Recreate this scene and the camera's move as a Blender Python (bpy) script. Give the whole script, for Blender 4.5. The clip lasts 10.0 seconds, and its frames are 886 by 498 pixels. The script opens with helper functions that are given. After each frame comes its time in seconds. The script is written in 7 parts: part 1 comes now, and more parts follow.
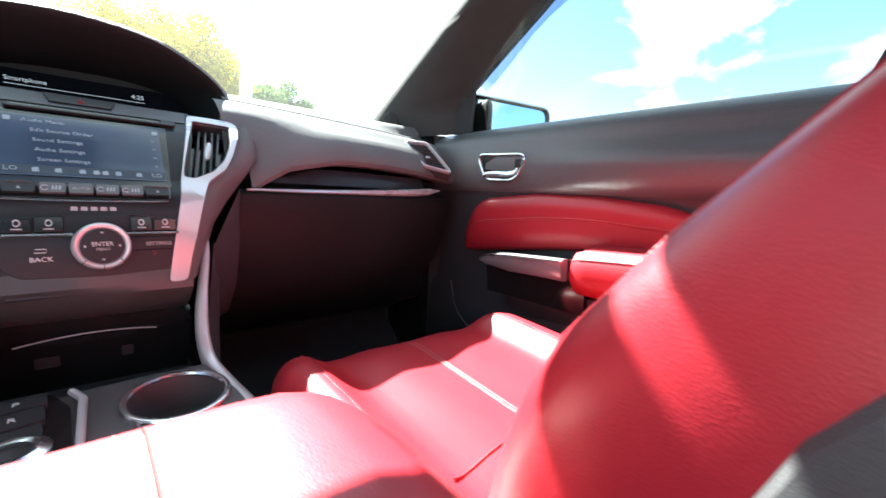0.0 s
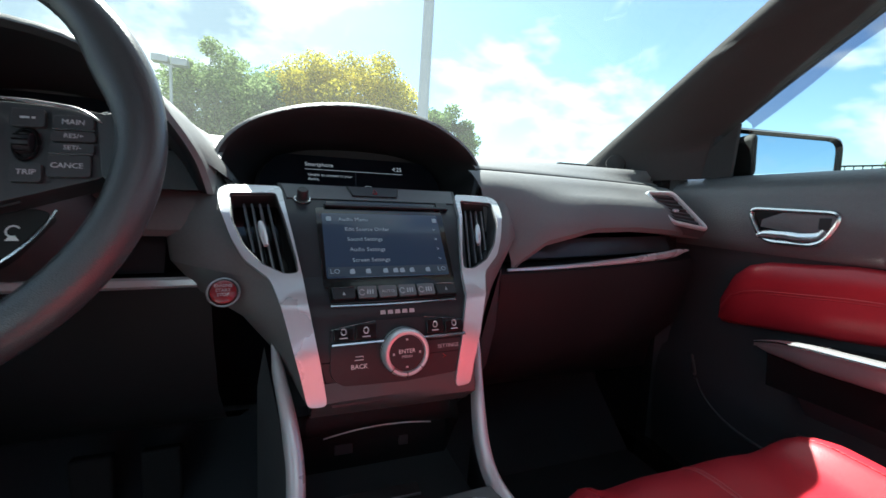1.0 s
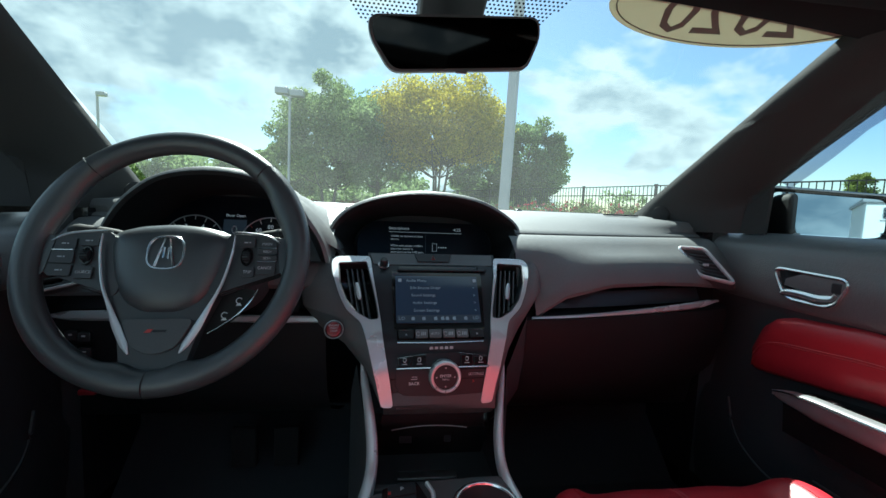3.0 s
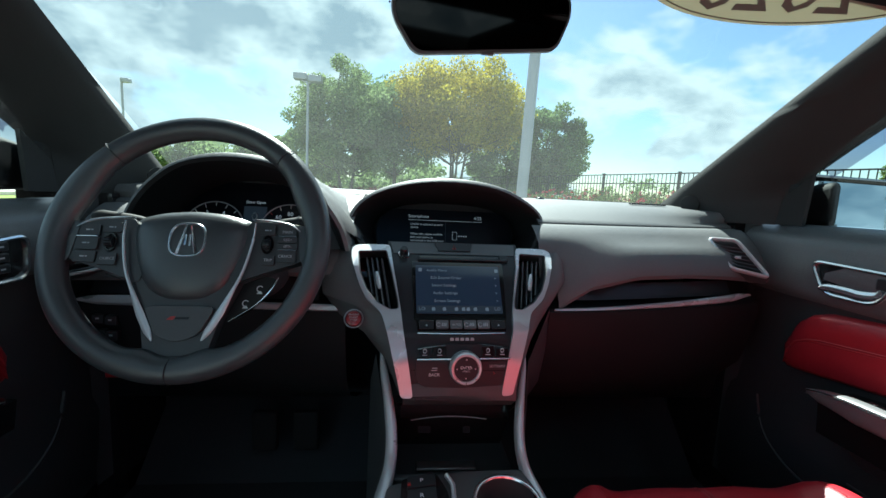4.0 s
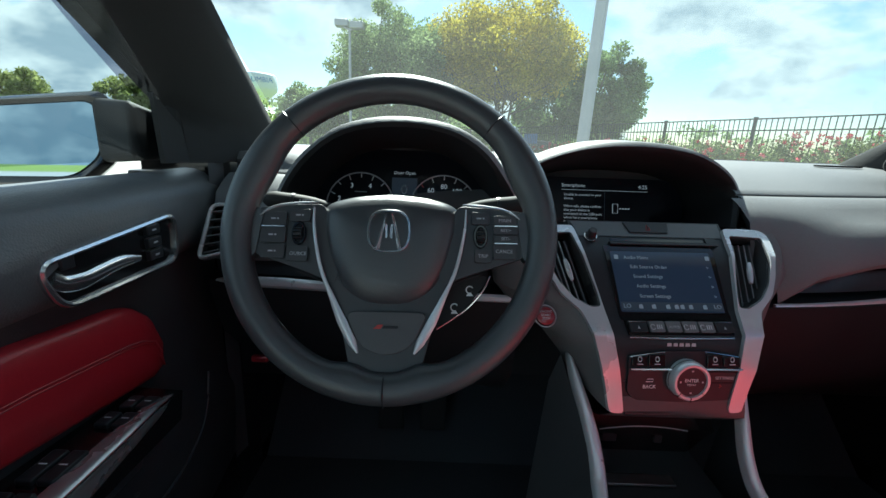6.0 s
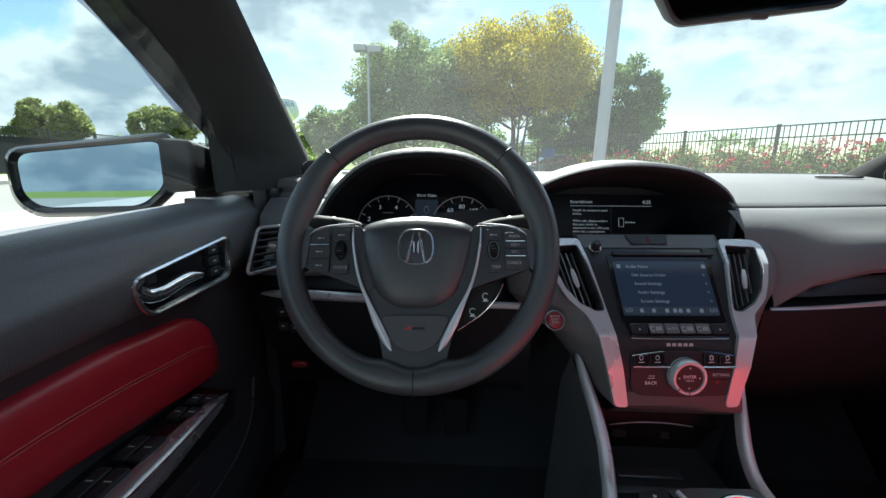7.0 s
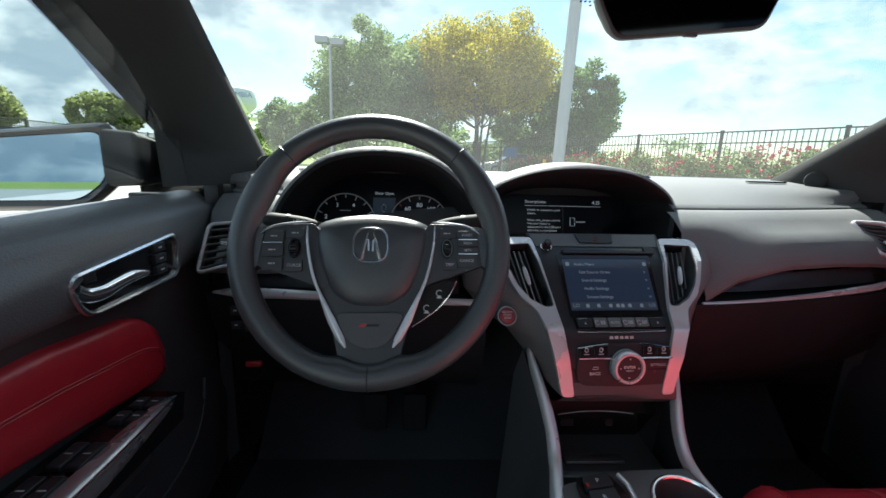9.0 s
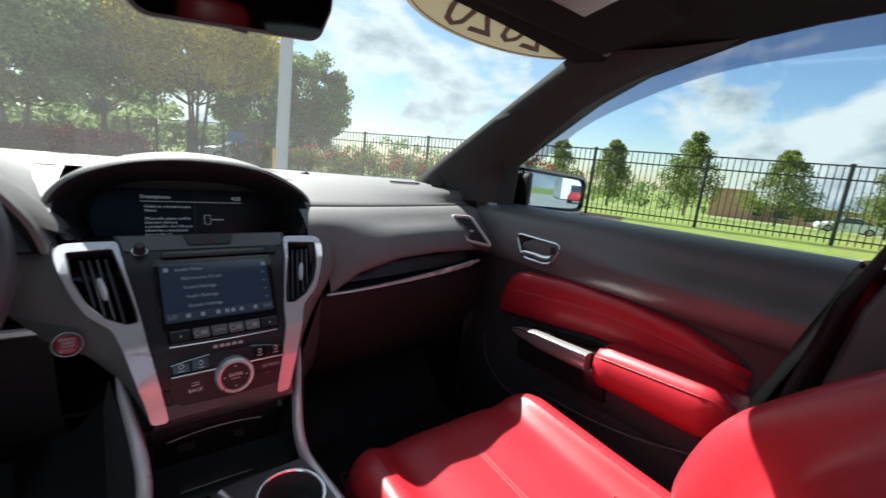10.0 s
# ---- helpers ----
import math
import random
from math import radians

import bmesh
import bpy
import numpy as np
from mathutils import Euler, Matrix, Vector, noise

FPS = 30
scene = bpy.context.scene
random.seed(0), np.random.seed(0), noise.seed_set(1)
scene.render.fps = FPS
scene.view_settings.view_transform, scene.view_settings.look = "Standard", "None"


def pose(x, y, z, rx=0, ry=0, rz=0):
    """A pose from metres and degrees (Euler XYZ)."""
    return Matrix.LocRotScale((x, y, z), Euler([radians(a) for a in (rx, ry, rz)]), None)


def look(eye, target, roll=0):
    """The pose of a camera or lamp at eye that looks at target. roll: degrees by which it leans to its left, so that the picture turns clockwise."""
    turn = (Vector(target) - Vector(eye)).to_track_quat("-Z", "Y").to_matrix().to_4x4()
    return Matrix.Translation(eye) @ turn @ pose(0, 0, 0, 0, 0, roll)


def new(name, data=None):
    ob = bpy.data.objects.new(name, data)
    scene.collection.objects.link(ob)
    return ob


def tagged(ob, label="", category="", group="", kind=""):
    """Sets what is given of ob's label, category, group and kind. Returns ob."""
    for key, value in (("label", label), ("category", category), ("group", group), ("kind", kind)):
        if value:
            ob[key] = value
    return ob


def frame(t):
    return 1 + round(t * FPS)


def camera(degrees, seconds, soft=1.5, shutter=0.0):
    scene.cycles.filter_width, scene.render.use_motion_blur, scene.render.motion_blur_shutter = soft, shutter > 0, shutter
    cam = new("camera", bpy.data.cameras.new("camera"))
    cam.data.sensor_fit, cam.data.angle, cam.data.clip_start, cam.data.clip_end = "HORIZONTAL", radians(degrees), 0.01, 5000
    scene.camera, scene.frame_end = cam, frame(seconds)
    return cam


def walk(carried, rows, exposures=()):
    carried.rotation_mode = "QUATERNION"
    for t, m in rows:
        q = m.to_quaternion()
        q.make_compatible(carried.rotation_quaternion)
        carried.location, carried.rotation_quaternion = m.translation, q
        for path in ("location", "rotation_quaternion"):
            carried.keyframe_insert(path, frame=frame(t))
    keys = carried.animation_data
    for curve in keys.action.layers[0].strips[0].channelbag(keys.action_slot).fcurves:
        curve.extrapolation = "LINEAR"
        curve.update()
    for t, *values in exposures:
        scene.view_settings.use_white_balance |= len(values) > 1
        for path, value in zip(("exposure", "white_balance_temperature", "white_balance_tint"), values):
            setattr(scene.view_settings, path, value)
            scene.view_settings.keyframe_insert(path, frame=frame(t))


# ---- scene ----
cam = camera(94.8, 10.0, soft=1.5, shutter=0.12)
PATH = [
    (0, (0.001, 0.024, 0.791), (1.306, 1.516, 0.524), 2.9),
    (0.5, (-0.059, 0.152, 0.839), (0.966, 1.852, 0.589), 3.0),
    (1, (-0.1, 0.191, 0.878), (0.581, 2.056, 0.643), 2.4),
    (1.5, (-0.116, 0.132, 0.931), (0.305, 2.076, 0.724), 2.0),
    (2, (-0.108, 0.056, 0.97), (0.194, 2.024, 0.78), 1.9),
    (3.5, (-0.078, -0.024, 0.98), (0.162, 1.95, 0.769), 2.6),
    (4, (-0.09, 0.0, 0.981), (0.095, 1.974, 0.718), 2.8),
    (4.5, (-0.156, 0.09, 0.97), (-0.042, 2.06, 0.645), 2.8),
    (5, (-0.246, 0.138, 0.976), (-0.198, 2.1, 0.591), 2.7),
    (5.5, (-0.295, 0.162, 0.97), (-0.259, 2.114, 0.535), 2.1),
    (5.7, (-0.309, 0.155, 0.986), (-0.29, 2.088, 0.472), 2.4),
    (6.8, (-0.312, 0.057, 1.008), (-0.381, 2.012, 0.588), 0.5),
    (7, (-0.31, 0.054, 1.013), (-0.407, 2.007, 0.589), 0.4),
    (7.5, (-0.314, 0.044, 1.015), (-0.457, 1.995, 0.6), 0.2),
    (8, (-0.318, 0.038, 1.011), (-0.473, 1.987, 0.593), 0.3),
    (8.5, (-0.316, 0.037, 1.009), (-0.45, 1.986, 0.584), 0.4),
    (9, (-0.298, 0.043, 1.017), (-0.217, 1.994, 0.583), 1.7),
    (9.5, (-0.216, 0.047, 1.025), (0.413, 1.894, 0.583), 4.4),
    (10, (-0.1, 0.003, 1.038), (1.112, 1.545, 0.646), 5.9),
]
walk(cam, [(t, look(eye, target, roll)) for t, eye, target, roll in PATH],
     exposures=[(0.0, 4.45, 6200, 0), (0.2, 4.10, 6050, 0), (0.5, 3.45, 5700, 1), (1.0, 3.40, 6050, -1), (1.6, 3.05, 5900, -5), (2.2, 2.87, 5750, -9), (5.5, 2.90, 5800, -8), (7.0, 3.05, 6100, 0), (9.0, 3.10, 6200, 1), (9.5, 3.05, 6200, 3), (10.0, 2.87, 6350, 6)])

# ---- sky, sun ----
SUN_AZ, SUN_EL = -5.0, 46.4   # degrees to the right of the car's nose, and up
world = bpy.data.worlds.new("sky")
scene.world = world
world.use_nodes = True
wt = world.node_tree
wt.nodes.clear()


def wnode(kind, **kw):
    n = wt.nodes.new(kind)
    for k, v in kw.items():
        n.inputs[k].default_value = v
    return n


sky = wt.nodes.new("ShaderNodeTexSky")
sky.sky_type = "NISHITA"
sky.sun_disc = False
sky.sun_elevation = radians(SUN_EL)
sky.sun_rotation = radians(SUN_AZ)
sky.air_density, sky.dust_density, sky.ozone_density = 1.0, 0.6, 1.5
wc = wt.nodes.new("ShaderNodeTexCoord")
wm = wt.nodes.new("ShaderNodeMapping")
wm.inputs["Scale"].default_value = (1.0, 1.0, 1.7)
wm.inputs["Location"].default_value = (0.35, 0.1, 0.2)
big = wnode("ShaderNodeTexNoise", Scale=2.3, Detail=10.0, Roughness=0.55, Distortion=0.35)
fine = wnode("ShaderNodeTexNoise", Scale=6.0, Detail=6.0, Roughness=0.6)
cover = wt.nodes.new("ShaderNodeValToRGB")
cover.color_ramp.elements[0].position, cover.color_ramp.elements[1].position = 0.455, 0.515
body = wt.nodes.new("ShaderNodeValToRGB")
body.color_ramp.elements[0].position, body.color_ramp.elements[1].position = 0.50, 0.60
body.color_ramp.elements[0].color, body.color_ramp.elements[1].color = (1.85, 2.0, 2.08, 1), (0.80, 1.02, 1.22, 1)
mixc = wt.nodes.new("ShaderNodeMix")
mixc.data_type = "RGBA"
bg = wnode("ShaderNodeBackground", Strength=0.1)
wout = wt.nodes.new("ShaderNodeOutputWorld")
wt.links.new(wc.outputs["Generated"], wm.inputs["Vector"])
wt.links.new(wm.outputs["Vector"], big.inputs["Vector"])
wt.links.new(wm.outputs["Vector"], fine.inputs["Vector"])
wt.links.new(big.outputs["Fac"], cover.inputs["Fac"])
core = wt.nodes.new("ShaderNodeMath")
core.operation = "MULTIPLY_ADD"
core.inputs[1].default_value = 0.45
rest = wt.nodes.new("ShaderNodeMath")
rest.operation = "MULTIPLY"
rest.inputs[1].default_value = 0.55
wt.links.new(big.outputs["Fac"], rest.inputs[0])
wt.links.new(fine.outputs["Fac"], core.inputs[0])
wt.links.new(rest.outputs[0], core.inputs[2])
wt.links.new(core.outputs[0], body.inputs["Fac"])
wt.links.new(cover.outputs["Color"], mixc.inputs["Factor"])
clear = wt.nodes.new("ShaderNodeHueSaturation")
clear.inputs["Saturation"].default_value, clear.inputs["Value"].default_value = 1.15, 0.33
wt.links.new(sky.outputs["Color"], clear.inputs["Color"])
wt.links.new(clear.outputs["Color"], mixc.inputs["A"])
wt.links.new(body.outputs["Color"], mixc.inputs["B"])
wt.links.new(mixc.outputs["Result"], bg.inputs["Color"])
wt.links.new(bg.outputs["Background"], wout.inputs["Surface"])

sun = new("sun", bpy.data.lights.new("sun", "SUN"))
sun.data.energy, sun.data.angle, sun.data.color = 2.5, radians(0.53), (1.0, 0.95, 0.87)
sa, se = radians(SUN_AZ), radians(SUN_EL)
sun.matrix_world = look((0, 0, 30), Vector((0, 0, 30)) - Vector((math.sin(sa) * math.cos(se), math.cos(sa) * math.cos(se), math.sin(se))))


# ---- materials ----
def mat(name, color, rough=0.5, metal=0.0, grain=0.0, gscale=400.0, vary=0.12, vscale=6.0, coat=0.0, spec=0.5, rvary=0.1,
        emit=0.0, voronoi=False, per_object=0.0, dust=0.0):
    """A surface with colour at two scales (broad wear, fine grain), uneven gloss and a fine relief."""
    m = bpy.data.materials.new(name)
    m.use_nodes = True
    nt = m.node_tree
    b = nt.nodes["Principled BSDF"]
    b.inputs["Metallic"].default_value = metal
    b.inputs["Specular IOR Level"].default_value = spec
    b.inputs["Coat Weight"].default_value = coat
    b.inputs["Coat Roughness"].default_value = 0.08
    tc = nt.nodes.new("ShaderNodeTexCoord")
    n1 = nt.nodes.new("ShaderNodeTexNoise")
    n1.inputs["Scale"].default_value, n1.inputs["Detail"].default_value = vscale, 6
    n2 = nt.nodes.new("ShaderNodeTexNoise")
    n2.inputs["Scale"].default_value, n2.inputs["Detail"].default_value = gscale * 0.35, 3
    nt.links.new(tc.outputs["Object"], n1.inputs["Vector"])
    nt.links.new(tc.outputs["Object"], n2.inputs["Vector"])
    ramp = nt.nodes.new("ShaderNodeValToRGB")
    lo = [max(0.0, c * (1 - vary)) for c in color]
    hi = [min(1.0, c * (1 + vary)) for c in color]
    ramp.color_ramp.elements[0].color, ramp.color_ramp.elements[1].color = (*lo, 1), (*hi, 1)
    ramp.color_ramp.elements[0].position, ramp.color_ramp.elements[1].position = 0.3, 0.7
    mx = nt.nodes.new("ShaderNodeMath")
    mx.operation = "MULTIPLY_ADD"
    mx.inputs[1].default_value, mx.inputs[2].default_value = 0.35, 0.0
    ad = nt.nodes.new("ShaderNodeMath")
    ad.operation = "MULTIPLY_ADD"
    ad.inputs[1].default_value = 0.65
    nt.links.new(n2.outputs["Fac"], mx.inputs[0])
    nt.links.new(n1.outputs["Fac"], ad.inputs[0])
    nt.links.new(mx.outputs[0], ad.inputs[2])
    nt.links.new(ad.outputs[0], ramp.inputs["Fac"])
    col = ramp.outputs["Color"]
    if per_object:
        oi = nt.nodes.new("ShaderNodeObjectInfo")
        hs = nt.nodes.new("ShaderNodeHueSaturation")
        mr = nt.nodes.new("ShaderNodeMapRange")
        mr.inputs["To Min"].default_value, mr.inputs["To Max"].default_value = 1 - per_object, 1 + per_object
        nt.links.new(oi.outputs["Random"], mr.inputs["Value"])
        nt.links.new(mr.outputs["Result"], hs.inputs["Value"])
        nt.links.new(col, hs.inputs["Color"])
        col = hs.outputs["Color"]
    if dust:
        n3 = nt.nodes.new("ShaderNodeTexNoise")
        n3.inputs["Scale"].default_value, n3.inputs["Detail"].default_value = 900, 2
        r3 = nt.nodes.new("ShaderNodeValToRGB")
        r3.color_ramp.elements[0].position, r3.color_ramp.elements[1].position = 0.66, 0.74
        md = nt.nodes.new("ShaderNodeMix")
        md.data_type = "RGBA"
        mm = nt.nodes.new("ShaderNodeMath")
        mm.operation = "MULTIPLY"
        mm.inputs[1].default_value = dust
        md.inputs["B"].default_value = (0.35, 0.33, 0.3, 1)
        nt.links.new(tc.outputs["Object"], n3.inputs["Vector"])
        nt.links.new(n3.outputs["Fac"], r3.inputs["Fac"])
        nt.links.new(r3.outputs["Color"], mm.inputs[0])
        nt.links.new(mm.outputs[0], md.inputs["Factor"])
        nt.links.new(col, md.inputs["A"])
        col = md.outputs["Result"]
    nt.links.new(col, b.inputs["Base Color"])
    rr = nt.nodes.new("ShaderNodeMapRange")
    rr.inputs["To Min"].default_value, rr.inputs["To Max"].default_value = max(0.02, rough - rvary), min(1, rough + rvary)
    nt.links.new(n1.outputs["Fac"], rr.inputs["Value"])
    nt.links.new(rr.outputs["Result"], b.inputs["Roughness"])
    if grain:
        if voronoi:
            g = nt.nodes.new("ShaderNodeTexVoronoi")
            g.inputs["Scale"].default_value = gscale
            gout = g.outputs["Distance"]
        else:
            g = nt.nodes.new("ShaderNodeTexNoise")
            g.inputs["Scale"].default_value, g.inputs["Detail"].default_value = gscale, 2
            gout = g.outputs["Fac"]
        nt.links.new(tc.outputs["Object"], g.inputs["Vector"])
        bp = nt.nodes.new("ShaderNodeBump")
        bp.inputs["Strength"].default_value, bp.inputs["Distance"].default_value = grain, 0.0006 if gscale > 100 else 0.02
        nt.links.new(gout, bp.inputs["Height"])
        nt.links.new(bp.outputs["Normal"], b.inputs["Normal"])
    if emit:
        b.inputs["Emission Color"].default_value = (*color, 1)
        b.inputs["Emission Strength"].default_value = emit
    return m


SOFT = mat("soft_black_plastic", (0.135, 0.138, 0.143), 0.56, grain=0.35, gscale=900, voronoi=True, dust=0.06, spec=0.22)
HARD = mat("hard_black_plastic", (0.060, 0.062, 0.067), 0.38, grain=0.2, gscale=1200, voronoi=True)
DOORBLK = mat("door_grained_vinyl", (0.092, 0.096, 0.102), 0.42, grain=0.55, gscale=420, voronoi=True, spec=0.6)
GLOSS = mat("gloss_black", (0.010, 0.010, 0.011), 0.14, coat=0.25, rvary=0.05, spec=0.35)
SATIN = mat("satin_black_panel", (0.026, 0.028, 0.032), 0.32, rvary=0.06, spec=0.22)
RED = mat("red_leather", (0.38, 0.018, 0.031), 0.38, grain=0.13, gscale=800, voronoi=True, vary=0.1, spec=0.5, rvary=0.08)
REDDEEP = mat("red_leather_side", (0.36, 0.012, 0.025), 0.45, grain=0.5, gscale=520, voronoi=True)
THREAD = mat("red_thread", (0.42, 0.09, 0.10), 0.7)
SEAMDARK = mat("seam_shadow_piping", (0.05, 0.008, 0.01), 0.7)
WHEEL = mat("black_wheel_leather", (0.050, 0.053, 0.058), 0.31, grain=0.25, gscale=1100, voronoi=True, rvary=0.06, spec=0.75)
BEZEL = mat("satin_grey_bezel", (0.075, 0.078, 0.084), 0.40, rvary=0.05)
KEYGREY = mat("grey_key_plastic", (0.115, 0.118, 0.125), 0.42, rvary=0.05)
SPOKE = mat("satin_spoke_plastic", (0.040, 0.041, 0.045), 0.38, grain=0.1, gscale=1200, voronoi=True, rvary=0.06)
SILVER = mat("satin_silver_paint", (0.58, 0.60, 0.63), 0.29, metal=0.4, vary=0.03)
CHROME = mat("chrome", (0.70, 0.71, 0.73), 0.20, metal=0.95, vary=0.02, rvary=0.04)
PULL = mat("satin_pull_metal", (0.50, 0.51, 0.53), 0.28, metal=0.7, vary=0.04)
ALU = mat("brushed_aluminium", (0.40, 0.41, 0.43), 0.35, metal=0.9, grain=0.2, gscale=300)
WHITE = mat("white_marking", (0.72, 0.74, 0.76), 0.5)
WHITEDIM = mat("grey_marking", (0.45, 0.47, 0.5), 0.5)
REDBTN = mat("red_button", (0.22, 0.010, 0.018), 0.3, coat=0.6)
REDMARK = mat("red_marking", (0.35, 0.03, 0.03), 0.4)
CARPET = mat("black_carpet", (0.046, 0.050, 0.056), 0.95, grain=0.9, gscale=700, spec=0.15)
LINER = mat("black_headliner", (0.013, 0.013, 0.014), 0.95, grain=0.8, gscale=800, spec=0.08)
PILLAR = mat("pillar_cloth", (0.034, 0.035, 0.036), 0.9, grain=0.8, gscale=900, spec=0.15)
LOWER = mat("lower_black_plastic", (0.042, 0.044, 0.048), 0.45, grain=0.3, gscale=700, voronoi=True)
# much darker than the hoods' outside: the recess's shade is in this colour
RECESS_SHADE = mat("recess_shade_black", (0.016, 0.016, 0.018), 0.6, grain=0.2, gscale=900)
RUBBER = mat("rubber_seal", (0.02, 0.02, 0.021), 0.7, spec=0.25)
PAINT = mat("black_car_paint", (0.010, 0.010, 0.011), 0.15, coat=0.45, rvary=0.03, spec=0.35)
SCREEN = mat("screen_glass", (0.018, 0.028, 0.050), 0.16, rvary=0.02, vary=0.05, emit=0.05)
SCREENUP = mat("upper_screen_glass", (0.006, 0.008, 0.012), 0.2, rvary=0.02, spec=0.15)
UI = mat("lit_screen_text", (0.19, 0.24, 0.29), 0.5, emit=0.03)
UIUP = mat("lit_upper_text", (0.40, 0.44, 0.50), 0.5, emit=0.05)
UIBAR = mat("lit_screen_bar", (0.016, 0.024, 0.038), 0.5, emit=0.05)
STICKER = mat("cream_sticker", (0.62, 0.60, 0.42), 0.7)
INK = mat("dark_ink", (0.15, 0.155, 0.13), 0.7)
ASPHALT = mat("lot_concrete", (0.27, 0.26, 0.245), 0.9, grain=0.5, gscale=60, vary=0.14, vscale=0.6)
CURB = mat("curb_concrete", (0.48, 0.46, 0.42), 0.9, grain=0.5, gscale=60, vary=0.12, vscale=2)
GRASS = mat("lawn_grass", (0.15, 0.20, 0.03), 0.95, grain=0.9, gscale=30, vary=0.3, vscale=1.3)
MULCH = mat("mulch", (0.06, 0.042, 0.03), 0.95, grain=0.9, gscale=40, vary=0.3, vscale=5)
BARK = mat("bark", (0.10, 0.085, 0.07), 0.95, grain=0.9, gscale=40, vary=0.3, vscale=9)
FENCE = mat("black_iron", (0.018, 0.019, 0.02), 0.5)
POLE = mat("galvanised_pole", (0.42, 0.43, 0.44), 0.5, metal=0.4, vary=0.06)
BRICK = mat("red_brick_wall", (0.50, 0.29, 0.21), 0.9, vary=0.12, vscale=3)
WHITEWALL = mat("white_wall", (0.75, 0.75, 0.74), 0.8, vary=0.04, vscale=1)
DARKGLASS = mat("dark_window", (0.03, 0.04, 0.05), 0.1)
TOWER = mat("tower_paint", (0.62, 0.67, 0.73), 0.6, vary=0.05)
BLUE = mat("blue_paint", (0.05, 0.16, 0.42), 0.5)
CARWHITE = mat("white_car_paint", (0.75, 0.76, 0.77), 0.2, coat=0.8)
CARRED = mat("red_car_paint", (0.45, 0.03, 0.03), 0.2, coat=0.8)
ROSE = mat("rose_petals", (0.55, 0.03, 0.05), 0.7, vary=0.3, vscale=20)
PINK = mat("pink_petals", (0.6, 0.2, 0.2), 0.7, vary=0.3, vscale=20)
GREYROOF = mat("grey_roof", (0.28, 0.29, 0.31), 0.8)
YELLOW = mat("yellow_paint", (0.6, 0.36, 0.03), 0.6)


def leaf_mat(name, a, b):
    """Leaves that let some light through; each leaf has its own tone."""
    m = bpy.data.materials.new(name)
    m.use_nodes = True
    nt = m.node_tree
    nt.nodes.clear()
    geo = nt.nodes.new("ShaderNodeNewGeometry")
    ramp = nt.nodes.new("ShaderNodeValToRGB")
    ramp.color_ramp.elements[0].color, ramp.color_ramp.elements[1].color = (*a, 1), (*b, 1)
    d, tr, mx = nt.nodes.new("ShaderNodeBsdfDiffuse"), nt.nodes.new("ShaderNodeBsdfTranslucent"), nt.nodes.new("ShaderNodeMixShader")
    mx.inputs[0].default_value = 0.45
    out = nt.nodes.new("ShaderNodeOutputMaterial")
    nt.links.new(geo.outputs["Random Per Island"], ramp.inputs["Fac"])
    nt.links.new(ramp.outputs["Color"], d.inputs["Color"])
    nt.links.new(ramp.outputs["Color"], tr.inputs["Color"])
    nt.links.new(d.outputs[0], mx.inputs[1])
    nt.links.new(tr.outputs[0], mx.inputs[2])
    nt.links.new(mx.outputs[0], out.inputs["Surface"])
    return m


PAPER = leaf_mat("cream_paper", (0.44, 0.435, 0.35), (0.46, 0.455, 0.37))
LEAFY = leaf_mat("yellow_green_leaves", (0.28, 0.26, 0.036), (0.70, 0.57, 0.072))
LEAFG = leaf_mat("green_leaves", (0.14, 0.21, 0.075), (0.34, 0.41, 0.19))
LEAFD = leaf_mat("dark_green_leaves", (0.10, 0.17, 0.06), (0.24, 0.32, 0.13))
LEAFB = leaf_mat("bush_leaves", (0.14, 0.18, 0.05), (0.36, 0.40, 0.16))
LEAFR = leaf_mat("rose_leaves", (0.06, 0.085, 0.025), (0.20, 0.23, 0.09))
LEAFT = leaf_mat("young_tree_leaves", (0.09, 0.13, 0.035), (0.27, 0.33, 0.10))
LEAFP = leaf_mat("purple_bush_leaves", (0.04, 0.015, 0.015), (0.10, 0.03, 0.03))


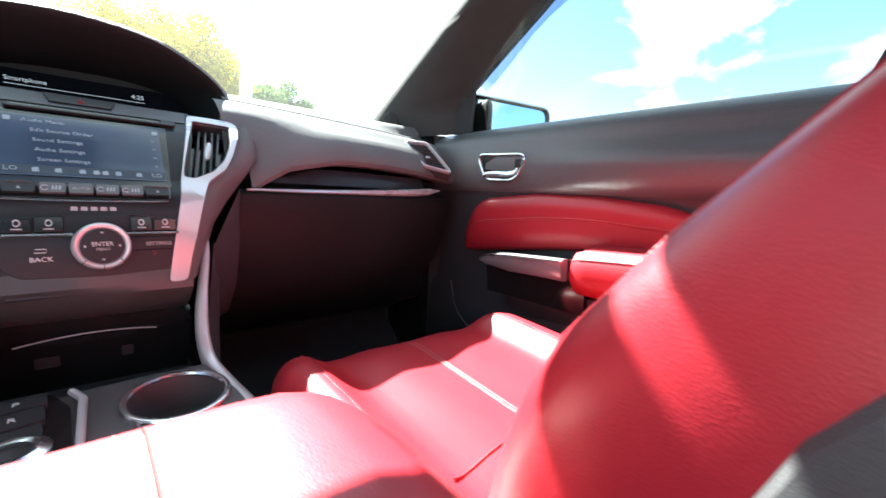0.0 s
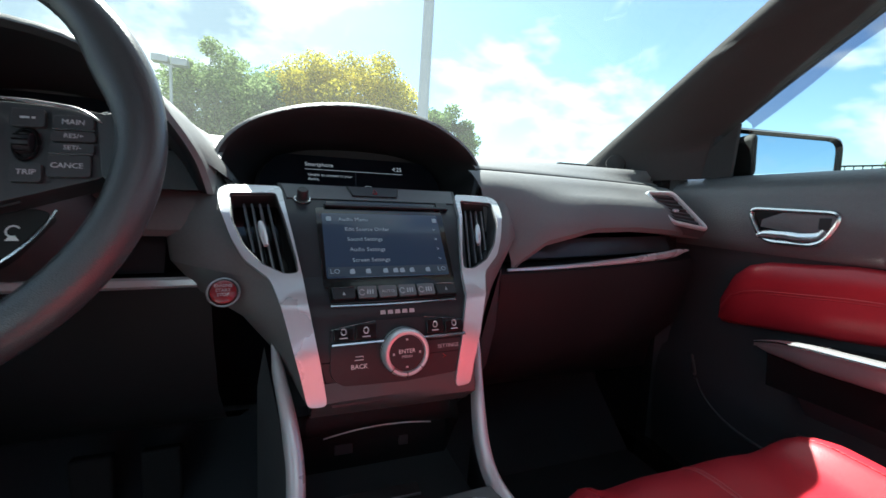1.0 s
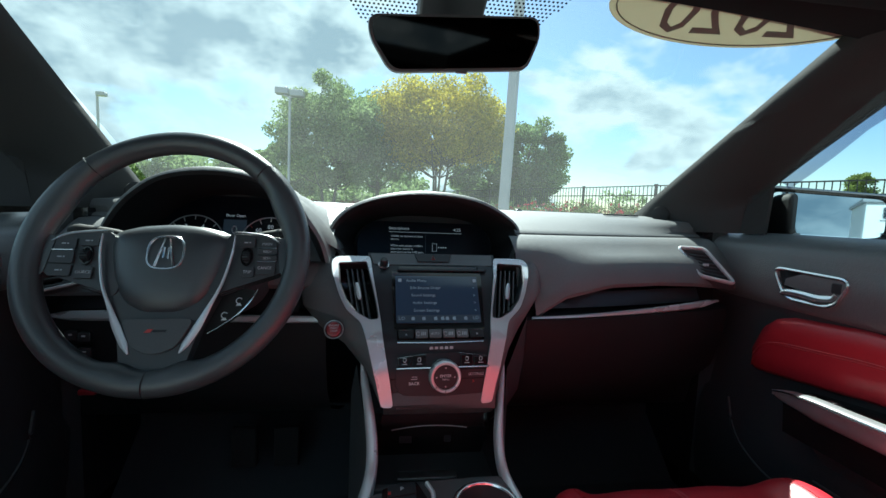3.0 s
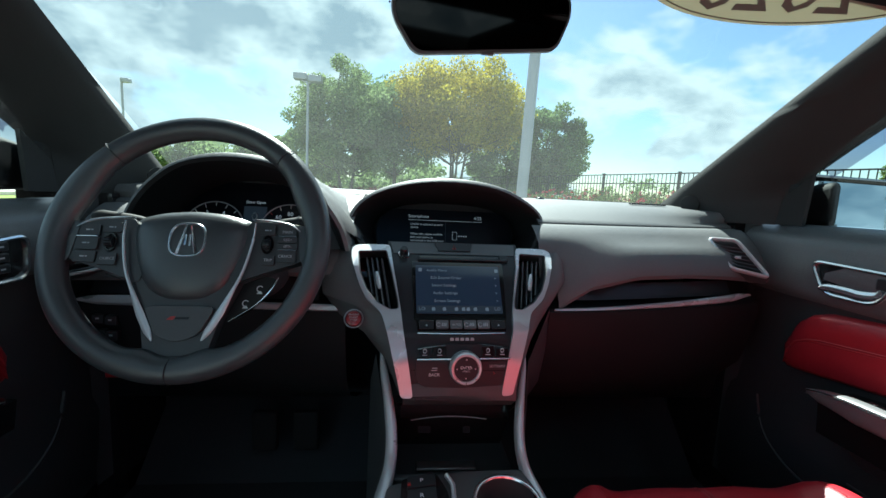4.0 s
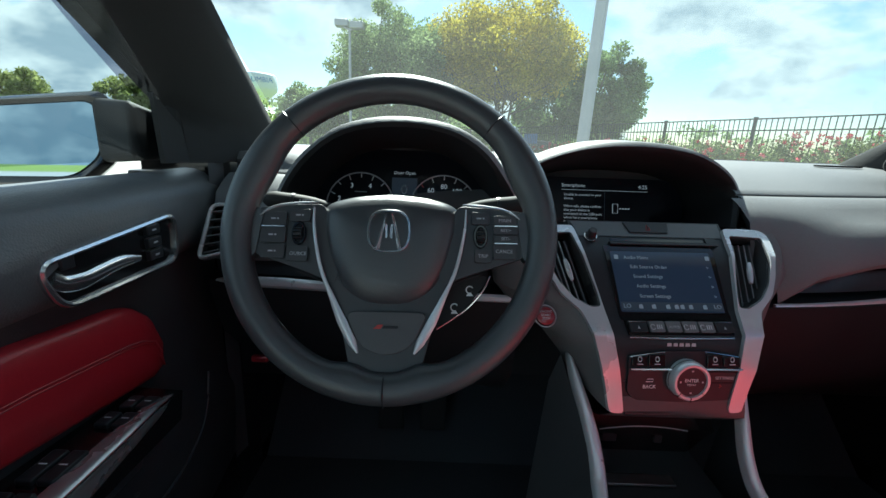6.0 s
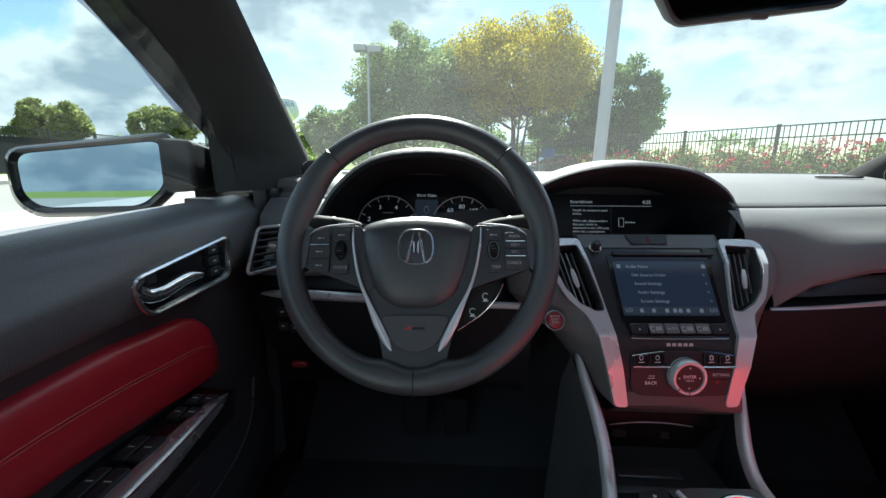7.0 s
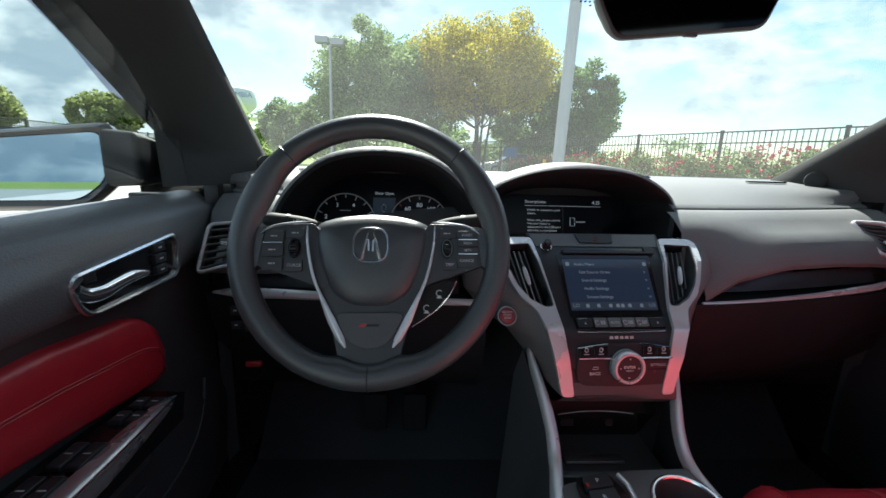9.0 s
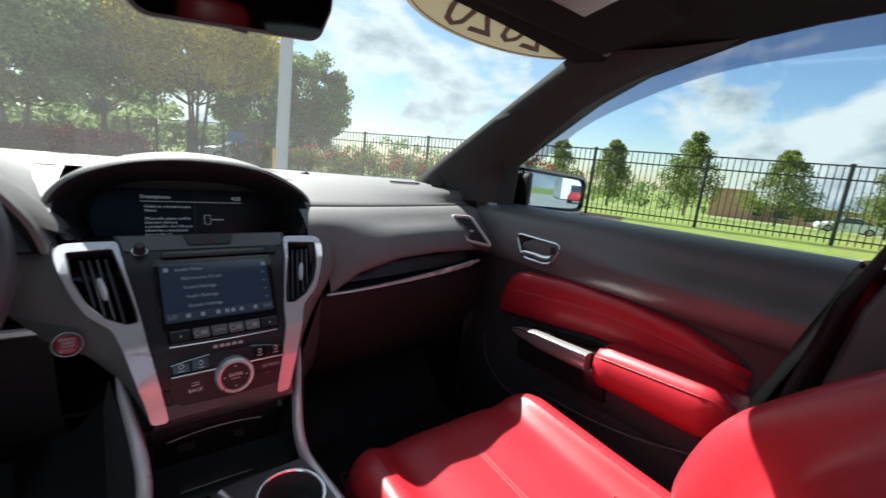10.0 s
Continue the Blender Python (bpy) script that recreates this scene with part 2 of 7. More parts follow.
def pane_mat(name, tint, gloss=0.06, film=0.0):
    """Thin clear glass: lets light through with a tint, and mirrors a little by its angle."""
    m = bpy.data.materials.new(name)
    m.use_nodes = True
    nt = m.node_tree
    nt.nodes.clear()
    lw = nt.nodes.new("ShaderNodeLayerWeight")
    lw.inputs["Blend"].default_value = 0.5
    pw = nt.nodes.new("ShaderNodeMath")
    pw.operation = "POWER"
    pw.inputs[1].default_value = 4.0
    fr = nt.nodes.new("ShaderNodeMath")
    fr.operation = "MULTIPLY_ADD"
    fr.inputs[1].default_value, fr.inputs[2].default_value = 0.55, 0.03
    nt.links.new(lw.outputs["Facing"], pw.inputs[0])
    nt.links.new(pw.outputs[0], fr.inputs[0])
    t, g, mx = nt.nodes.new("ShaderNodeBsdfTransparent"), nt.nodes.new("ShaderNodeBsdfGlossy"), nt.nodes.new("ShaderNodeMixShader")
    t.inputs["Color"].default_value = (*tint, 1)
    g.inputs["Roughness"].default_value = gloss
    out = nt.nodes.new("ShaderNodeOutputMaterial")
    nt.links.new(fr.outputs[0], mx.inputs[0])
    nt.links.new(t.outputs[0], mx.inputs[1])
    nt.links.new(g.outputs[0], mx.inputs[2])
    if film:
        # a thin uneven translucent film that puts the haze of veiling glare into the glass
        d, ad = nt.nodes.new("ShaderNodeBsdfTranslucent"), nt.nodes.new("ShaderNodeMixShader")
        d.inputs["Color"].default_value = (0.9, 0.9, 0.9, 1)
        nz, mr = nt.nodes.new("ShaderNodeTexNoise"), nt.nodes.new("ShaderNodeMapRange")
        nz.inputs["Scale"].default_value, nz.inputs["Detail"].default_value = 5.0, 5.0
        mr.inputs["To Min"].default_value, mr.inputs["To Max"].default_value = film * 0.6, film * 1.4
        nt.links.new(nz.outputs["Fac"], mr.inputs["Value"])
        nt.links.new(mr.outputs["Result"], ad.inputs[0])
        nt.links.new(mx.outputs[0], ad.inputs[1])
        nt.links.new(d.outputs[0], ad.inputs[2])
        nt.links.new(ad.outputs[0], out.inputs["Surface"])
    else:
        nt.links.new(mx.outputs[0], out.inputs["Surface"])
    return m


GLASS = pane_mat("tinted_side_glass", (0.59, 0.63, 0.625), 0.02)
# windscreen with the veiling haze built into its film
SCREENGLASS = pane_mat("hazed_windscreen_glass", (0.59, 0.63, 0.63), 0.02, 0.021)
SMOKE = pane_mat("smoked_acrylic", (0.41, 0.41, 0.50), 0.05)
ADDED_ROOFGLASS = pane_mat("added_roof_glass", (0.70, 0.74, 0.74), 0.03)
MIRROR = mat("mirror_silver", (0.42, 0.53, 0.62), 0.02, metal=1.0, vary=0.0, rvary=0.0)
VANITY = mat("vanity_mirror", (0.45, 0.43, 0.43), 0.45, metal=1.0, vary=0.02, rvary=0.03)
MIRRORDIM = mat("dimmed_mirror", (0.02, 0.019, 0.019), 0.05, metal=1.0, vary=0.0, rvary=0.0)


# ---- building helpers ----
WORLD = {}


def thing(name, at=(0, 0, 0), label="", category="", group="", kind="", m=None):
    """An Empty at its base, under which the parts of one thing go."""
    ob = new(name)
    ob.empty_display_size = 0.1
    ob.matrix_basis = m if m is not None else Matrix.Translation(at)
    WORLD[ob.name] = ob.matrix_basis.copy()
    return tagged(ob, label, category, group, kind)


def part(name, bm, material, parent=None, label="", bevel=0.0, smooth=40, local=False, segs=2, category="", kind="", group=""):
    """Links a bmesh as one mesh object. World coordinates, unless local."""
    if parent is not None and not local:
        bm.transform(WORLD[parent.name].inverted())
    bmesh.ops.recalc_face_normals(bm, faces=bm.faces)
    me = bpy.data.meshes.new(name)
    bm.to_mesh(me)
    bm.free()
    me.materials.append(material)
    if smooth:
        me.shade_smooth()
        me.set_sharp_from_angle(angle=radians(smooth))
    ob = new(name, me)
    if bevel:
        b = ob.modifiers.new("bevel", "BEVEL")
        b.width, b.segments, b.limit_method, b.angle_limit = bevel, segs, "ANGLE", radians(35)
    if parent is not None:
        ob.parent = parent
        WORLD[ob.name] = WORLD[parent.name].copy()
    else:
        WORLD[ob.name] = Matrix.Identity(4)
    return tagged(ob, label, category, group, kind)


def loft(rings, closed=True, cap=True):
    """Skins equal rings of points."""
    bm = bmesh.new()
    vs = [[bm.verts.new(p) for p in r] for r in rings]
    n = len(rings[0])
    for a, b in zip(vs, vs[1:]):
        for i in range(n if closed else n - 1):
            j = (i + 1) % n
            bm.faces.new((a[i], a[j], b[j], b[i]))
    if closed and cap:
        bm.faces.new(vs[0])
        bm.faces.new(vs[-1])
    return bm


def smooth_line(pts, n):
    """n points along a smooth curve through pts."""
    P = [Vector(p) for p in pts]
    out = []
    for k in range(n):
        s = k * (len(P) - 1) / (n - 1)
        i = min(int(s), len(P) - 2)
        t = s - i
        p0, p1, p2, p3 = P[max(i - 1, 0)], P[i], P[i + 1], P[min(i + 2, len(P) - 1)]
        out.append(0.5 * ((2 * p1) + (p2 - p0) * t + (2 * p0 - 5 * p1 + 4 * p2 - p3) * t * t + (3 * p1 - p0 - 3 * p2 + p3) * t ** 3))
    return out


def sleek(rows, n, m):
    """The same skin with n rings of m points, drawn through smooth curves."""
    R = [smooth_line(r, m) for r in rows]
    cols = [smooth_line([r[k] for r in R], n) for k in range(m)]
    return [[cols[k][i] for k in range(m)] for i in range(n)]


def tube(pts, r, n=8, closed=False, flat=None):
    """A swept round (or flattened) bar; r a number or a list."""
    P = [Vector(p) for p in pts]
    rings = []
    for i, p in enumerate(P):
        a, b = (P[i - 1], P[(i + 1) % len(P)]) if closed else (P[max(i - 1, 0)], P[min(i + 1, len(P) - 1)])
        t = (b - a).normalized()
        up = Vector((0, 0, 1)) if abs(t.z) < 0.9 else Vector((0, 1, 0))
        if flat is not None:
            up = Vector(flat)
        s = t.cross(up).normalized()
        u = s.cross(t).normalized()
        rr = r[i] if isinstance(r, (list, tuple)) else r
        ra, rb = rr if isinstance(rr, tuple) else (rr, rr)
        rings.append([p + s * ra * math.cos(2 * math.pi * k / n) + u * rb * math.sin(2 * math.pi * k / n) for k in range(n)])
    if closed:
        rings.append(rings[0])
        bm = loft(rings, True, False)
        bmesh.ops.remove_doubles(bm, verts=bm.verts, dist=1e-6)
        return bm
    return loft(rings)


def box(c, size, m=None):
    bm = bmesh.new()
    bmesh.ops.create_cube(bm, size=1.0, matrix=Matrix.Translation(c) @ (m or Matrix.Identity(4)) @ Matrix.Diagonal((*size, 1)))
    return bm


def lathe(profile, n=32, m=None):
    """Turns (radius, height) points round z."""
    rings = [[Vector((r * math.cos(2 * math.pi * k / n), r * math.sin(2 * math.pi * k / n), h)) for k in range(n)] for r, h in profile]
    bm = loft(rings)
    if m is not None:
        bm.transform(m)
    return bm


def plate(outline, depth, place, hole=None, cuts=()):
    """A plate with thickness: outline (u, v), an optional hole, mapped by place(u, v, w), with w the way out from the surface."""
    bm = bmesh.new()
    loops = [outline] + ([hole] if hole else [])
    edges = []
    for lp in loops:
        vs = [bm.verts.new((u, v, 0)) for u, v in lp]
        edges += [bm.edges.new((vs[i], vs[(i + 1) % len(vs)])) for i in range(len(vs))]
    bmesh.ops.triangle_fill(bm, use_beauty=True, edges=edges)
    for c in cuts:
        bmesh.ops.bisect_plane(bm, geom=bm.verts[:] + bm.edges[:] + bm.faces[:], plane_co=(0, c, 0), plane_no=(0, 1, 0))
    bmesh.ops.recalc_face_normals(bm, faces=bm.faces)
    r = bmesh.ops.extrude_face_region(bm, geom=bm.faces[:])
    up = [g for g in r["geom"] if isinstance(g, bmesh.types.BMVert)]
    ups = set(up)
    for v in bm.verts:
        v.co = place(v.co.x, v.co.y, depth if v in ups else 0.0)
    return bm


def rounded(pts, r, n=4):
    """Rounds the corners of a closed 2D outline."""
    out = []
    k = len(pts)
    for i in range(k):
        p, a, b = Vector(pts[i]), Vector(pts[i - 1]), Vector(pts[(i + 1) % k])
        da, db = (a - p), (b - p)
        ra, rb = min(r, da.length * 0.45), min(r, db.length * 0.45)
        s, e = p + da.normalized() * ra, p + db.normalized() * rb
        for j in range(n + 1):
            t = j / n
            q = s * (1 - t) ** 2 + p * 2 * t * (1 - t) + e * t ** 2
            out.append((q.x, q.y))
    return out


def interp(x, xs, ys):
    return float(np.interp(x, xs, ys))


def words(name, text, size, m, material, parent, align="CENTER", local=False, depth=0.0002):
    """Lettering in the built-in font, as a mesh; m puts its x along the line and its z out of the surface."""
    cu = bpy.data.curves.new(name, "FONT")
    cu.body, cu.size, cu.align_x, cu.align_y, cu.extrude, cu.resolution_u = text, size, align, "CENTER", depth, 2
    tmp = bpy.data.objects.new(name, cu)
    scene.collection.objects.link(tmp)
    me = bpy.data.meshes.new_from_object(tmp.evaluated_get(bpy.context.evaluated_depsgraph_get()))
    bpy.data.objects.remove(tmp)
    bpy.data.curves.remove(cu)
    bm = bmesh.new()
    bm.from_mesh(me)
    bpy.data.meshes.remove(me)
    bm.transform(m)
    return part(name, bm, material, parent, smooth=0, local=local)


def frame_matrix(o, x, y):
    """A pose with origin o, x axis along x and z axis out of the plane of x and y."""
    x = Vector(x).normalized()
    z = x.cross(Vector(y)).normalized()
    y = z.cross(x)
    return Matrix(((x.x, y.x, z.x, o[0]), (x.y, y.y, z.y, o[1]), (x.z, y.z, z.z, o[2]), (0, 0, 0, 1)))


# ---- the dashboard ----
ZK = [0.55, 0.60, 0.675, 0.725, 0.767, 0.790, 0.854, 0.880, 0.95]
YK = [0.56, 0.575, 0.600, 0.606, 0.620, 0.648, 0.704, 0.742, 0.84]


def stack_y(x, z):
    """Depth of the centre stack's face."""
    return interp(z, ZK, YK) + 0.06 * x


def on_stack(off=0.0):
    return lambda u, v, w: Vector((u, stack_y(u, v) - (w + off) * 0.85, v + (w + off) * 0.5))


def shift_y(x):
    """How far the dash draws back towards the doors."""
    a = max(0.0, (abs(x) - 0.18) / 0.47)
    return 0.10 * a ** 1.4


def lip_z(x):
    return interp(abs(x), [0.12, 0.14, 0.165, 0.205, 0.26, 0.36, 0.48, 0.58, 0.72], [0.66, 0.70, 0.75, 0.79, 0.822, 0.842, 0.843, 0.838, 0.825])


def pad_profile(x, lz):
    o = shift_y(x)
    return [(1.26, 0.985), (1.10, 0.982), (0.97, 0.970), (0.89 + o * 0.6, 0.955), (0.845 + o, 0.942), (0.832 + o, 0.9375), (0.8285 + o, 0.9345), (0.8295 + o, 0.9315), (0.822 + o, 0.9318), (0.81 + o, 0.929), (0.796 + o, 0.9235), (0.782 + o, 0.916),
            (0.756 + o, 0.898), (0.735 + o, lz + 0.05), (0.718 + o, lz + 0.028), (0.709 + o, lz + 0.012), (0.707 + o, lz + 0.002),
            (0.712 + o, lz - 0.006), (0.745 + o, lz - 0.008)]


dash = thing("dashboard", (0, 0.95, 0.6), "black soft-touch dashboard with two hooded displays under the windscreen", "dashboard")


def dash_pad(x0, x1, n, lipf):
    xs = [x0 + (x1 - x0) * i / (n - 1) for i in range(n)]
    return loft([[(x, y, z) for y, z in pad_profile(x, lipf(x))] for x in xs], closed=False)


part("passenger_pad", dash_pad(0.196, 0.735, 26, lip_z), SOFT, dash)
part("driver_pad", dash_pad(-0.735, -0.200, 22, lambda x: interp(x, [-0.73, -0.6, -0.45, -0.3], [0.788, 0.800, 0.82, 0.832])), SOFT, dash)

for x0, x1, lz0 in ((-0.222, -0.190, 0.832), (0.184, 0.196, 0.782)):
    part("hood_shoulder", loft([[(x, y, z) for y, z in pad_profile(x, lz0)[:14]] for x in np.linspace(x0, x1, 5)], closed=False), SOFT, dash)
part("hood_end", loft([[(x, y, z) for y, z in pad_profile(x, 0.782)[9:14]] for x in np.linspace(0.164, 0.186, 5)], closed=False), SOFT, dash)
# top between and behind the hoods
part("centre_top", loft([[(x, y, z) for y, z in ((1.26, 0.985), (1.1, 0.982), (1.0, 0.974))]
                         for x in np.linspace(-0.232, 0.212, 10)], closed=False), SOFT, dash)


def hood(name, lip, inner, rear_y, rear_z, rear_w, xc):
    """A display hood: from a rear line over a rounded lip into a recess, its shade put into a darker colour."""
    L = smooth_line(lip, 41)
    I = smooth_line(inner, 41)
    rows = []
    for k, (p, q) in enumerate(zip(L, I)):
        s = k / 40 * 2 - 1
        rear = Vector((xc + rear_w * s, rear_y, rear_z - 0.02 * s * s))
        out = Vector((p.x - xc, 0, (p.z - 0.90))).normalized()
        top = p + Vector((0, 0.016, 0)) + out * 0.010
        r = [rear, rear.lerp(top, 0.35) + Vector((0, 0, 0.012 * (1 - s * s))), rear.lerp(top, 0.7) + Vector((0, 0, 0.012 * (1 - s * s))), top,
             p + Vector((0, 0.005, 0)) + out * 0.008, p + out * 0.002, p + Vector((0, 0.004, 0)) - out * 0.004, p.lerp(q, 0.2) - out * 0.003,
             p.lerp(q, 0.6) - out * 0.002, q]
        rows.append(r)
    back = bmesh.new()
    back.faces.new([back.verts.new(q + Vector((0, 0.002, 0))) for q in I])
    part("recess_back", back, RECESS_SHADE, dash, smooth=0)
    x0, x1, y0, y1 = L[0].x, L[-1].x, L[0].y - 0.005, I[0].y + 0.002
    part("recess_floor", loft([[(x, y0, 0.878), (x, y0 + 0.03, 0.876), (x, y1, I[0].z - 0.002)] for x in (x0, x1)], closed=False), RECESS_SHADE, dash)
    # inner side of the lip, coloured near black for the shade in there
    part("shaded_hood_inside", loft([r[5:] for r in rows], closed=False), RECESS_SHADE, dash)
    for side, some in ((-1, rows[4:15]), (1, rows[26:37])):
        part("hood_flank", loft([[r[3] - Vector((0, 0, 0.002)), r[3] + Vector((side * 0.022, 0.05, -0.022)), r[3] + Vector((side * 0.040, 0.12, -0.055))] for r in some], closed=False), SOFT, dash)
    return part(name, loft([r[:6] for r in rows], closed=False), SOFT, dash)


hood("centre_hood",
     [(-0.168, 0.765, 0.884), (-0.195, 0.805, 0.917), (-0.183, 0.815, 0.950), (-0.145, 0.81, 0.978), (-0.08, 0.803, 0.998), (0.0, 0.80, 1.004),
      (0.085, 0.805, 0.996), (0.148, 0.82, 0.972), (0.188, 0.838, 0.943), (0.186, 0.822, 0.912), (0.166, 0.79, 0.882)],
     [(-0.155, 0.95, 0.858), (-0.165, 0.95, 0.89), (-0.155, 0.955, 0.92), (-0.12, 0.955, 0.945), (-0.07, 0.955, 0.957), (0, 0.955, 0.96),
      (0.07, 0.955, 0.957), (0.12, 0.955, 0.945), (0.155, 0.955, 0.92), (0.165, 0.95, 0.89), (0.155, 0.95, 0.858)],
     1.07, 0.985, 0.23, 0.006)
hood("instrument_hood",
     [(-0.552, 0.715, 0.87), (-0.548, 0.705, 0.905), (-0.532, 0.70, 0.94), (-0.500, 0.697, 0.978), (-0.452, 0.694, 1.010), (-0.384, 0.69, 1.0225),
      (-0.312, 0.694, 1.016), (-0.262, 0.697, 0.990), (-0.228, 0.70, 0.950), (-0.206, 0.71, 0.912), (-0.196, 0.72, 0.875)],
     [(-0.53, 0.83, 0.86), (-0.525, 0.83, 0.90), (-0.51, 0.83, 0.93), (-0.48, 0.83, 0.96), (-0.44, 0.83, 0.982), (-0.38, 0.83, 0.99),
      (-0.32, 0.83, 0.982), (-0.28, 0.83, 0.96), (-0.255, 0.83, 0.93), (-0.24, 0.83, 0.90), (-0.235, 0.83, 0.86)],
     1.06, 0.982, 0.20, -0.375)

# cheeks beside the stack
CHA = [(0.184, 0.882), (0.178, 0.862), (0.164, 0.828), (0.150, 0.806), (0.124, 0.788), (0.113, 0.765), (0.104, 0.735), (0.095, 0.70), (0.088, 0.668)]
CHR = [(0.207, 0.905), (0.207, 0.885), (0.207, 0.86), (0.203, 0.83), (0.180, 0.80), (0.150, 0.765), (0.128, 0.735), (0.114, 0.70), (0.105, 0.668)]
CHL = [(0.228, 0.905), (0.230, 0.885), (0.232, 0.86), (0.232, 0.83), (0.226, 0.80), (0.196, 0.765), (0.152, 0.735), (0.122, 0.70), (0.104, 0.668)]
for side, outer in ((1, CHR), (-1, CHL)):
    rows = []
    for (ax, az), (bx, bz) in zip(CHA, outer):
        a = Vector((side * ax, stack_y(side * ax, az) + 0.004, az))
        yb = interp(bz, [0.668, 0.70, 0.735, 0.765, 0.80, 0.83, 0.86, 0.885, 0.905], [0.672, 0.682, 0.692, 0.698, 0.706, 0.717, 0.738, 0.760, 0.785] if side < 0 else [0.632, 0.642, 0.657, 0.678, 0.70, 0.715, 0.738, 0.760, 0.785])
        b = Vector((side * bx, yb, bz))
        rows.append([a + Vector((0, 0.04, 0)), a, a.lerp(b, 0.3) + Vector((0, -0.005, 0)), a.lerp(b, 0.7) + Vector((0, -0.005, 0)), b,
                     b + Vector((side * 0.006, 0.012, 0)), b + Vector((side * 0.004, 0.07, 0))])
    part("stack_cheek", loft(rows[:5], closed=False), SOFT, dash)
    part("stack_cheek", loft(rows[4:], closed=False), SOFT, dash)

# strip panels and lower panels
def lower_panel(name, xs, top, material):
    rows = []
    for x in xs:
        o = shift_y(x)
        t = top(x)
        rows.append([(x, 0.752 + o, t + 0.03), (x, 0.748 + o, t), (x, 0.715 + o, t - 0.004), (x, 0.706 + o, t - 0.012), (x, 0.704 + o, t - 0.03), (x, 0.712 + o, 0.70),
                     (x, 0.735 + o, 0.63), (x, 0.79 + o, 0.57), (x, 0.92, 0.50), (x, 1.1, 0.42)])
    return part(name, loft(rows, closed=False), material, dash)


GLOVE = mat("glove_box_plastic", (0.016, 0.017, 0.019), 0.5, grain=0.2, gscale=900, voronoi=True, spec=0.15)
lower_panel("glove_box_lid", np.linspace(0.178, 0.70, 18), lambda x: 0.788 + 0.0 * x, GLOVE)
LEFT_X, LEFT_Z = [-0.72, -0.58, -0.45, -0.2], [0.748, 0.760, 0.768, 0.777]
lower_panel("knee_panel", np.linspace(-0.735, -0.19, 18), lambda x: interp(x, LEFT_X, LEFT_Z) + 0.008, GLOVE)
part("glove_box_side", loft([[(0.178, 0.705, 0.785), (0.178, 0.712, 0.70), (0.178, 0.735, 0.63), (0.178, 0.79, 0.57)],
                             [(0.130, 0.66, 0.70), (0.130, 0.66, 0.67), (0.130, 0.68, 0.62), (0.130, 0.76, 0.55)]], closed=False), HARD, dash)


def swoosh(xs, zs, ws, yo):
    rows = []
    for x, z, w in zip(xs, zs, ws):
        y = 0.706 + shift_y(x) + yo
        rows.append([(x, y, z + w), (x, y - 0.004, z + w * 0.6), (x, y - 0.005, z - w * 0.4), (x, y, z - w)])
    return loft(rows, closed=True)


xs = np.linspace(0.186, 0.66, 24)
part("silver_strip", swoosh(xs, [interp(x, [0.186, 0.3, 0.45, 0.58, 0.66], [0.783, 0.784, 0.787, 0.791, 0.798]) for x in xs],
                            [interp(x, [0.186, 0.35, 0.55, 0.62, 0.66], [0.002, 0.004, 0.0075, 0.008, 0.002]) for x in xs], -0.004), SILVER, dash, "satin silver strip")
xs = np.linspace(-0.715, -0.20, 24)
part("silver_strip", swoosh(xs, [interp(x, LEFT_X, LEFT_Z) for x in xs],
                            [interp(x, [-0.715, -0.68, -0.60, -0.35, -0.205], [0.002, 0.009, 0.010, 0.007, 0.006]) for x in xs], -0.004), SILVER, dash, "satin silver strip")
# gloss inlay above the strips
for x0, x1 in ((0.22, 0.62), (-0.70, -0.24)):
    xs = np.linspace(x0, x1, 16)
    zl = lambda x: 0.796 if x > 0 else interp(x, LEFT_X, LEFT_Z) + 0.008
    zt = lambda x: min(lip_z(x), 0.835) - 0.010 if x > 0 else interp(x, [-0.73, -0.6, -0.45, -0.3], [0.788, 0.800, 0.82, 0.832]) - 0.008
    part("inlay", loft([[(x, 0.735 + shift_y(x), zt(x)), (x, 0.724 + shift_y(x), zl(x) + 0.010), (x, 0.720 + shift_y(x), zl(x))] for x in xs], closed=False), SATIN, dash, "smooth dark inlay")


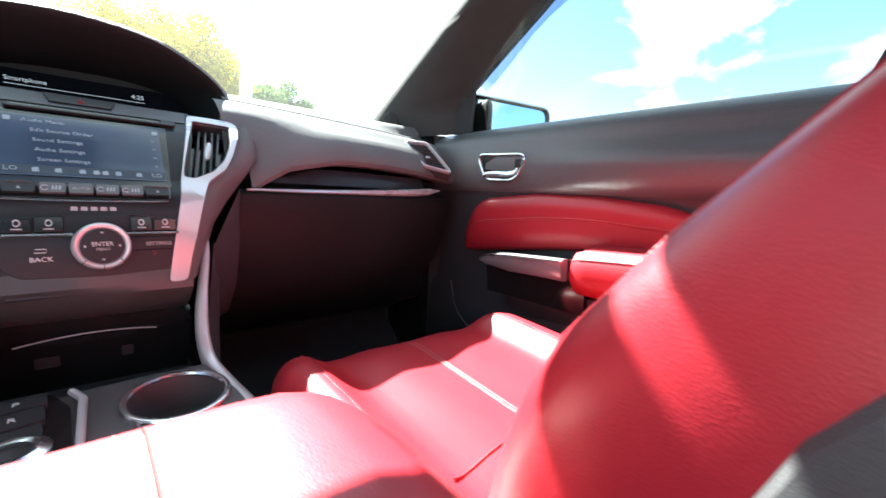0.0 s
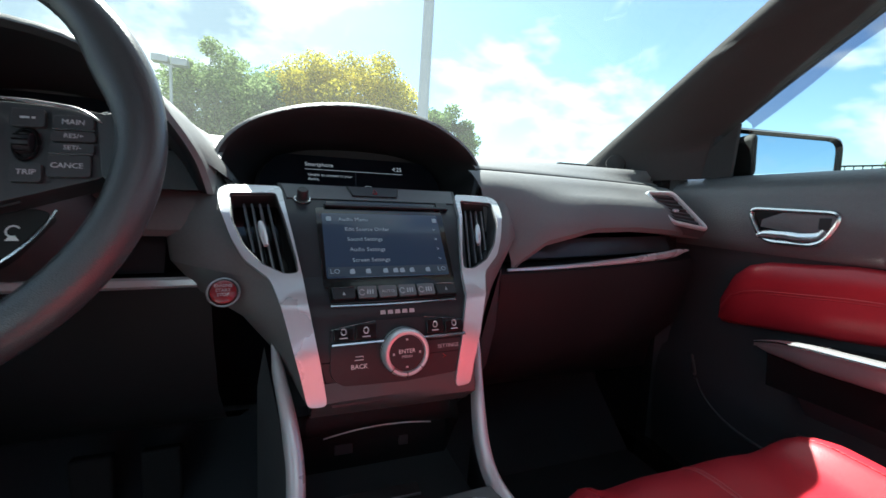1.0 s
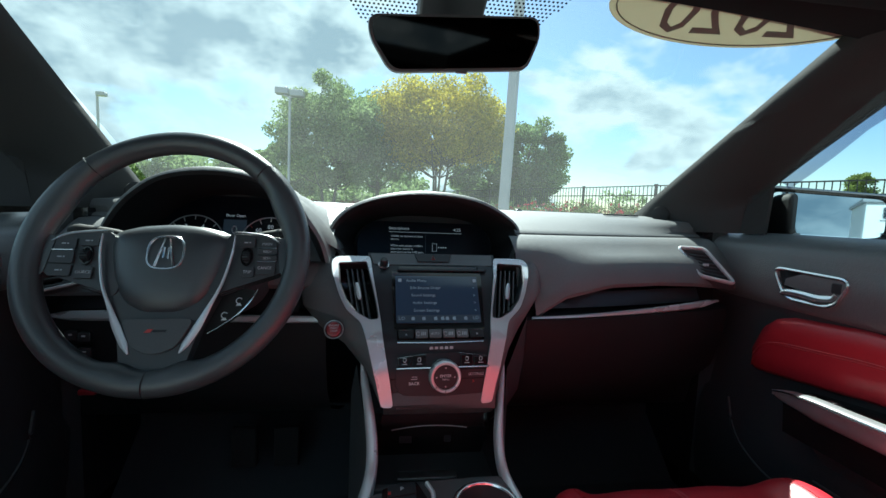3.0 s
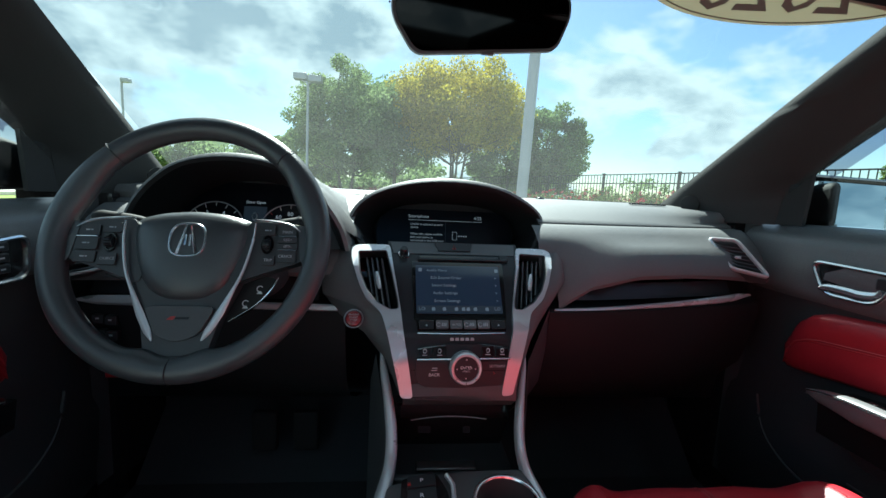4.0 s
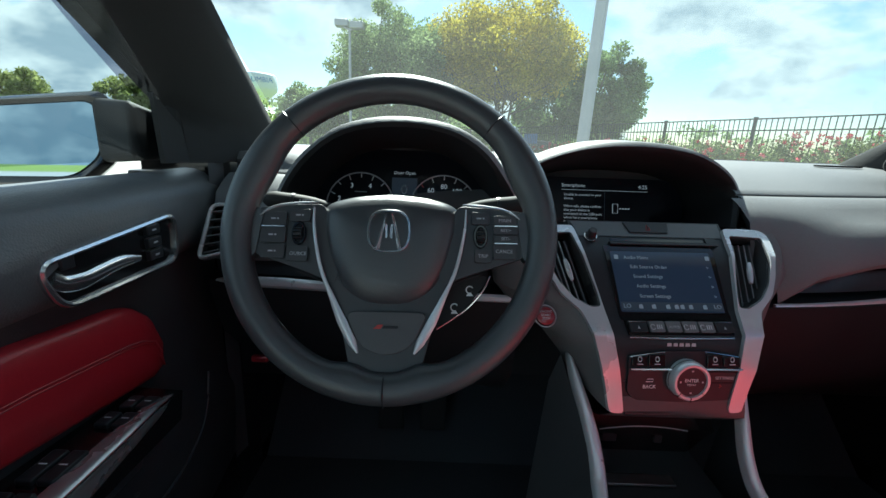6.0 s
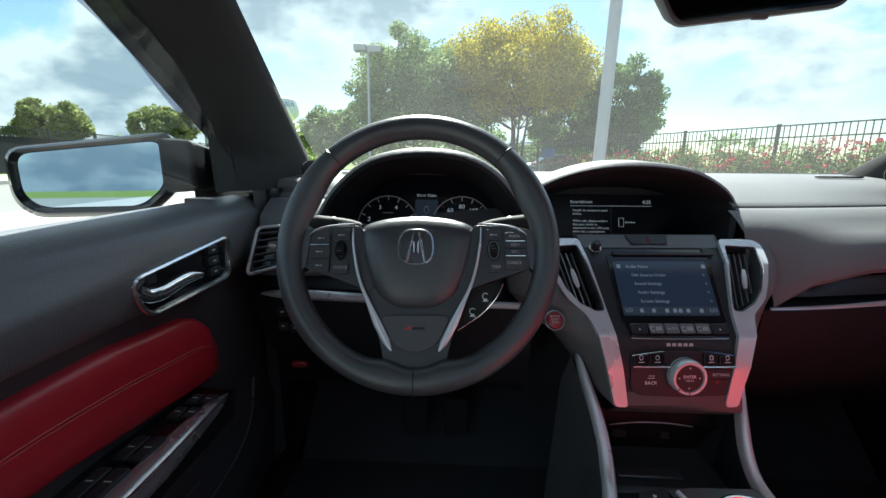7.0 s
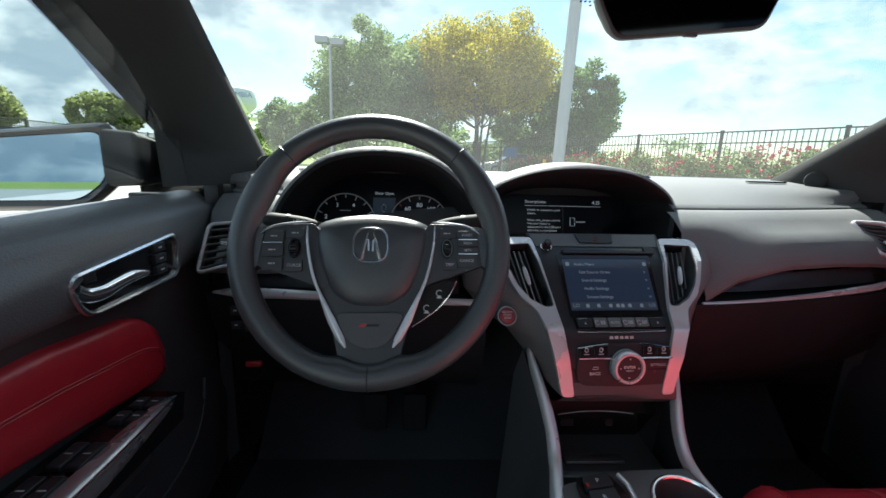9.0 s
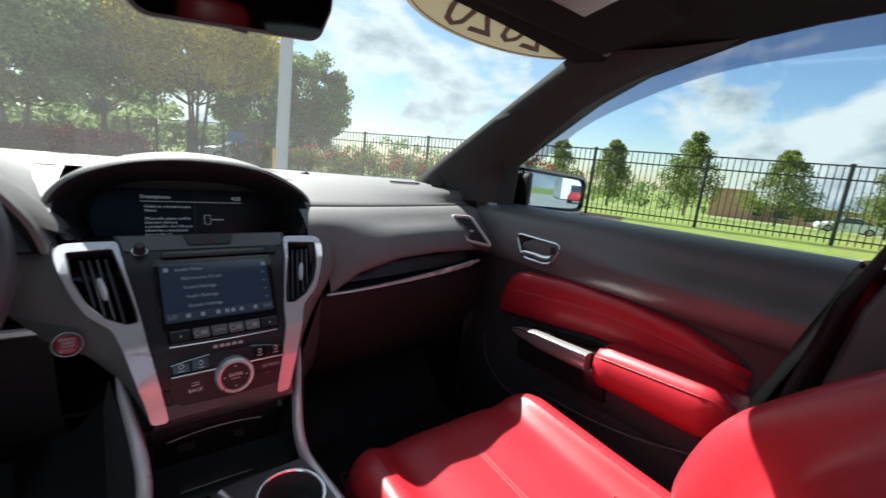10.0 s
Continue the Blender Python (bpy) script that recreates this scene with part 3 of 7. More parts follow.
def vent(parent, c, slats, frame_r, name="side_vent", tab=True, lift=0.0):
    """An air vent in a four-cornered opening c (tl, tr, br, bl): frame, dark back, slats and a tab."""
    c = [Vector(p) for p in c]
    n = (c[1] - c[0]).cross(c[3] - c[0]).normalized()
    if n.y > 0:
        n = -n
    c = [p + n * lift for p in c]
    fr = []
    k = 6
    for i in range(4):
        p, a, b = c[i], c[i - 1], c[(i + 1) % 4]
        s, e = p.lerp(a, 0.14), p.lerp(b, 0.14)
        fr += [(s * (1 - t) ** 2 + p * 2 * t * (1 - t) + e * t * t) for t in [j / k for j in range(k + 1)]]
    root = part(name, tube(fr, [(frame_r * 0.7, frame_r) for _ in fr], 8, closed=True, flat=n), SILVER, parent, "silver-framed air vent")
    back = bmesh.new()
    back.faces.new([back.verts.new(p - n * (0.03 if not lift else 0.014)) for p in c])
    part("vent_back", back, GLOSS, root)
    wall = loft([[p + n * 0.001 for p in c], [p - n * 0.03 for p in c]], True, False)
    part("vent_wall", wall, HARD, root)
    for i in range(slats):
        t = (i + 0.7) / (slats + 0.4)
        a, b = c[0].lerp(c[3], t), c[1].lerp(c[2], t)
        d = (c[3] - c[0]).normalized()
        part("slat", loft([[p - n * 0.001, p - n * 0.001 + d * 0.0025, p - n * 0.0125 + d * 0.004, p - n * 0.0125 + d * 0.0015] for p in (a, b)]), HARD, root)
    if tab:
        m = c[0].lerp(c[2], 0.5)
        part("tab", box(m, (0.012, 0.006, 0.006)), SILVER, root, bevel=0.001)
    return root


RV = [(0.596, 0.870, 0.902), (0.645, 0.847, 0.902), (0.676, 0.785, 0.832), (0.610, 0.812, 0.845)]
vent(dash, RV, 8, 0.0055, lift=0.016)
vent(dash, [(-0.712, 0.825, 0.882), (-0.645, 0.842, 0.886), (-0.650, 0.800, 0.815), (-0.722, 0.785, 0.797)], 6, 0.005)

# speaker grilles in the top corners, demist slots
for s in (1, -1):
    part("defroster_slot", box((s * 0.56, 1.06, 0.982), (0.10, 0.012, 0.004)), GLOSS, dash, bevel=0.001)
part("sun_sensor", lathe([(0.012, 0), (0.012, 0.002), (0.008, 0.006), (0.002, 0.008)], 16, Matrix.Translation((0.28, 1.12, 0.981))), GLOSS, dash)
# buttons left of the wheel, bonnet release
for i, (x, z) in enumerate([(-0.667, 0.715), (-0.639, 0.715), (-0.667, 0.685), (-0.639, 0.685)]):
    y = 0.704 + shift_y(x)
    b = part("switch", box((x, y, z), (0.022, 0.012, 0.018)), SATIN, dash, bevel=0.002)
    part("mark", box((x, y - 0.0068, z + 0.002), (0.006, 0.0006, 0.003)), WHITEDIM, b)
part("bonnet_release", box((-0.633, 0.79, 0.612), (0.03, 0.012, 0.012)), REDBTN, dash, "dark red bonnet release lever", bevel=0.003)

# start button
SB = Vector((-0.1685, 0.646, 0.776))
sm = frame_matrix(SB, (1, 0.06, 0), (0, 0.5, 0.86))
sb = part("start_button", lathe([(0.0, 0.0055), (0.010, 0.0055), (0.0122, 0.004), (0.0126, -0.01)], 32, sm), REDBTN, dash, "round red engine start button")
part("ring", tube([sm @ Vector((0.0146 * math.cos(a), 0.0146 * math.sin(a), 0.002)) for a in np.linspace(0, 2 * math.pi, 32, endpoint=False)], 0.0012, 8, True), ALU, sb)
words("lettering", "ENGINE\nSTART\nSTOP", 0.0047, sm @ Matrix.Translation((0, 0.001, 0.0058)), WHITEDIM, sb)

# ---- upper display ----
UPM = frame_matrix((0.0, 0.925, 0.905), (1, 0.03, 0), (0, 0.28, 0.96))
up = part("upper_display", plate(rounded([(-0.150, -0.055), (0.150, -0.055), (0.158, 0.0), (0.13, 0.042), (-0.13, 0.042), (-0.158, 0.0)], 0.02), 0.004,
                                 lambda u, v, w: UPM @ Vector((u, v, w - 0.004))), SCREENUP, dash, "dark upper navigation display showing white text")


def uptext(t, x, y, s, align="LEFT"):
    words("text", t, s, UPM @ Matrix.Translation((x, y, 0.0006)), UIUP, up, align)


uptext("Smartphone", -0.085, 0.026, 0.0095)
uptext("4:25", 0.066, 0.026, 0.0105)
bm = box((0, 0, 0), (0.17, 0.0007, 0.0004))
bm.transform(UPM @ Matrix.Translation((0.0, 0.0175, 0.0005)))
part("line", bm, UIUP, up)
bm = box((0, 0, 0), (0.0006, 0.07, 0.0004))
bm.transform(UPM @ Matrix.Translation((0.0, -0.018, 0.0005)))
part("line", bm, UIBAR, up)
for i, t in enumerate(["Unable to connect to your", "device.", "", "When safe, please confirm", "that your device is", "connected to the USB port", "which has a smartphone", "icon on the lid."]):
    if t:
        uptext(t, -0.080, 0.008 - i * 0.0075, 0.0068)
bm = tube([UPM @ Vector(p) for p in ((0.016, -0.008, 0.001), (0.026, -0.008, 0.001), (0.026, -0.026, 0.001), (0.016, -0.026, 0.001))], 0.0007, 4, True)
part("icon", bm, UIUP, up)
for k in range(4):
    bm = box((0, 0, 0), (0.0035, 0.0022, 0.0006))
    bm.transform(UPM @ Matrix.Translation((0.031 + k * 0.0055, -0.017, 0.0008)))
    part("icon", bm, UIUP, up)

# ---- instrument cluster ----
CLM = frame_matrix((-0.379, 0.806, 0.905), (1, 0, 0), (0, 0.3, 0.95))
cl = part("instrument_panel", plate(rounded([(-0.16, -0.06), (0.16, -0.06), (0.15, 0.04), (0.11, 0.085), (-0.11, 0.085), (-0.15, 0.04)], 0.03), 0.004,
                                      lambda u, v, w: CLM @ Vector((u, v, w - 0.004))), SCREENUP, dash, "dark instrument panel with two round dials")
for cx, marks, red in ((-0.072, ("2", "3", "4", "5"), False), (0.066, ("40", "60", "80", "100", "120"), True)):
    c = Vector((cx, -0.012, 0.002))
    d = part("dial_ring", tube([CLM @ (c + Vector((0.056 * math.cos(a), 0.056 * math.sin(a), 0))) for a in np.linspace(radians(-30), radians(210), 40)], 0.0011, 5), WHITEDIM, cl)
    for k in range(11):
        a = radians(200 - k * 22)
        bm = box((0.0515, 0, 0), (0.007 if k % 2 else 0.010, 0.0013, 0.0004))
        bm.transform(CLM @ Matrix.Translation(c) @ Matrix.Rotation(a, 4, "Z"))
        part("tick", bm, REDMARK if red and k in (3,) else WHITE, d)
    for k, t in enumerate(marks):
        a = radians(162 - k * (48 if len(marks) == 4 else 36))
        words("figure", t, 0.0115, CLM @ Matrix.Translation(c + Vector((0.037 * math.cos(a), 0.037 * math.sin(a), 0))), UIUP, d)
    bm = box((0, 0, 0), (0.02, 0.0012, 0.0004))
    bm.transform(CLM @ Matrix.Translation(c + Vector((0, 0.024, 0))))
    part("label_bar", bm, WHITEDIM, d)
mid = part("trip_display", plate([(-0.021, -0.05), (0.021, -0.05), (0.021, 0.038), (-0.021, 0.038)], 0.001, lambda u, v, w: CLM @ Vector((u, v, w))), UIBAR, cl)
words("text", "Door Open", 0.0075, CLM @ Matrix.Translation((0, 0.046, 0.001)), UIUP, cl)
bm = tube([CLM @ Vector((0.004 * math.cos(a), 0.018 + 0.007 * math.sin(a), 0.002)) for a in np.linspace(0, 6.28, 16, endpoint=False)], 0.0012, 4, True)
part("car_icon", bm, WHITEDIM, mid)
bm = box((0, 0, 0), (0.042, 0.008, 0.0005))
bm.transform(CLM @ Matrix.Translation((0, -0.006, 0.0013)))
part("trip_bar", bm, UIBAR, mid)

# ---- centre stack ----
stack = thing("centre_stack", (0, 0.66, 0.66), "centre stack with silver side trims, touch screen, vents and control knob", "control panel")
ZC = [0.69, 0.71, 0.725, 0.745, 0.767, 0.779, 0.79, 0.81, 0.832, 0.854, 0.868]
part("face_panel", plate([(-0.066, 0.665), (0.080, 0.665), (0.088, 0.71), (0.095, 0.751), (0.103, 0.79), (0.112, 0.831), (0.119, 0.861), (0.122, 0.892),
                          (-0.122, 0.892), (-0.113, 0.861), (-0.106, 0.831), (-0.094, 0.79), (-0.086, 0.751), (-0.077, 0.71)], 0.03, on_stack(-0.030), cuts=ZC), SATIN, stack, bevel=0.001)
TRO = [(0.183, 0.878), (0.182, 0.868), (0.177, 0.856), (0.164, 0.828), (0.150, 0.807), (0.124, 0.788), (0.114, 0.768), (0.105, 0.735), (0.096, 0.70), (0.089, 0.668),
       (0.070, 0.667), (0.077, 0.71), (0.085, 0.751), (0.093, 0.79), (0.103, 0.831), (0.111, 0.861), (0.117, 0.884), (0.15, 0.884), (0.175, 0.883)]
HOLE = rounded([(0.172, 0.874), (0.122, 0.876), (0.112, 0.85), (0.0985, 0.806), (0.0965, 0.793), (0.110, 0.792), (0.133, 0.802), (0.151, 0.819), (0.165, 0.845)], 0.004, 3)


def flip(pts, s):
    return [(s * u, v) for u, v in (pts if s > 0 else pts[::-1])]


for s in (1, -1):
    tr = part("silver_trim", plate(flip(rounded(TRO, 0.006, 3), s), 0.008, on_stack(-0.001), hole=flip(HOLE, s), cuts=ZC), SILVER, stack, "satin silver side trim", bevel=0.0022, segs=3)
    hv = part("vent_well", plate(flip(HOLE, s), 0.004, on_stack(-0.034), cuts=ZC), GLOSS, stack)
    hp = flip(HOLE, s)
    rows = [[on_stack(0.003)(u, v, 0) for u, v in hp], [on_stack(-0.034)(u, v, 0) for u, v in hp]]
    part("vent_wall", loft(rows, True, False), HARD, stack)
    # a dark inner lip round the opening
    part("vent_bezel", tube([on_stack(0.004)(u, v, 0) for u, v in hp], 0.0018, 6, True), HARD, stack)
    for k in range(4):
        t = (k + 0.8) / 4.6
        top = (0.164 - 0.040 * t, 0.868)
        bot = (0.150 - 0.046 * t, interp(0.150 - 0.046 * t, [0.104, 0.112, 0.132, 0.150], [0.800, 0.797, 0.806, 0.826]))
        a0, b0 = on_stack(-0.006)(s * top[0], top[1], 0), on_stack(-0.006)(s * bot[0], bot[1], 0)
        back = Vector((0, 0.024, -0.010))
        part("slat", loft([[p + Vector((-0.0012, 0, 0)), p + Vector((0.0012, 0, 0)), p + back + Vector((0.0018, 0, 0)), p + back + Vector((-0.0018, 0, 0))] for p in (a0, b0)]), HARD, hv)
        part("slat_edge", tube([a0, b0], 0.0008, 4), ALU, hv) if k in (1, 2) else None
    p0, p1 = on_stack(0.0)(s * 0.137, 0.846, 0), on_stack(0.0)(s * 0.130, 0.822, 0)
    part("vent_tab", tube([p0, p0.lerp(p1, 0.3), p0.lerp(p1, 0.7), p1], [0.0025, 0.004, 0.004, 0.0025], 8), SILVER, hv, "silver vent tab")

# screen, slots, hazard
part("upper_bezel", plate([(-0.117, 0.8905), (0.117, 0.8905), (0.1125, 0.8735), (-0.1095, 0.8735)], 0.0015, on_stack(0.0), cuts=ZC), BEZEL, stack, "dark grey satin strip above the disc slot")
part("screen_bezel", plate(rounded([(-0.078, 0.863), (0.086, 0.863), (0.082, 0.780), (-0.072, 0.780)], 0.004), 0.002, on_stack(0.0), cuts=ZC), GLOSS, stack, bevel=0.0008)
scr = part("touch_screen", plate(rounded([(-0.071, 0.856), (0.077, 0.856), (0.0765, 0.788), (-0.068, 0.788)], 0.002), 0.001, on_stack(0.002), cuts=ZC), SCREEN, stack, "touch screen showing a dark blue audio menu")


def face_m(x, z, off):
    a = on_stack(off)
    o = a(x, z, 0)
    return frame_matrix(o, a(x + 0.01, z, 0) - a(x - 0.01, z, 0), a(x, z + 0.006, 0) - a(x, z - 0.006, 0))


for t, x, z in (("Audio Menu", -0.052, 0.849), ("Edit Source Order", -0.045, 0.838), ("Sound Settings", -0.043, 0.827), ("Audio Settings", -0.041, 0.816), ("Screen Settings", -0.039, 0.805)):
    words("menu_line", t, 0.0072, face_m(x, z, 0.0034), UI, scr, "LEFT")
    if t != "Audio Menu":
        words("menu_arrow", ">", 0.007, face_m(0.069, z, 0.0034), UI, scr)
part("climate_bar", plate([(-0.067, 0.7985), (0.0760, 0.7985), (0.0758, 0.7895), (-0.0665, 0.7895)], 0.0003, on_stack(0.0031), cuts=ZC), UIBAR, scr)
for t, x in (("LO", -0.059), ("LO", 0.068)):
    words("menu_line", t, 0.0085, face_m(x, 0.794, 0.0036), UI, scr)
for x in (-0.040, -0.022, -0.002, 0.010, 0.018, 0.030, 0.050):
    part("climate_icon", plate(rounded([(x - 0.003, 0.7915), (x + 0.003, 0.7915), (x + 0.002, 0.7965), (x - 0.003, 0.7955)], 0.001), 0.0002, on_stack(0.0035)), UI, scr)
for x in (0.072, -0.063):
    part("menu_icon", plate(rounded([(x - 0.003, 0.847), (x + 0.003, 0.847), (x + 0.003, 0.852), (x - 0.003, 0.852)], 0.001), 0.0002, on_stack(0.0034)), UI, scr)
part("hazard_button", plate([(-0.036, 0.890), (0.036, 0.890), (0.030, 0.878), (-0.030, 0.878)], 0.004, on_stack(0.0)), SATIN, stack, bevel=0.001)
part("hazard_mark", tube([on_stack(0.0046)(u, v, 0) for u, v in ((-0.003, 0.881), (0.003, 0.881), (0, 0.887))], 0.0006, 4, True), REDMARK, stack)
part("card_slot", plate(rounded([(-0.064, 0.8705), (0.080, 0.8705), (0.080, 0.8675), (-0.064, 0.8675)], 0.001), 0.002, on_stack(0.0)), GLOSS, stack)
part("slot_lip", plate([(-0.068, 0.8665), (0.095, 0.8665), (0.098, 0.8635), (-0.066, 0.8635)], 0.006, on_stack(0.0)), SATIN, stack, bevel=0.001)
part("eject_button", plate(rounded([(0.083, 0.873), (0.100, 0.873), (0.100, 0.867), (0.083, 0.867)], 0.002), 0.003, on_stack(0.0)), SATIN, stack, bevel=0.0008)
km = face_m(-0.092, 0.872, 0.0)
vk = part("volume_knob", lathe([(0.0085, 0), (0.0085, 0.003), (0.0068, 0.004), (0.0066, 0.014), (0.0055, 0.0155), (0, 0.0155)], 28, km), SATIN, stack, "round black volume knob")
part("ring", tube([km @ Vector((0.0088 * math.cos(a), 0.0088 * math.sin(a), 0.002)) for a in np.linspace(0, 6.283, 28, endpoint=False)], 0.0011, 6, True), CHROME, vk)

# climate keys
part("key_strip", plate(rounded([(-0.068, 0.7815), (0.080, 0.7815), (0.077, 0.766), (-0.066, 0.766)], 0.003), 0.002, on_stack(0.0), cuts=ZC), GLOSS, stack)
for x0, x1, t in ((-0.064, -0.040, ""), (-0.037, -0.0165, "."), (-0.0145, 0.006, "AUTO"), (0.008, 0.0285, "."), (0.0305, 0.051, "."), (0.053, 0.077, "")):
    k = part("climate_key", plate(rounded([(x0, 0.7795), (x1, 0.7795), (x1 - 0.0005, 0.7695), (x0 + 0.0005, 0.7695)], 0.0015), 0.004, on_stack(0.002)), KEYGREY if t else SATIN, stack, bevel=0.0008)
    if t == "AUTO":
        words("lettering", "AUTO", 0.0052, face_m((x0 + x1) / 2, 0.7740, 0.0064), WHITEDIM, k)
    elif t:
        xm = (x0 + x1) / 2
        part("mark", tube([on_stack(0.0064)(xm - 0.0062 + 0.0030 * math.cos(q), 0.7740 + 0.0024 * math.sin(q), 0) for q in np.linspace(0.5, 5.8, 10)], 0.0005, 4), WHITEDIM, k)
        for j in range(3):
            part("mark_bar", plate([(xm - 0.001 + j * 0.0028, 0.7722), (xm + 0.0004 + j * 0.0028, 0.7722), (xm + 0.0010 + j * 0.0028, 0.7762), (xm - 0.0004 + j * 0.0028, 0.7762)], 0.0002, on_stack(0.0062)), WHITEDIM, k)
    else:
        part("key_edge", tube([on_stack(0.0062)(x0 + 0.001, 0.7788, 0), on_stack(0.0066)((x0 + x1) / 2, 0.7788, 0), on_stack(0.0062)(x1 - 0.001, 0.7788, 0)], 0.0008, 5), CHROME, k)
        part("mark", plate([((x0 + x1) / 2 - 0.0015, 0.7725), ((x0 + x1) / 2 + 0.0015, 0.7725), ((x0 + x1) / 2, 0.7752)], 0.0002, on_stack(0.0062)), WHITEDIM, k)
part("chrome_line", tube([on_stack(0.003)(x, 0.7640 - 0.001 * math.sin((x + 0.066) / 0.141 * math.pi), 0) for x in np.linspace(-0.066, 0.075, 15)], 0.0013, 6), CHROME, stack)
# the maker's word as plain bars
for i in range(5):
    x = -0.014 + i * 0.0082
    part("emblem_bar", plate([(x, 0.7535), (x + 0.006, 0.7535), (x + 0.0055, 0.7575), (x + 0.0005, 0.7575)], 0.0006, on_stack(0.0)), WHITEDIM, stack)

# lower control panel
LP = rounded([(-0.067, 0.742), (-0.02, 0.7475), (0.03, 0.748), (0.082, 0.742), (0.083, 0.692), (0.074, 0.684), (0.01, 0.681), (-0.055, 0.684), (-0.067, 0.695)], 0.006)
lp = part("lower_panel", plate(LP, 0.004, on_stack(0.0), cuts=ZC), SATIN, stack, bevel=0.001)
for a, b, zt, zb in ((-0.064, -0.044, 0.740, 0.729), (-0.042, -0.020, 0.743, 0.729), (0.036, 0.056, 0.743, 0.7285), (0.058, 0.080, 0.740, 0.7285)):
    k = part("shortcut_key", plate([(a, zb), (b, zb), (b, zt + 0.001), (a, zt)], 0.0035, on_stack(0.004)), GLOSS, lp, bevel=0.0008)
    c = (a + b) / 2
    part("mark", tube([on_stack(0.0078)(c + 0.0025 * math.cos(q), 0.7375 + 0.003 * math.sin(q), 0) for q in np.linspace(0, 6.28, 10, endpoint=False)], 0.0006, 4, True), WHITE, k)
    part("mark_bar", plate([(c - 0.004, 0.7310), (c + 0.004, 0.7310), (c + 0.004, 0.7322), (c - 0.004, 0.7322)], 0.0002, on_stack(0.0078)), WHITEDIM, k)
for a, b in ((-0.066, -0.013), (0.032, 0.082)):
    part("chrome_line", tube([on_stack(0.008)(a + (b - a) * i / 8, 0.7255, 0) for i in range(9)], 0.0016, 6), CHROME, lp)
for arc in ([(-0.066, 0.7405), (-0.045, 0.7435), (-0.020, 0.7465)], [(0.034, 0.7470), (0.058, 0.7440), (0.081, 0.7405)]):
    part("chrome_line", tube(smooth_line([on_stack(0.0055)(u, v, 0) for u, v in arc], 12), 0.0006, 5), CHROME, lp)
words("lettering", "BACK", 0.0068, face_m(-0.038, 0.702, 0.0046), WHITE, lp)
part("mark", tube([on_stack(0.0048)(u, v, 0) for u, v in ((-0.043, 0.709), (-0.034, 0.709), (-0.034, 0.7125), (-0.042, 0.7125))], 0.0005, 4), WHITE, lp)
words("lettering", "SETTINGS", 0.0058, face_m(0.062, 0.714, 0.0046), WHITEDIM, lp)
part("mark", tube([on_stack(0.0048)(u, v, 0) for u, v in ((0.056, 0.701), (0.059, 0.703), (0.056, 0.705))], 0.0006, 4), REDMARK, lp)
for zz in (0.7225, 0.7075):
    part("key_gap", tube([on_stack(0.0044)(u, zz, 0) for u in (0.034, 0.05, 0.066, 0.081)], 0.0004, 4), GLOSS, lp)
KM = face_m(0.0095, 0.7155, 0.0)
kn = part("control_knob", lathe([(0.0255, 0.0), (0.0255, 0.012), (0.0245, 0.0165), (0.0230, 0.018), (0.0203, 0.0175), (0.0193, 0.0145), (0, 0.0145)], 48, KM), SILVER, stack, "large round silver control knob")
part("knob_face", lathe([(0.0190, 0.0140), (0.0190, 0.0156), (0, 0.0158)], 40, KM), SATIN, kn, "black knob face")
part("knob_groove", tube([KM @ Vector((0.0252 * math.cos(a), 0.0252 * math.sin(a), 0.007)) for a in np.linspace(0, 6.283, 40, endpoint=False)], 0.0008, 5, True), SATIN, kn)
words("lettering", "ENTER", 0.0062, KM @ Matrix.Translation((0, 0.002, 0.0158)), WHITE, kn)
words("lettering", "MENU", 0.0042, KM @ Matrix.Translation((0, -0.0035, 0.0158)), WHITEDIM, kn)
for k in range(4):
    a = k * math.pi / 2
    bm = box((0.0145, 0, 0.0158), (0.0018, 0.0024, 0.0003))
    bm.transform(KM @ Matrix.Rotation(a, 4, "Z"))
    part("arrow_mark", bm, WHITEDIM, kn)
for k in range(3):
    a = radians(225 + k * 45)
    bm = box((0.0228, 0, 0.016), (0.006, 0.0007, 0.005))
    bm.transform(KM @ Matrix.Rotation(a, 4, "Z"))
    part("knob_notch", bm, SATIN, kn)
# fascia under the stack
part("lower_fascia", loft([[(x, 0.60 + 0.06 * x, 0.69), (x, 0.594 + 0.06 * x, 0.672), (x, 0.598, 0.662), (x, 0.625, 0.640), (x, 0.66, 0.622), (x, 0.72, 0.61)] for x in np.linspace(-0.085, 0.095, 9)], closed=False), HARD, stack)
# ---- steering wheel ----
WM = frame_matrix((-0.3680, 0.553, 0.9055), (1, 0, 0), (0, 0.375, 0.927)) @ Matrix.Rotation(radians(1.0), 4, "Z") @ Matrix.Scale(0.965, 4)
wh = thing("steering_wheel", m=WM, label="black leather three-spoke steering wheel with silver accents", category="steering wheel")


def wpart(name, bm, material, parent=wh, label="", bevel=0.0, smooth=40, segs=2):
    return part(name, bm, material, parent, label, bevel, smooth, local=True, segs=segs)


rings = []
NR = 96
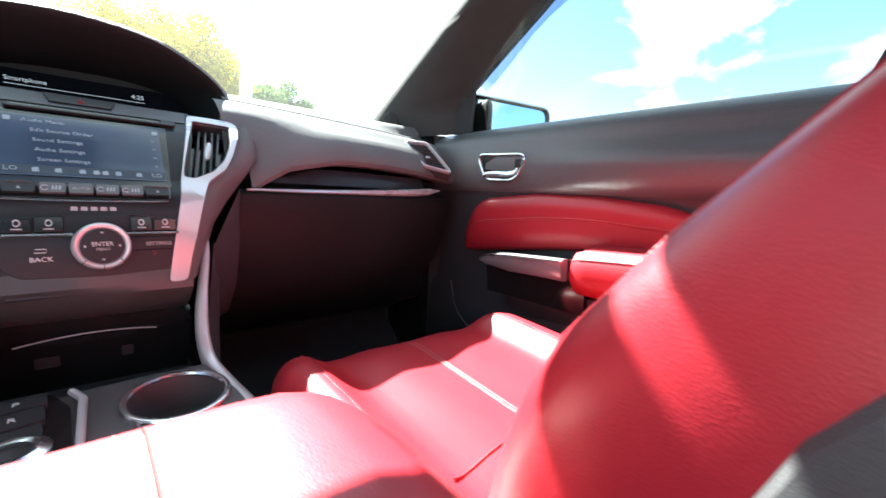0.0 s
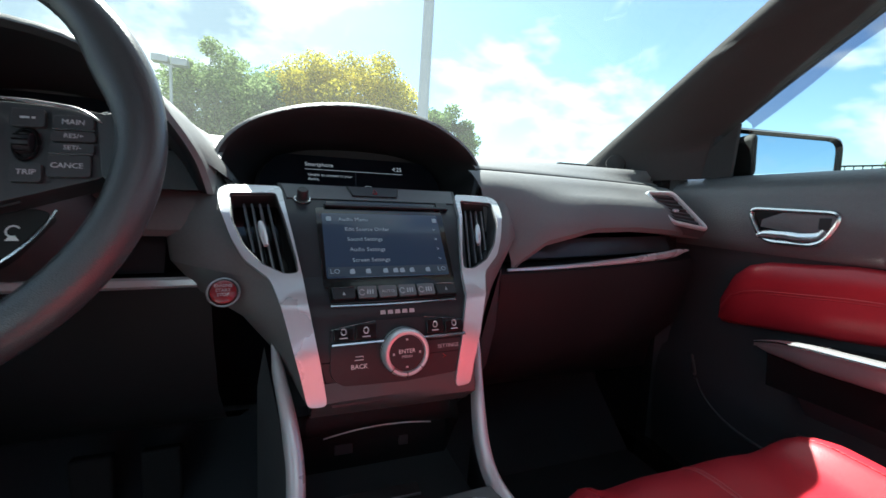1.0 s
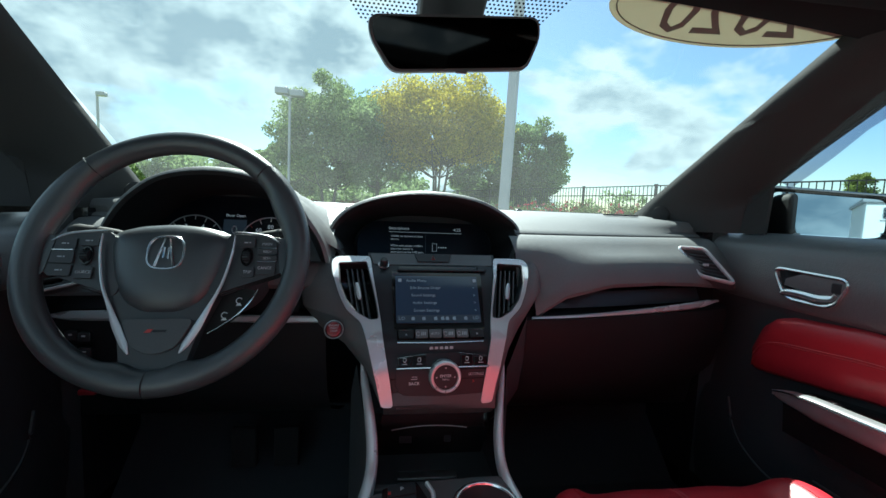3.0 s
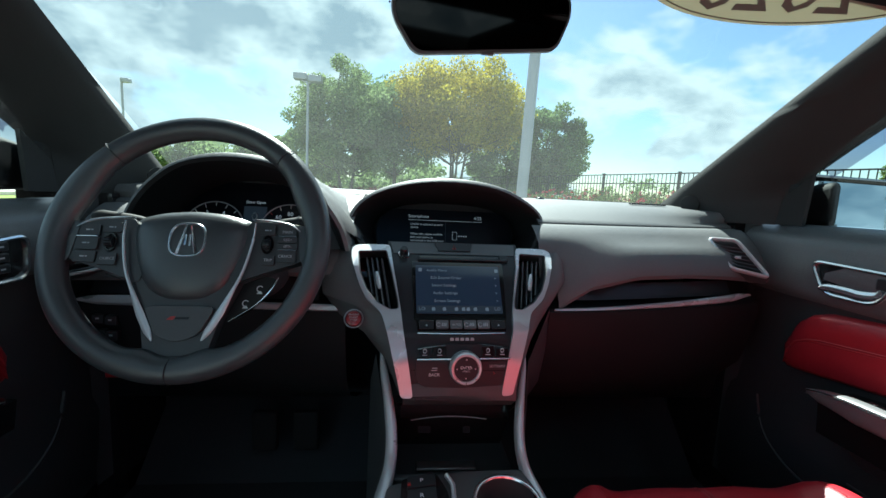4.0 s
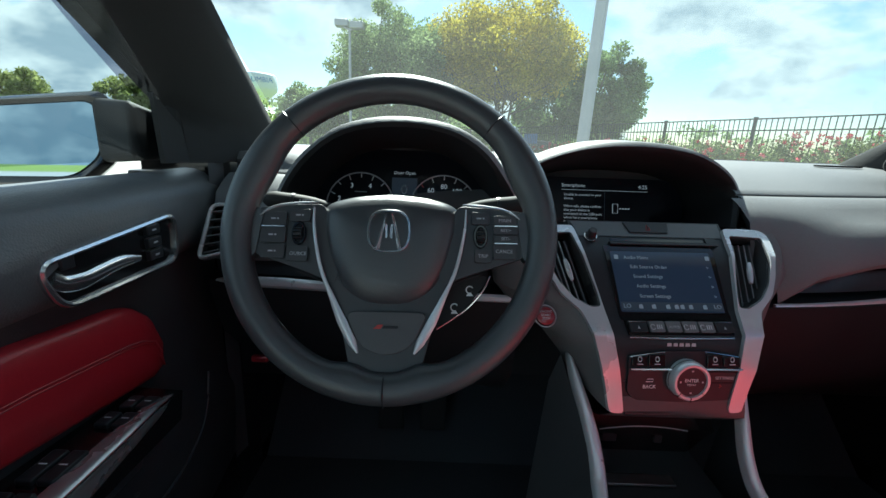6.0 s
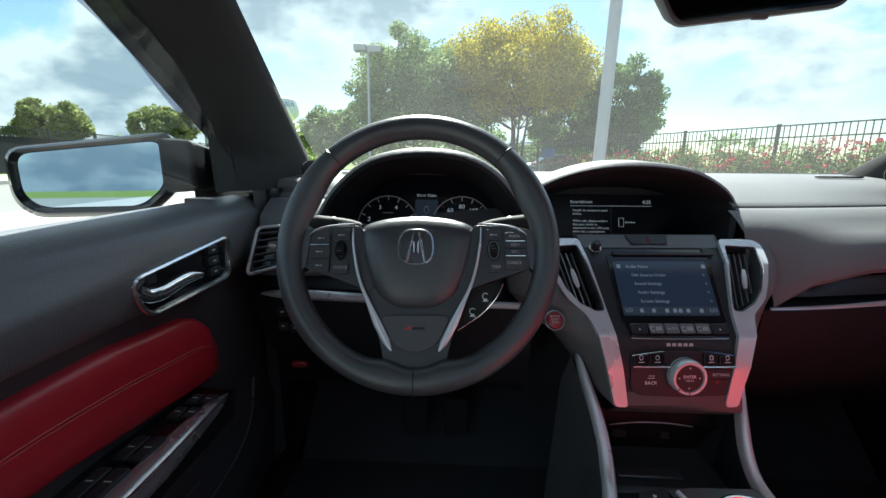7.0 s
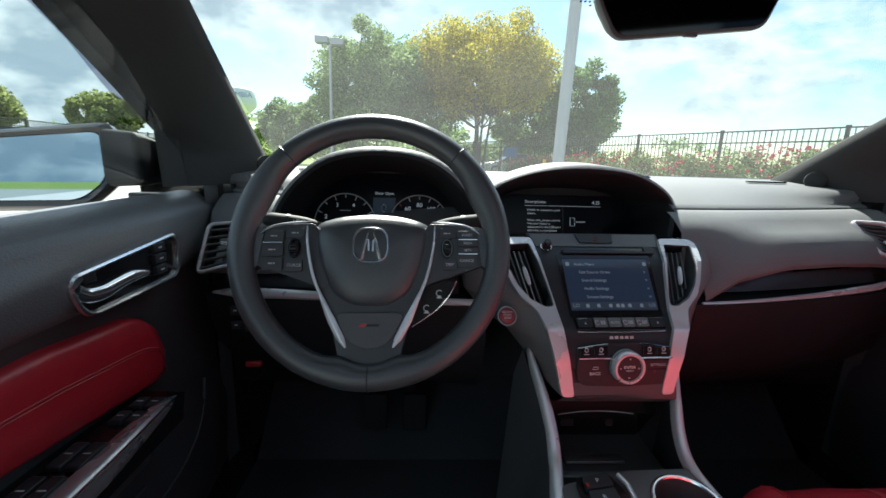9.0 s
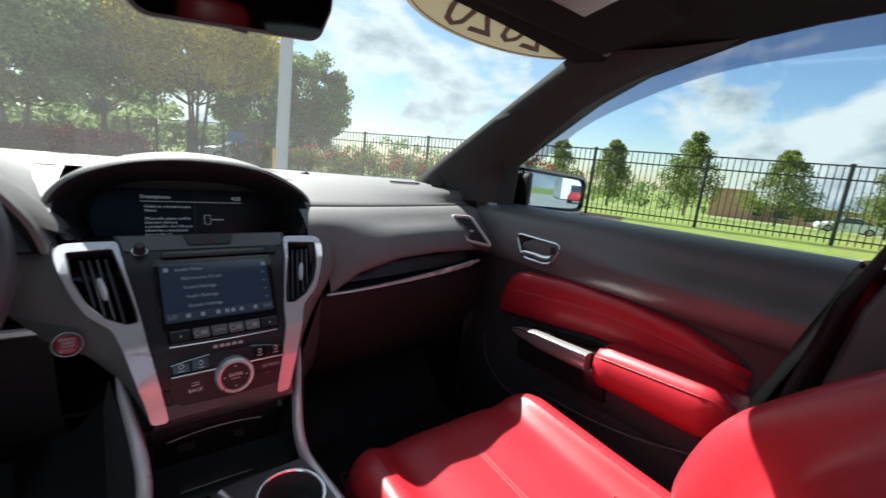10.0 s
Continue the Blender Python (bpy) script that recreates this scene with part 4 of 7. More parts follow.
for i in range(NR + 1):
    a = 2 * math.pi * i / NR
    R = 0.1688
    # thumb rests swell inwards beside the upper spokes
    sw = sum(math.exp(-((a - radians(c)) / radians(13)) ** 2) for c in (24, 156))
    low = math.exp(-((a - radians(270)) / radians(22)) ** 2)
    lobe = sum(math.exp(-((a - radians(c)) / radians(6)) ** 2) for c in (256, 284))
    rin, thick = 0.0172 + 0.007 * sw + 0.001 * low + 0.006 * lobe, 0.0158
    ring = []
    for k in range(14):
        b = 2 * math.pi * k / 14
        rr = R + (0.0160 if math.cos(b) > 0 else rin) * math.cos(b)
        ring.append(Vector((rr * math.cos(a), rr * math.sin(a), thick * math.sin(b))))
    rings.append(ring)
bm = loft(rings, True, False)
bmesh.ops.remove_doubles(bm, verts=bm.verts, dist=1e-6)
rim = wpart("rim", bm, WHEEL)
for deg in (47.0, 133.0, 270.0):
    a = radians(deg)
    wpart("seam", tube([((0.1688 + 0.0172 * math.cos(b)) * math.cos(a), (0.1688 + 0.0172 * math.cos(b)) * math.sin(a), 0.0166 * math.sin(b)) for b in np.linspace(0, 6.283, 20, endpoint=False)], 0.0007, 4, True), SATIN, rim)


def wplate(outline, depth, z0, dome=0.0):
    """A plate in the wheel's plane, its face domed a little."""
    def place(u, v, w):
        return Vector((u, v, z0 + w - (dome * (u * u + v * v) / 0.01 if w > 0 else 0)))
    return plate(outline, depth, place, cuts=())


def domed(outline, z0, z1, rings_n=7, power=2.5, c=(0, -0.02)):
    """A cushion-shaped body over an outline."""
    rows = [[Vector((u, v, z0)) for u, v in outline]]
    for i in range(rings_n):
        t = i / (rings_n - 1)
        s = 1 - 0.92 * t ** 1.5
        h = z0 + (z1 - z0) * (1 - (1 - t) ** power) ** (1 / power)
        rows.append([Vector((c[0] + (u - c[0]) * s, c[1] + (v - c[1]) * s, h)) for u, v in outline])
    return loft(rows)


PAD = rounded([(-0.079, 0.034), (-0.045, 0.044), (0.0, 0.048), (0.045, 0.044), (0.079, 0.034), (0.081, 0.010), (0.070, -0.033), (0.052, -0.068), (0.024, -0.084), (-0.024, -0.084), (-0.052, -0.068), (-0.070, -0.033), (-0.081, 0.010)], 0.014, 4)
wpart("airbag_cover", domed(PAD, -0.03, 0.008), WHEEL, label="grained black airbag cover", smooth=60)
# emblem: a plain oval ring with two wedges
em = wpart("emblem", tube([(0.0222 * math.copysign(abs(math.cos(a)) ** 0.7, math.cos(a)), -0.0004 + 0.0222 * math.copysign(abs(math.sin(a)) ** 0.7, math.sin(a)), 0.0085) for a in np.linspace(0, 6.283, 40, endpoint=False)],
                       0.0018, 6, True), CHROME, label="chrome maker's emblem")
for s in (1, -1):
    wpart("emblem_wedge", loft([[(s * 0.0145, -0.0195, 0.0085), (s * 0.0095, -0.0195, 0.0085), (s * 0.012, -0.0195, 0.011)], [(s * 0.0045, 0.0185, 0.0085), (s * 0.0018, 0.0185, 0.0085), (s * 0.003, 0.0185, 0.011)]]), CHROME, em)
    wpart("emblem_bar", loft([[(s * 0.0045, -0.010, 0.0085), (s * 0.001, -0.007, 0.0085), (s * 0.003, -0.008, 0.0105)], [(s * 0.004, 0.007, 0.0085), (s * 0.001, 0.007, 0.0085), (s * 0.002, 0.007, 0.0105)]]), CHROME, em)
for s in (1, -1):
    f = (lambda pts: pts if s > 0 else [(-u, v) for u, v in pts[::-1]])
    rise = lambda u: 0.06 * max(0, abs(u) - 0.1)
    wpart("side_spoke", plate(rounded(f([(0.074, 0.031), (0.118, 0.029), (0.150, 0.024), (0.158, -0.016), (0.146, -0.027), (0.118, -0.036), (0.088, -0.046), (0.058, -0.058), (0.054, -0.04)]), 0.008), 0.020,
                              lambda u, v, w: Vector((u, v, -0.022 + w + rise(u)))), SPOKE, bevel=0.004, segs=3)
    wpart("spoke_edge", tube(smooth_line([(s * 0.080, 0.0325, 0.000), (s * 0.105, 0.0305, 0.000), (s * 0.128, 0.026, 0.002), (s * 0.143, 0.016, 0.003)], 16), [(interp(i, [0, 4, 12, 15], [0.0006, 0.0016, 0.0014, 0.0005]), 0.0012) for i in range(16)], 6, flat=(0, 0, 1)), PULL, label="bright edge of the spoke")
    wpart("spoke_gap", tube(smooth_line([(s * 0.100, -0.045, -0.0035), (s * 0.078, -0.053, -0.0040), (s * 0.060, -0.060, -0.0045)], 8), 0.0010, 5), RUBBER)
    wpart("spoke_bridge", plate(rounded(f([(0.139, 0.024), (0.165, 0.026), (0.168, -0.034), (0.146, -0.030)]), 0.008), 0.018, lambda u, v, w: Vector((u, v, -0.016 + w))), WHEEL, bevel=0.006, segs=3)
    # silver blade along the pad and down to the rim
    C = smooth_line([(s * 0.0835, 0.026, 0.004), (s * 0.082, 0.0, 0.004), (s * 0.0735, -0.04, 0.003), (s * 0.060, -0.072, 0.001), (s * 0.047, -0.10, -0.001), (s * 0.030, -0.131, -0.002)], 24)
    wpart("silver_blade", tube(C, [(interp(i, [0, 4, 12, 18, 21, 23], [0.0008, 0.0016, 0.0022, 0.0052, 0.0048, 0.001]), 0.0016) for i in range(24)], 8, flat=(0, 0, 1)), SILVER, label="satin silver accent blade")
wpart("lower_spoke", plate(rounded([(-0.072, -0.045), (0.072, -0.045), (0.050, -0.10), (0.036, -0.158), (-0.036, -0.158), (-0.050, -0.10)], 0.01), 0.016, lambda u, v, w: Vector((u, v, -0.020 + w + 0.004 * (1 - abs(u) / 0.07)))), SPOKE, bevel=0.003)
wpart("lower_pad", plate(rounded([(-0.045, -0.087), (0.045, -0.087), (0.026, -0.125), (0.0, -0.134), (-0.026, -0.125)], 0.012), 0.006, lambda u, v, w: Vector((u, v, -0.004 + w))), HARD, bevel=0.002)
wpart("badge_mark", plate([(-0.014, -0.105), (-0.006, -0.105), (-0.003, -0.1005), (-0.009, -0.1005)], 0.0006, lambda u, v, w: Vector((u, v, 0.002 + w))), REDMARK)
wpart("badge_mark", plate([(-0.004, -0.1045), (0.012, -0.1045), (0.0135, -0.1015), (-0.0025, -0.1015)], 0.0006, lambda u, v, w: Vector((u, v, 0.002 + w))), SATIN)
part("bottom_seam", tube(smooth_line([(-0.041, -0.142, 0.002), (-0.03, -0.150, 0.0035), (0, -0.1545, 0.0045), (0.03, -0.150, 0.0035), (0.041, -0.142, 0.002)], 20), 0.0008, 5), WHITEDIM, wh, local=True)
# key pads on the spokes
for s in (1, -1):
    if s > 0:
        keys = [(0.090, 0.110, 0.010, 0.024), (0.114, 0.139, 0.009, 0.020), (0.114, 0.141, -0.0005, 0.0075), (0.114, 0.141, -0.0095, -0.002), (0.114, 0.140, -0.028, -0.0115), (0.094, 0.112, -0.032, -0.018)]
    else:
        keys = [(0.088, 0.111, 0.010, 0.024), (0.114, 0.138, 0.005, 0.020), (0.114, 0.141, -0.014, 0.003), (0.114, 0.140, -0.031, -0.016), (0.089, 0.112, -0.034, -0.018)]
    for k, (a, b, c, d) in enumerate(keys):
        pts = [(a, c), (b, c), (b - 0.001, d), (a, d)]
        pts = pts if s > 0 else [(-u, v) for u, v in pts[::-1]]
        key = wpart("wheel_key", plate(rounded(pts, 0.0025), 0.0030, lambda u, v, w: Vector((u, v, -0.0015 + w + rise(u)))), SPOKE, bevel=0.0012)
        m = Matrix.Translation((s * (a + b) / 2, (c + d) / 2, 0.0018 + rise((a + b) / 2)))
        txt = {(1, 1): "MAIN", (1, 2): "RES/+", (1, 3): "SET/-", (1, 5): "TRIP", (1, 4): "CANCEL", (-1, 4): "SOURCE"}.get((s, k))
        if txt:
            words("lettering", txt, 0.0056 if d - c > 0.009 else 0.0048, m, WHITEDIM, key, local=True)
        else:
            for dx, wl in ((-0.002, 0.005), (0.003, 0.002)):
                bm = box((dx, 0, 0), (wl, 0.0016, 0.0003))
                bm.transform(m)
                wpart("mark", bm, WHITEDIM, key)
    for zc in ((-0.0108, 0.0084) if s > 0 else (0.0038,)):
        wpart("chrome_rule", box((s * 0.1275, zc, 0.0028), (0.025, 0.0009, 0.003)), CHROME)
    rl = wpart("roller", lathe([(0.0, -0.0045), (0.007, -0.0045), (0.0078, 0), (0.007, 0.0045), (0, 0.0045)], 20, Matrix.Translation((s * 0.100, -0.003, 0.0)) @ Matrix.Rotation(math.pi / 2, 4, "Y")), SATIN)
    for k in range(5):
        aa = radians(30 + k * 30)
        wpart("roller_rib", tube([(s * 0.100 - 0.0042, -0.003 + 0.0078 * math.cos(aa), 0.0078 * math.sin(aa)), (s * 0.100 + 0.0042, -0.003 + 0.0078 * math.cos(aa), 0.0078 * math.sin(aa))], 0.0007, 4), GLOSS, rl)
    wpart("roller_well", tube([(s * 0.100 + 0.0065 * math.cos(a), -0.003 + 0.0115 * math.sin(a), 0.0) for a in np.linspace(0, 6.283, 20, endpoint=False)], 0.0018, 6, True), GLOSS)
# lane keys hanging below the right spoke
lk = wpart("lane_key_pod", plate(rounded([(0.058, -0.056), (0.098, -0.043), (0.111, -0.047), (0.089, -0.080), (0.060, -0.103), (0.044, -0.100)], 0.006), 0.010, lambda u, v, w: Vector((u, v, -0.030 + w))), RUBBER, bevel=0.002)
wpart("chrome_rule", tube(smooth_line([(0.113, -0.045, -0.019), (0.104, -0.063, -0.019), (0.085, -0.084, -0.019), (0.0535, -0.1055, -0.019)], 16), 0.0010, 5), CHROME, lk)
for u, v in ((0.090, -0.061), (0.073, -0.081)):
    wpart("mark", tube([(u + 0.004 * math.cos(a), v + 0.004 * math.sin(a), -0.0194) for a in np.linspace(0.6, 5.2, 10)], 0.0007, 4), WHITE, lk)
    wpart("mark", plate([(u - 0.004, v - 0.007), (u + 0.004, v - 0.007), (u + 0.002, v - 0.004), (u - 0.002, v - 0.004)], 0.0003, lambda a, b, w: Vector((a, b, -0.0196 + w))), WHITE, lk)
# column and stalks
col = thing("steering_column", (-0.369, 0.68, 0.85), "black plastic steering column cover with two control stalks", "steering column")
bm = loft([[WM @ Vector((r * math.cos(a), r2 * math.sin(a), z)) for a in np.linspace(0, 6.283, 24, endpoint=False)] for r, r2, z in ((0.045, 0.045, -0.028), (0.06, 0.055, -0.05), (0.075, 0.060, -0.09), (0.08, 0.06, -0.20))])
part("column_cover", bm, HARD, col, smooth=60)
for s in (1, -1):
    st = part("stalk", tube(smooth_line([WM @ Vector((s * 0.06, 0.03, -0.06)), WM @ Vector((s * 0.10, 0.042, -0.055)), WM @ Vector((s * 0.135, 0.045, -0.05)), WM @ Vector((s * 0.162, 0.047, -0.048))], 12),
                            [0.007, 0.007, 0.0075, 0.008, 0.0085, 0.009, 0.0095, 0.010, 0.010, 0.0105, 0.009, 0.006], 12), RUBBER, col)
    part("collar", tube([WM @ Vector((s * 0.126, 0.0438, -0.0515)), WM @ Vector((s * 0.130, 0.0444, -0.051))], 0.0112, 14), SATIN, st)
words("lettering", "AUTO", 0.008, WM @ Matrix.Translation((-0.112, 0.043, -0.043)), WHITEDIM, col)

# ---- centre console ----
con = thing("centre_console", (0, 0.3, 0.25), "black centre console with silver rails and a cup holder", "console")
RAIL = [(0.124, 0.665, 0.715), (0.116, 0.640, 0.685), (0.106, 0.608, 0.648), (0.100, 0.580, 0.612), (0.101, 0.552, 0.585), (0.110, 0.510, 0.570), (0.122, 0.44, 0.560), (0.130, 0.34, 0.555), (0.132, 0.20, 0.553)]
for s in (1, -1):
    P = smooth_line([(s * x, y, z) for x, y, z in RAIL], 40)
    rows = []
    for i, p in enumerate(P):
        t = (P[min(i + 1, 39)] - P[max(i - 1, 0)]).normalized()
        side = Vector((s, 0, 0))
        n = side.cross(t).normalized() * (1 if s < 0 else -1)
        if n.z < 0:
            n = -n
        w = interp(i, [0, 4, 12, 20, 28, 39], [0.0015, 0.008, 0.011, 0.011, 0.013, 0.012]) * (0.62 if s > 0 else 0.78)
        rows.append([p - side * w, p - side * w * 0.6 + n * 0.005, p + side * w * 0.4 + n * 0.005, p + side * w + n * 0.001, p + side * (w * 1.1) - n * 0.012, p - side * w - n * 0.012])
    part("silver_rail", loft(rows), SILVER, con, "satin silver console rail", smooth=80)
    rows = []
    for p in P:
        rows.append([p + Vector((s * 0.009, 0.004, -0.006)), Vector((s * (abs(p.x) + 0.018), p.y + 0.02, p.z - 0.06)), Vector((s * 0.15, p.y + 0.08, 0.24))])
    part("side_panel", loft(rows, closed=False), HARD, con)
# top plate with the cup holder's hole
hc, hr = (0.060, 0.488), 0.0435
TOPZ = 0.571
out = rounded([(-0.103, 0.520), (0.0, 0.545), (0.098, 0.548), (0.112, 0.47), (0.118, 0.40), (0.125, 0.22), (-0.125, 0.22), (-0.118, 0.40)], 0.01)
hole = [(hc[0] + hr * math.cos(a), hc[1] + hr * math.sin(a)) for a in np.linspace(0, 2 * math.pi, 36, endpoint=False)]


def on_console(u, v, w):
    return Vector((u, v, TOPZ + 0.08 * (v - 0.45) - 0.004 + w))


part("top_plate", plate(out, 0.004, on_console, hole=hole), mat("console_top", (0.10, 0.10, 0.105), 0.38, metal=0.3, vary=0.05), con, "dark satin console top plate")
ch = part("cup_holder", loft([[on_console(hc[0] + hr * k * math.cos(a), hc[1] + hr * k * math.sin(a), h) for a in np.linspace(0, 2 * math.pi, 36, endpoint=False)] for k, h in ((1.0, 0.002), (0.97, -0.01), (0.9, -0.075))], True, False), HARD, con)
part("cup_floor", lathe([(0.0, 0.0), (hr * 0.92, 0.0), (hr * 0.92, -0.003), (0, -0.003)], 32, Matrix.Translation((hc[0], hc[1], TOPZ - 0.076))), HARD, ch)
part("cup_ring", tube([on_console(hc[0] + (hr + 0.001) * math.cos(a), hc[1] + (hr + 0.001) * math.sin(a), 0.006) for a in np.linspace(0, 2 * math.pi, 48, endpoint=False)], [(0.0035, 0.0030)] * 48, 8, True), CHROME, ch, "chrome cup holder ring")
# second cup place behind, open to the first
part("cup_web", tube(smooth_line([on_console(0.019, 0.470, 0.004), on_console(0.024, 0.455, 0.004), on_console(0.022, 0.435, 0.004), on_console(0.02, 0.40, 0.004)], 12), 0.0035, 8), CHROME, ch)
# gear selector block
gs = part("gear_selector", plate(rounded([(-0.083, 0.523), (-0.034, 0.534), (-0.020, 0.50), (-0.018, 0.36), (-0.088, 0.36)], 0.006), 0.012, lambda u, v, w: on_console(u, v, w)), GLOSS, con, "push-button gear selector", bevel=0.003)
for y0, y1, t in ((0.500, 0.521, "P"), (0.472, 0.497, "R"), (0.420, 0.468, "")):
    k = part("gear_key", plate(rounded([(-0.076, y0), (-0.036, y0 + 0.006), (-0.037, y1 + 0.006), (-0.075, y1)], 0.003), 0.006, lambda u, v, w: on_console(u, v, 0.012 + w)), SATIN, gs, bevel=0.0015)
    if t:
        words("lettering", t, 0.010, Matrix.Translation((-0.056, (y0 + y1) / 2 + 0.003, on_console(0, (y0 + y1) / 2, 0.0185).z)), WHITE, k)
part("red_lamp", box(on_console(-0.073, 0.506, 0.019), (0.004, 0.004, 0.002)), REDMARK, gs)
gk = part("gear_dial", lathe([(0.024, 0), (0.024, 0.006), (0.018, 0.009), (0.014, 0.006), (0, 0.006)], 32, Matrix.Translation(on_console(-0.053, 0.435, 0.014))), CHROME, gs, "silver-ringed gear button")
part("dial_cap", lathe([(0.0135, 0.0055), (0.0135, 0.008), (0, 0.010)], 28, Matrix.Translation(on_console(-0.053, 0.435, 0.014))), SATIN, gk)
part("silver_edge", tube([on_console(-0.020, 0.530, 0.012), on_console(-0.012, 0.515, 0.010), on_console(-0.014, 0.44, 0.010), on_console(-0.014, 0.36, 0.01)], 0.0035, 8), SILVER, gs)
# storage bin in front
part("bin_floor", box((0, 0.64, 0.520), (0.21, 0.20, 0.006)), HARD, con)
part("bin_lid", loft([[(x, 0.668 - 0.4 * x * x, 0.622), (x, 0.660 - 0.4 * x * x, 0.607), (x, 0.652 - 0.4 * x * x, 0.602), (x, 0.664, 0.58), (x, 0.69, 0.535), (x, 0.70, 0.521)] for x in np.linspace(-0.10, 0.10, 13)], closed=False), GLOSS, con)
part("bin_line", tube([(x, 0.649 - 0.4 * x * x, 0.600 + 0.006 * (1 - (x / 0.07) ** 2)) for x in np.linspace(-0.07, 0.06, 15)], 0.0007, 5), WHITEDIM, con)
part("bin_plate", box((-0.008, 0.630, 0.528), (0.100, 0.020, 0.004)), ALU, con, "brushed metal tread plate", bevel=0.001)
part("bin_step", box((0, 0.552, 0.545), (0.20, 0.012, 0.045)), HARD, con, bevel=0.002)
for x, w in ((-0.045, 0.022), (0.03, 0.012)):
    part("socket_cover", box((x, 0.667, 0.572), (w, 0.004, 0.014)), SATIN, con, bevel=0.001)
part("console_core", box((0, 0.10, 0.39), (0.25, 0.90, 0.30)), HARD, con, bevel=0.01)

# armrest
AR = thing("armrest", (0, 0, 0.54), "red leather centre armrest with double stitching", "armrest")


def arm_ring(d):
    """Half-width and crown height of the padded lid, d behind its front end."""
    w = 0.050 + 0.070 * math.sqrt(max(0.0, 1 - (1 - min(d / 0.080, 1)) ** 2))
    return w, 0.690 - 0.052 * max(0, 1 - d / 0.05) ** 2.2 - 0.008 * d


rows = []
across = [-1, -0.985, -0.95, -0.88, -0.76, -0.6, -0.4, -0.2, 0, 0.2, 0.4, 0.6, 0.76, 0.88, 0.95, 0.985, 1]
for d in [0, 0.002, 0.005, 0.009, 0.014, 0.020, 0.028, 0.038, 0.050, 0.065, 0.09, 0.13, 0.18, 0.25, 0.35, 0.45, 0.50]:
    w, h = arm_ring(d)
    rows.append([(0.004 - w * 0.98, 0.262 - d, 0.60)] + [(0.004 + u * w, 0.262 - d, max(h - 0.040 * abs(u) ** 7, 0.61)) for u in across] + [(0.004 + w * 0.98, 0.262 - d, 0.60)])
part("lid", loft(rows), RED, AR, smooth=75)


def arm_line(x, lift):
    pts = []
    for d in np.linspace(0.006, 0.5, 44):
        w, h = arm_ring(d)
        pts.append((x, 0.262 - d, max(h - 0.040 * min(abs(x - 0.004) / w, 1) ** 7, 0.61) + lift))
    return pts


part("seam", tube(arm_line(0.014, -0.0002), 0.0010, 5), SEAMDARK, AR, "dark seam")
for dx in (0.004, 0.0185):
    part("stitch", tube(arm_line(dx, -0.0003), 0.0008, 5), THREAD, AR, "pale red stitching")
part("box_body", box((0.002, 0.0, 0.57), (0.20, 0.46, 0.08)), HARD, AR, bevel=0.006)


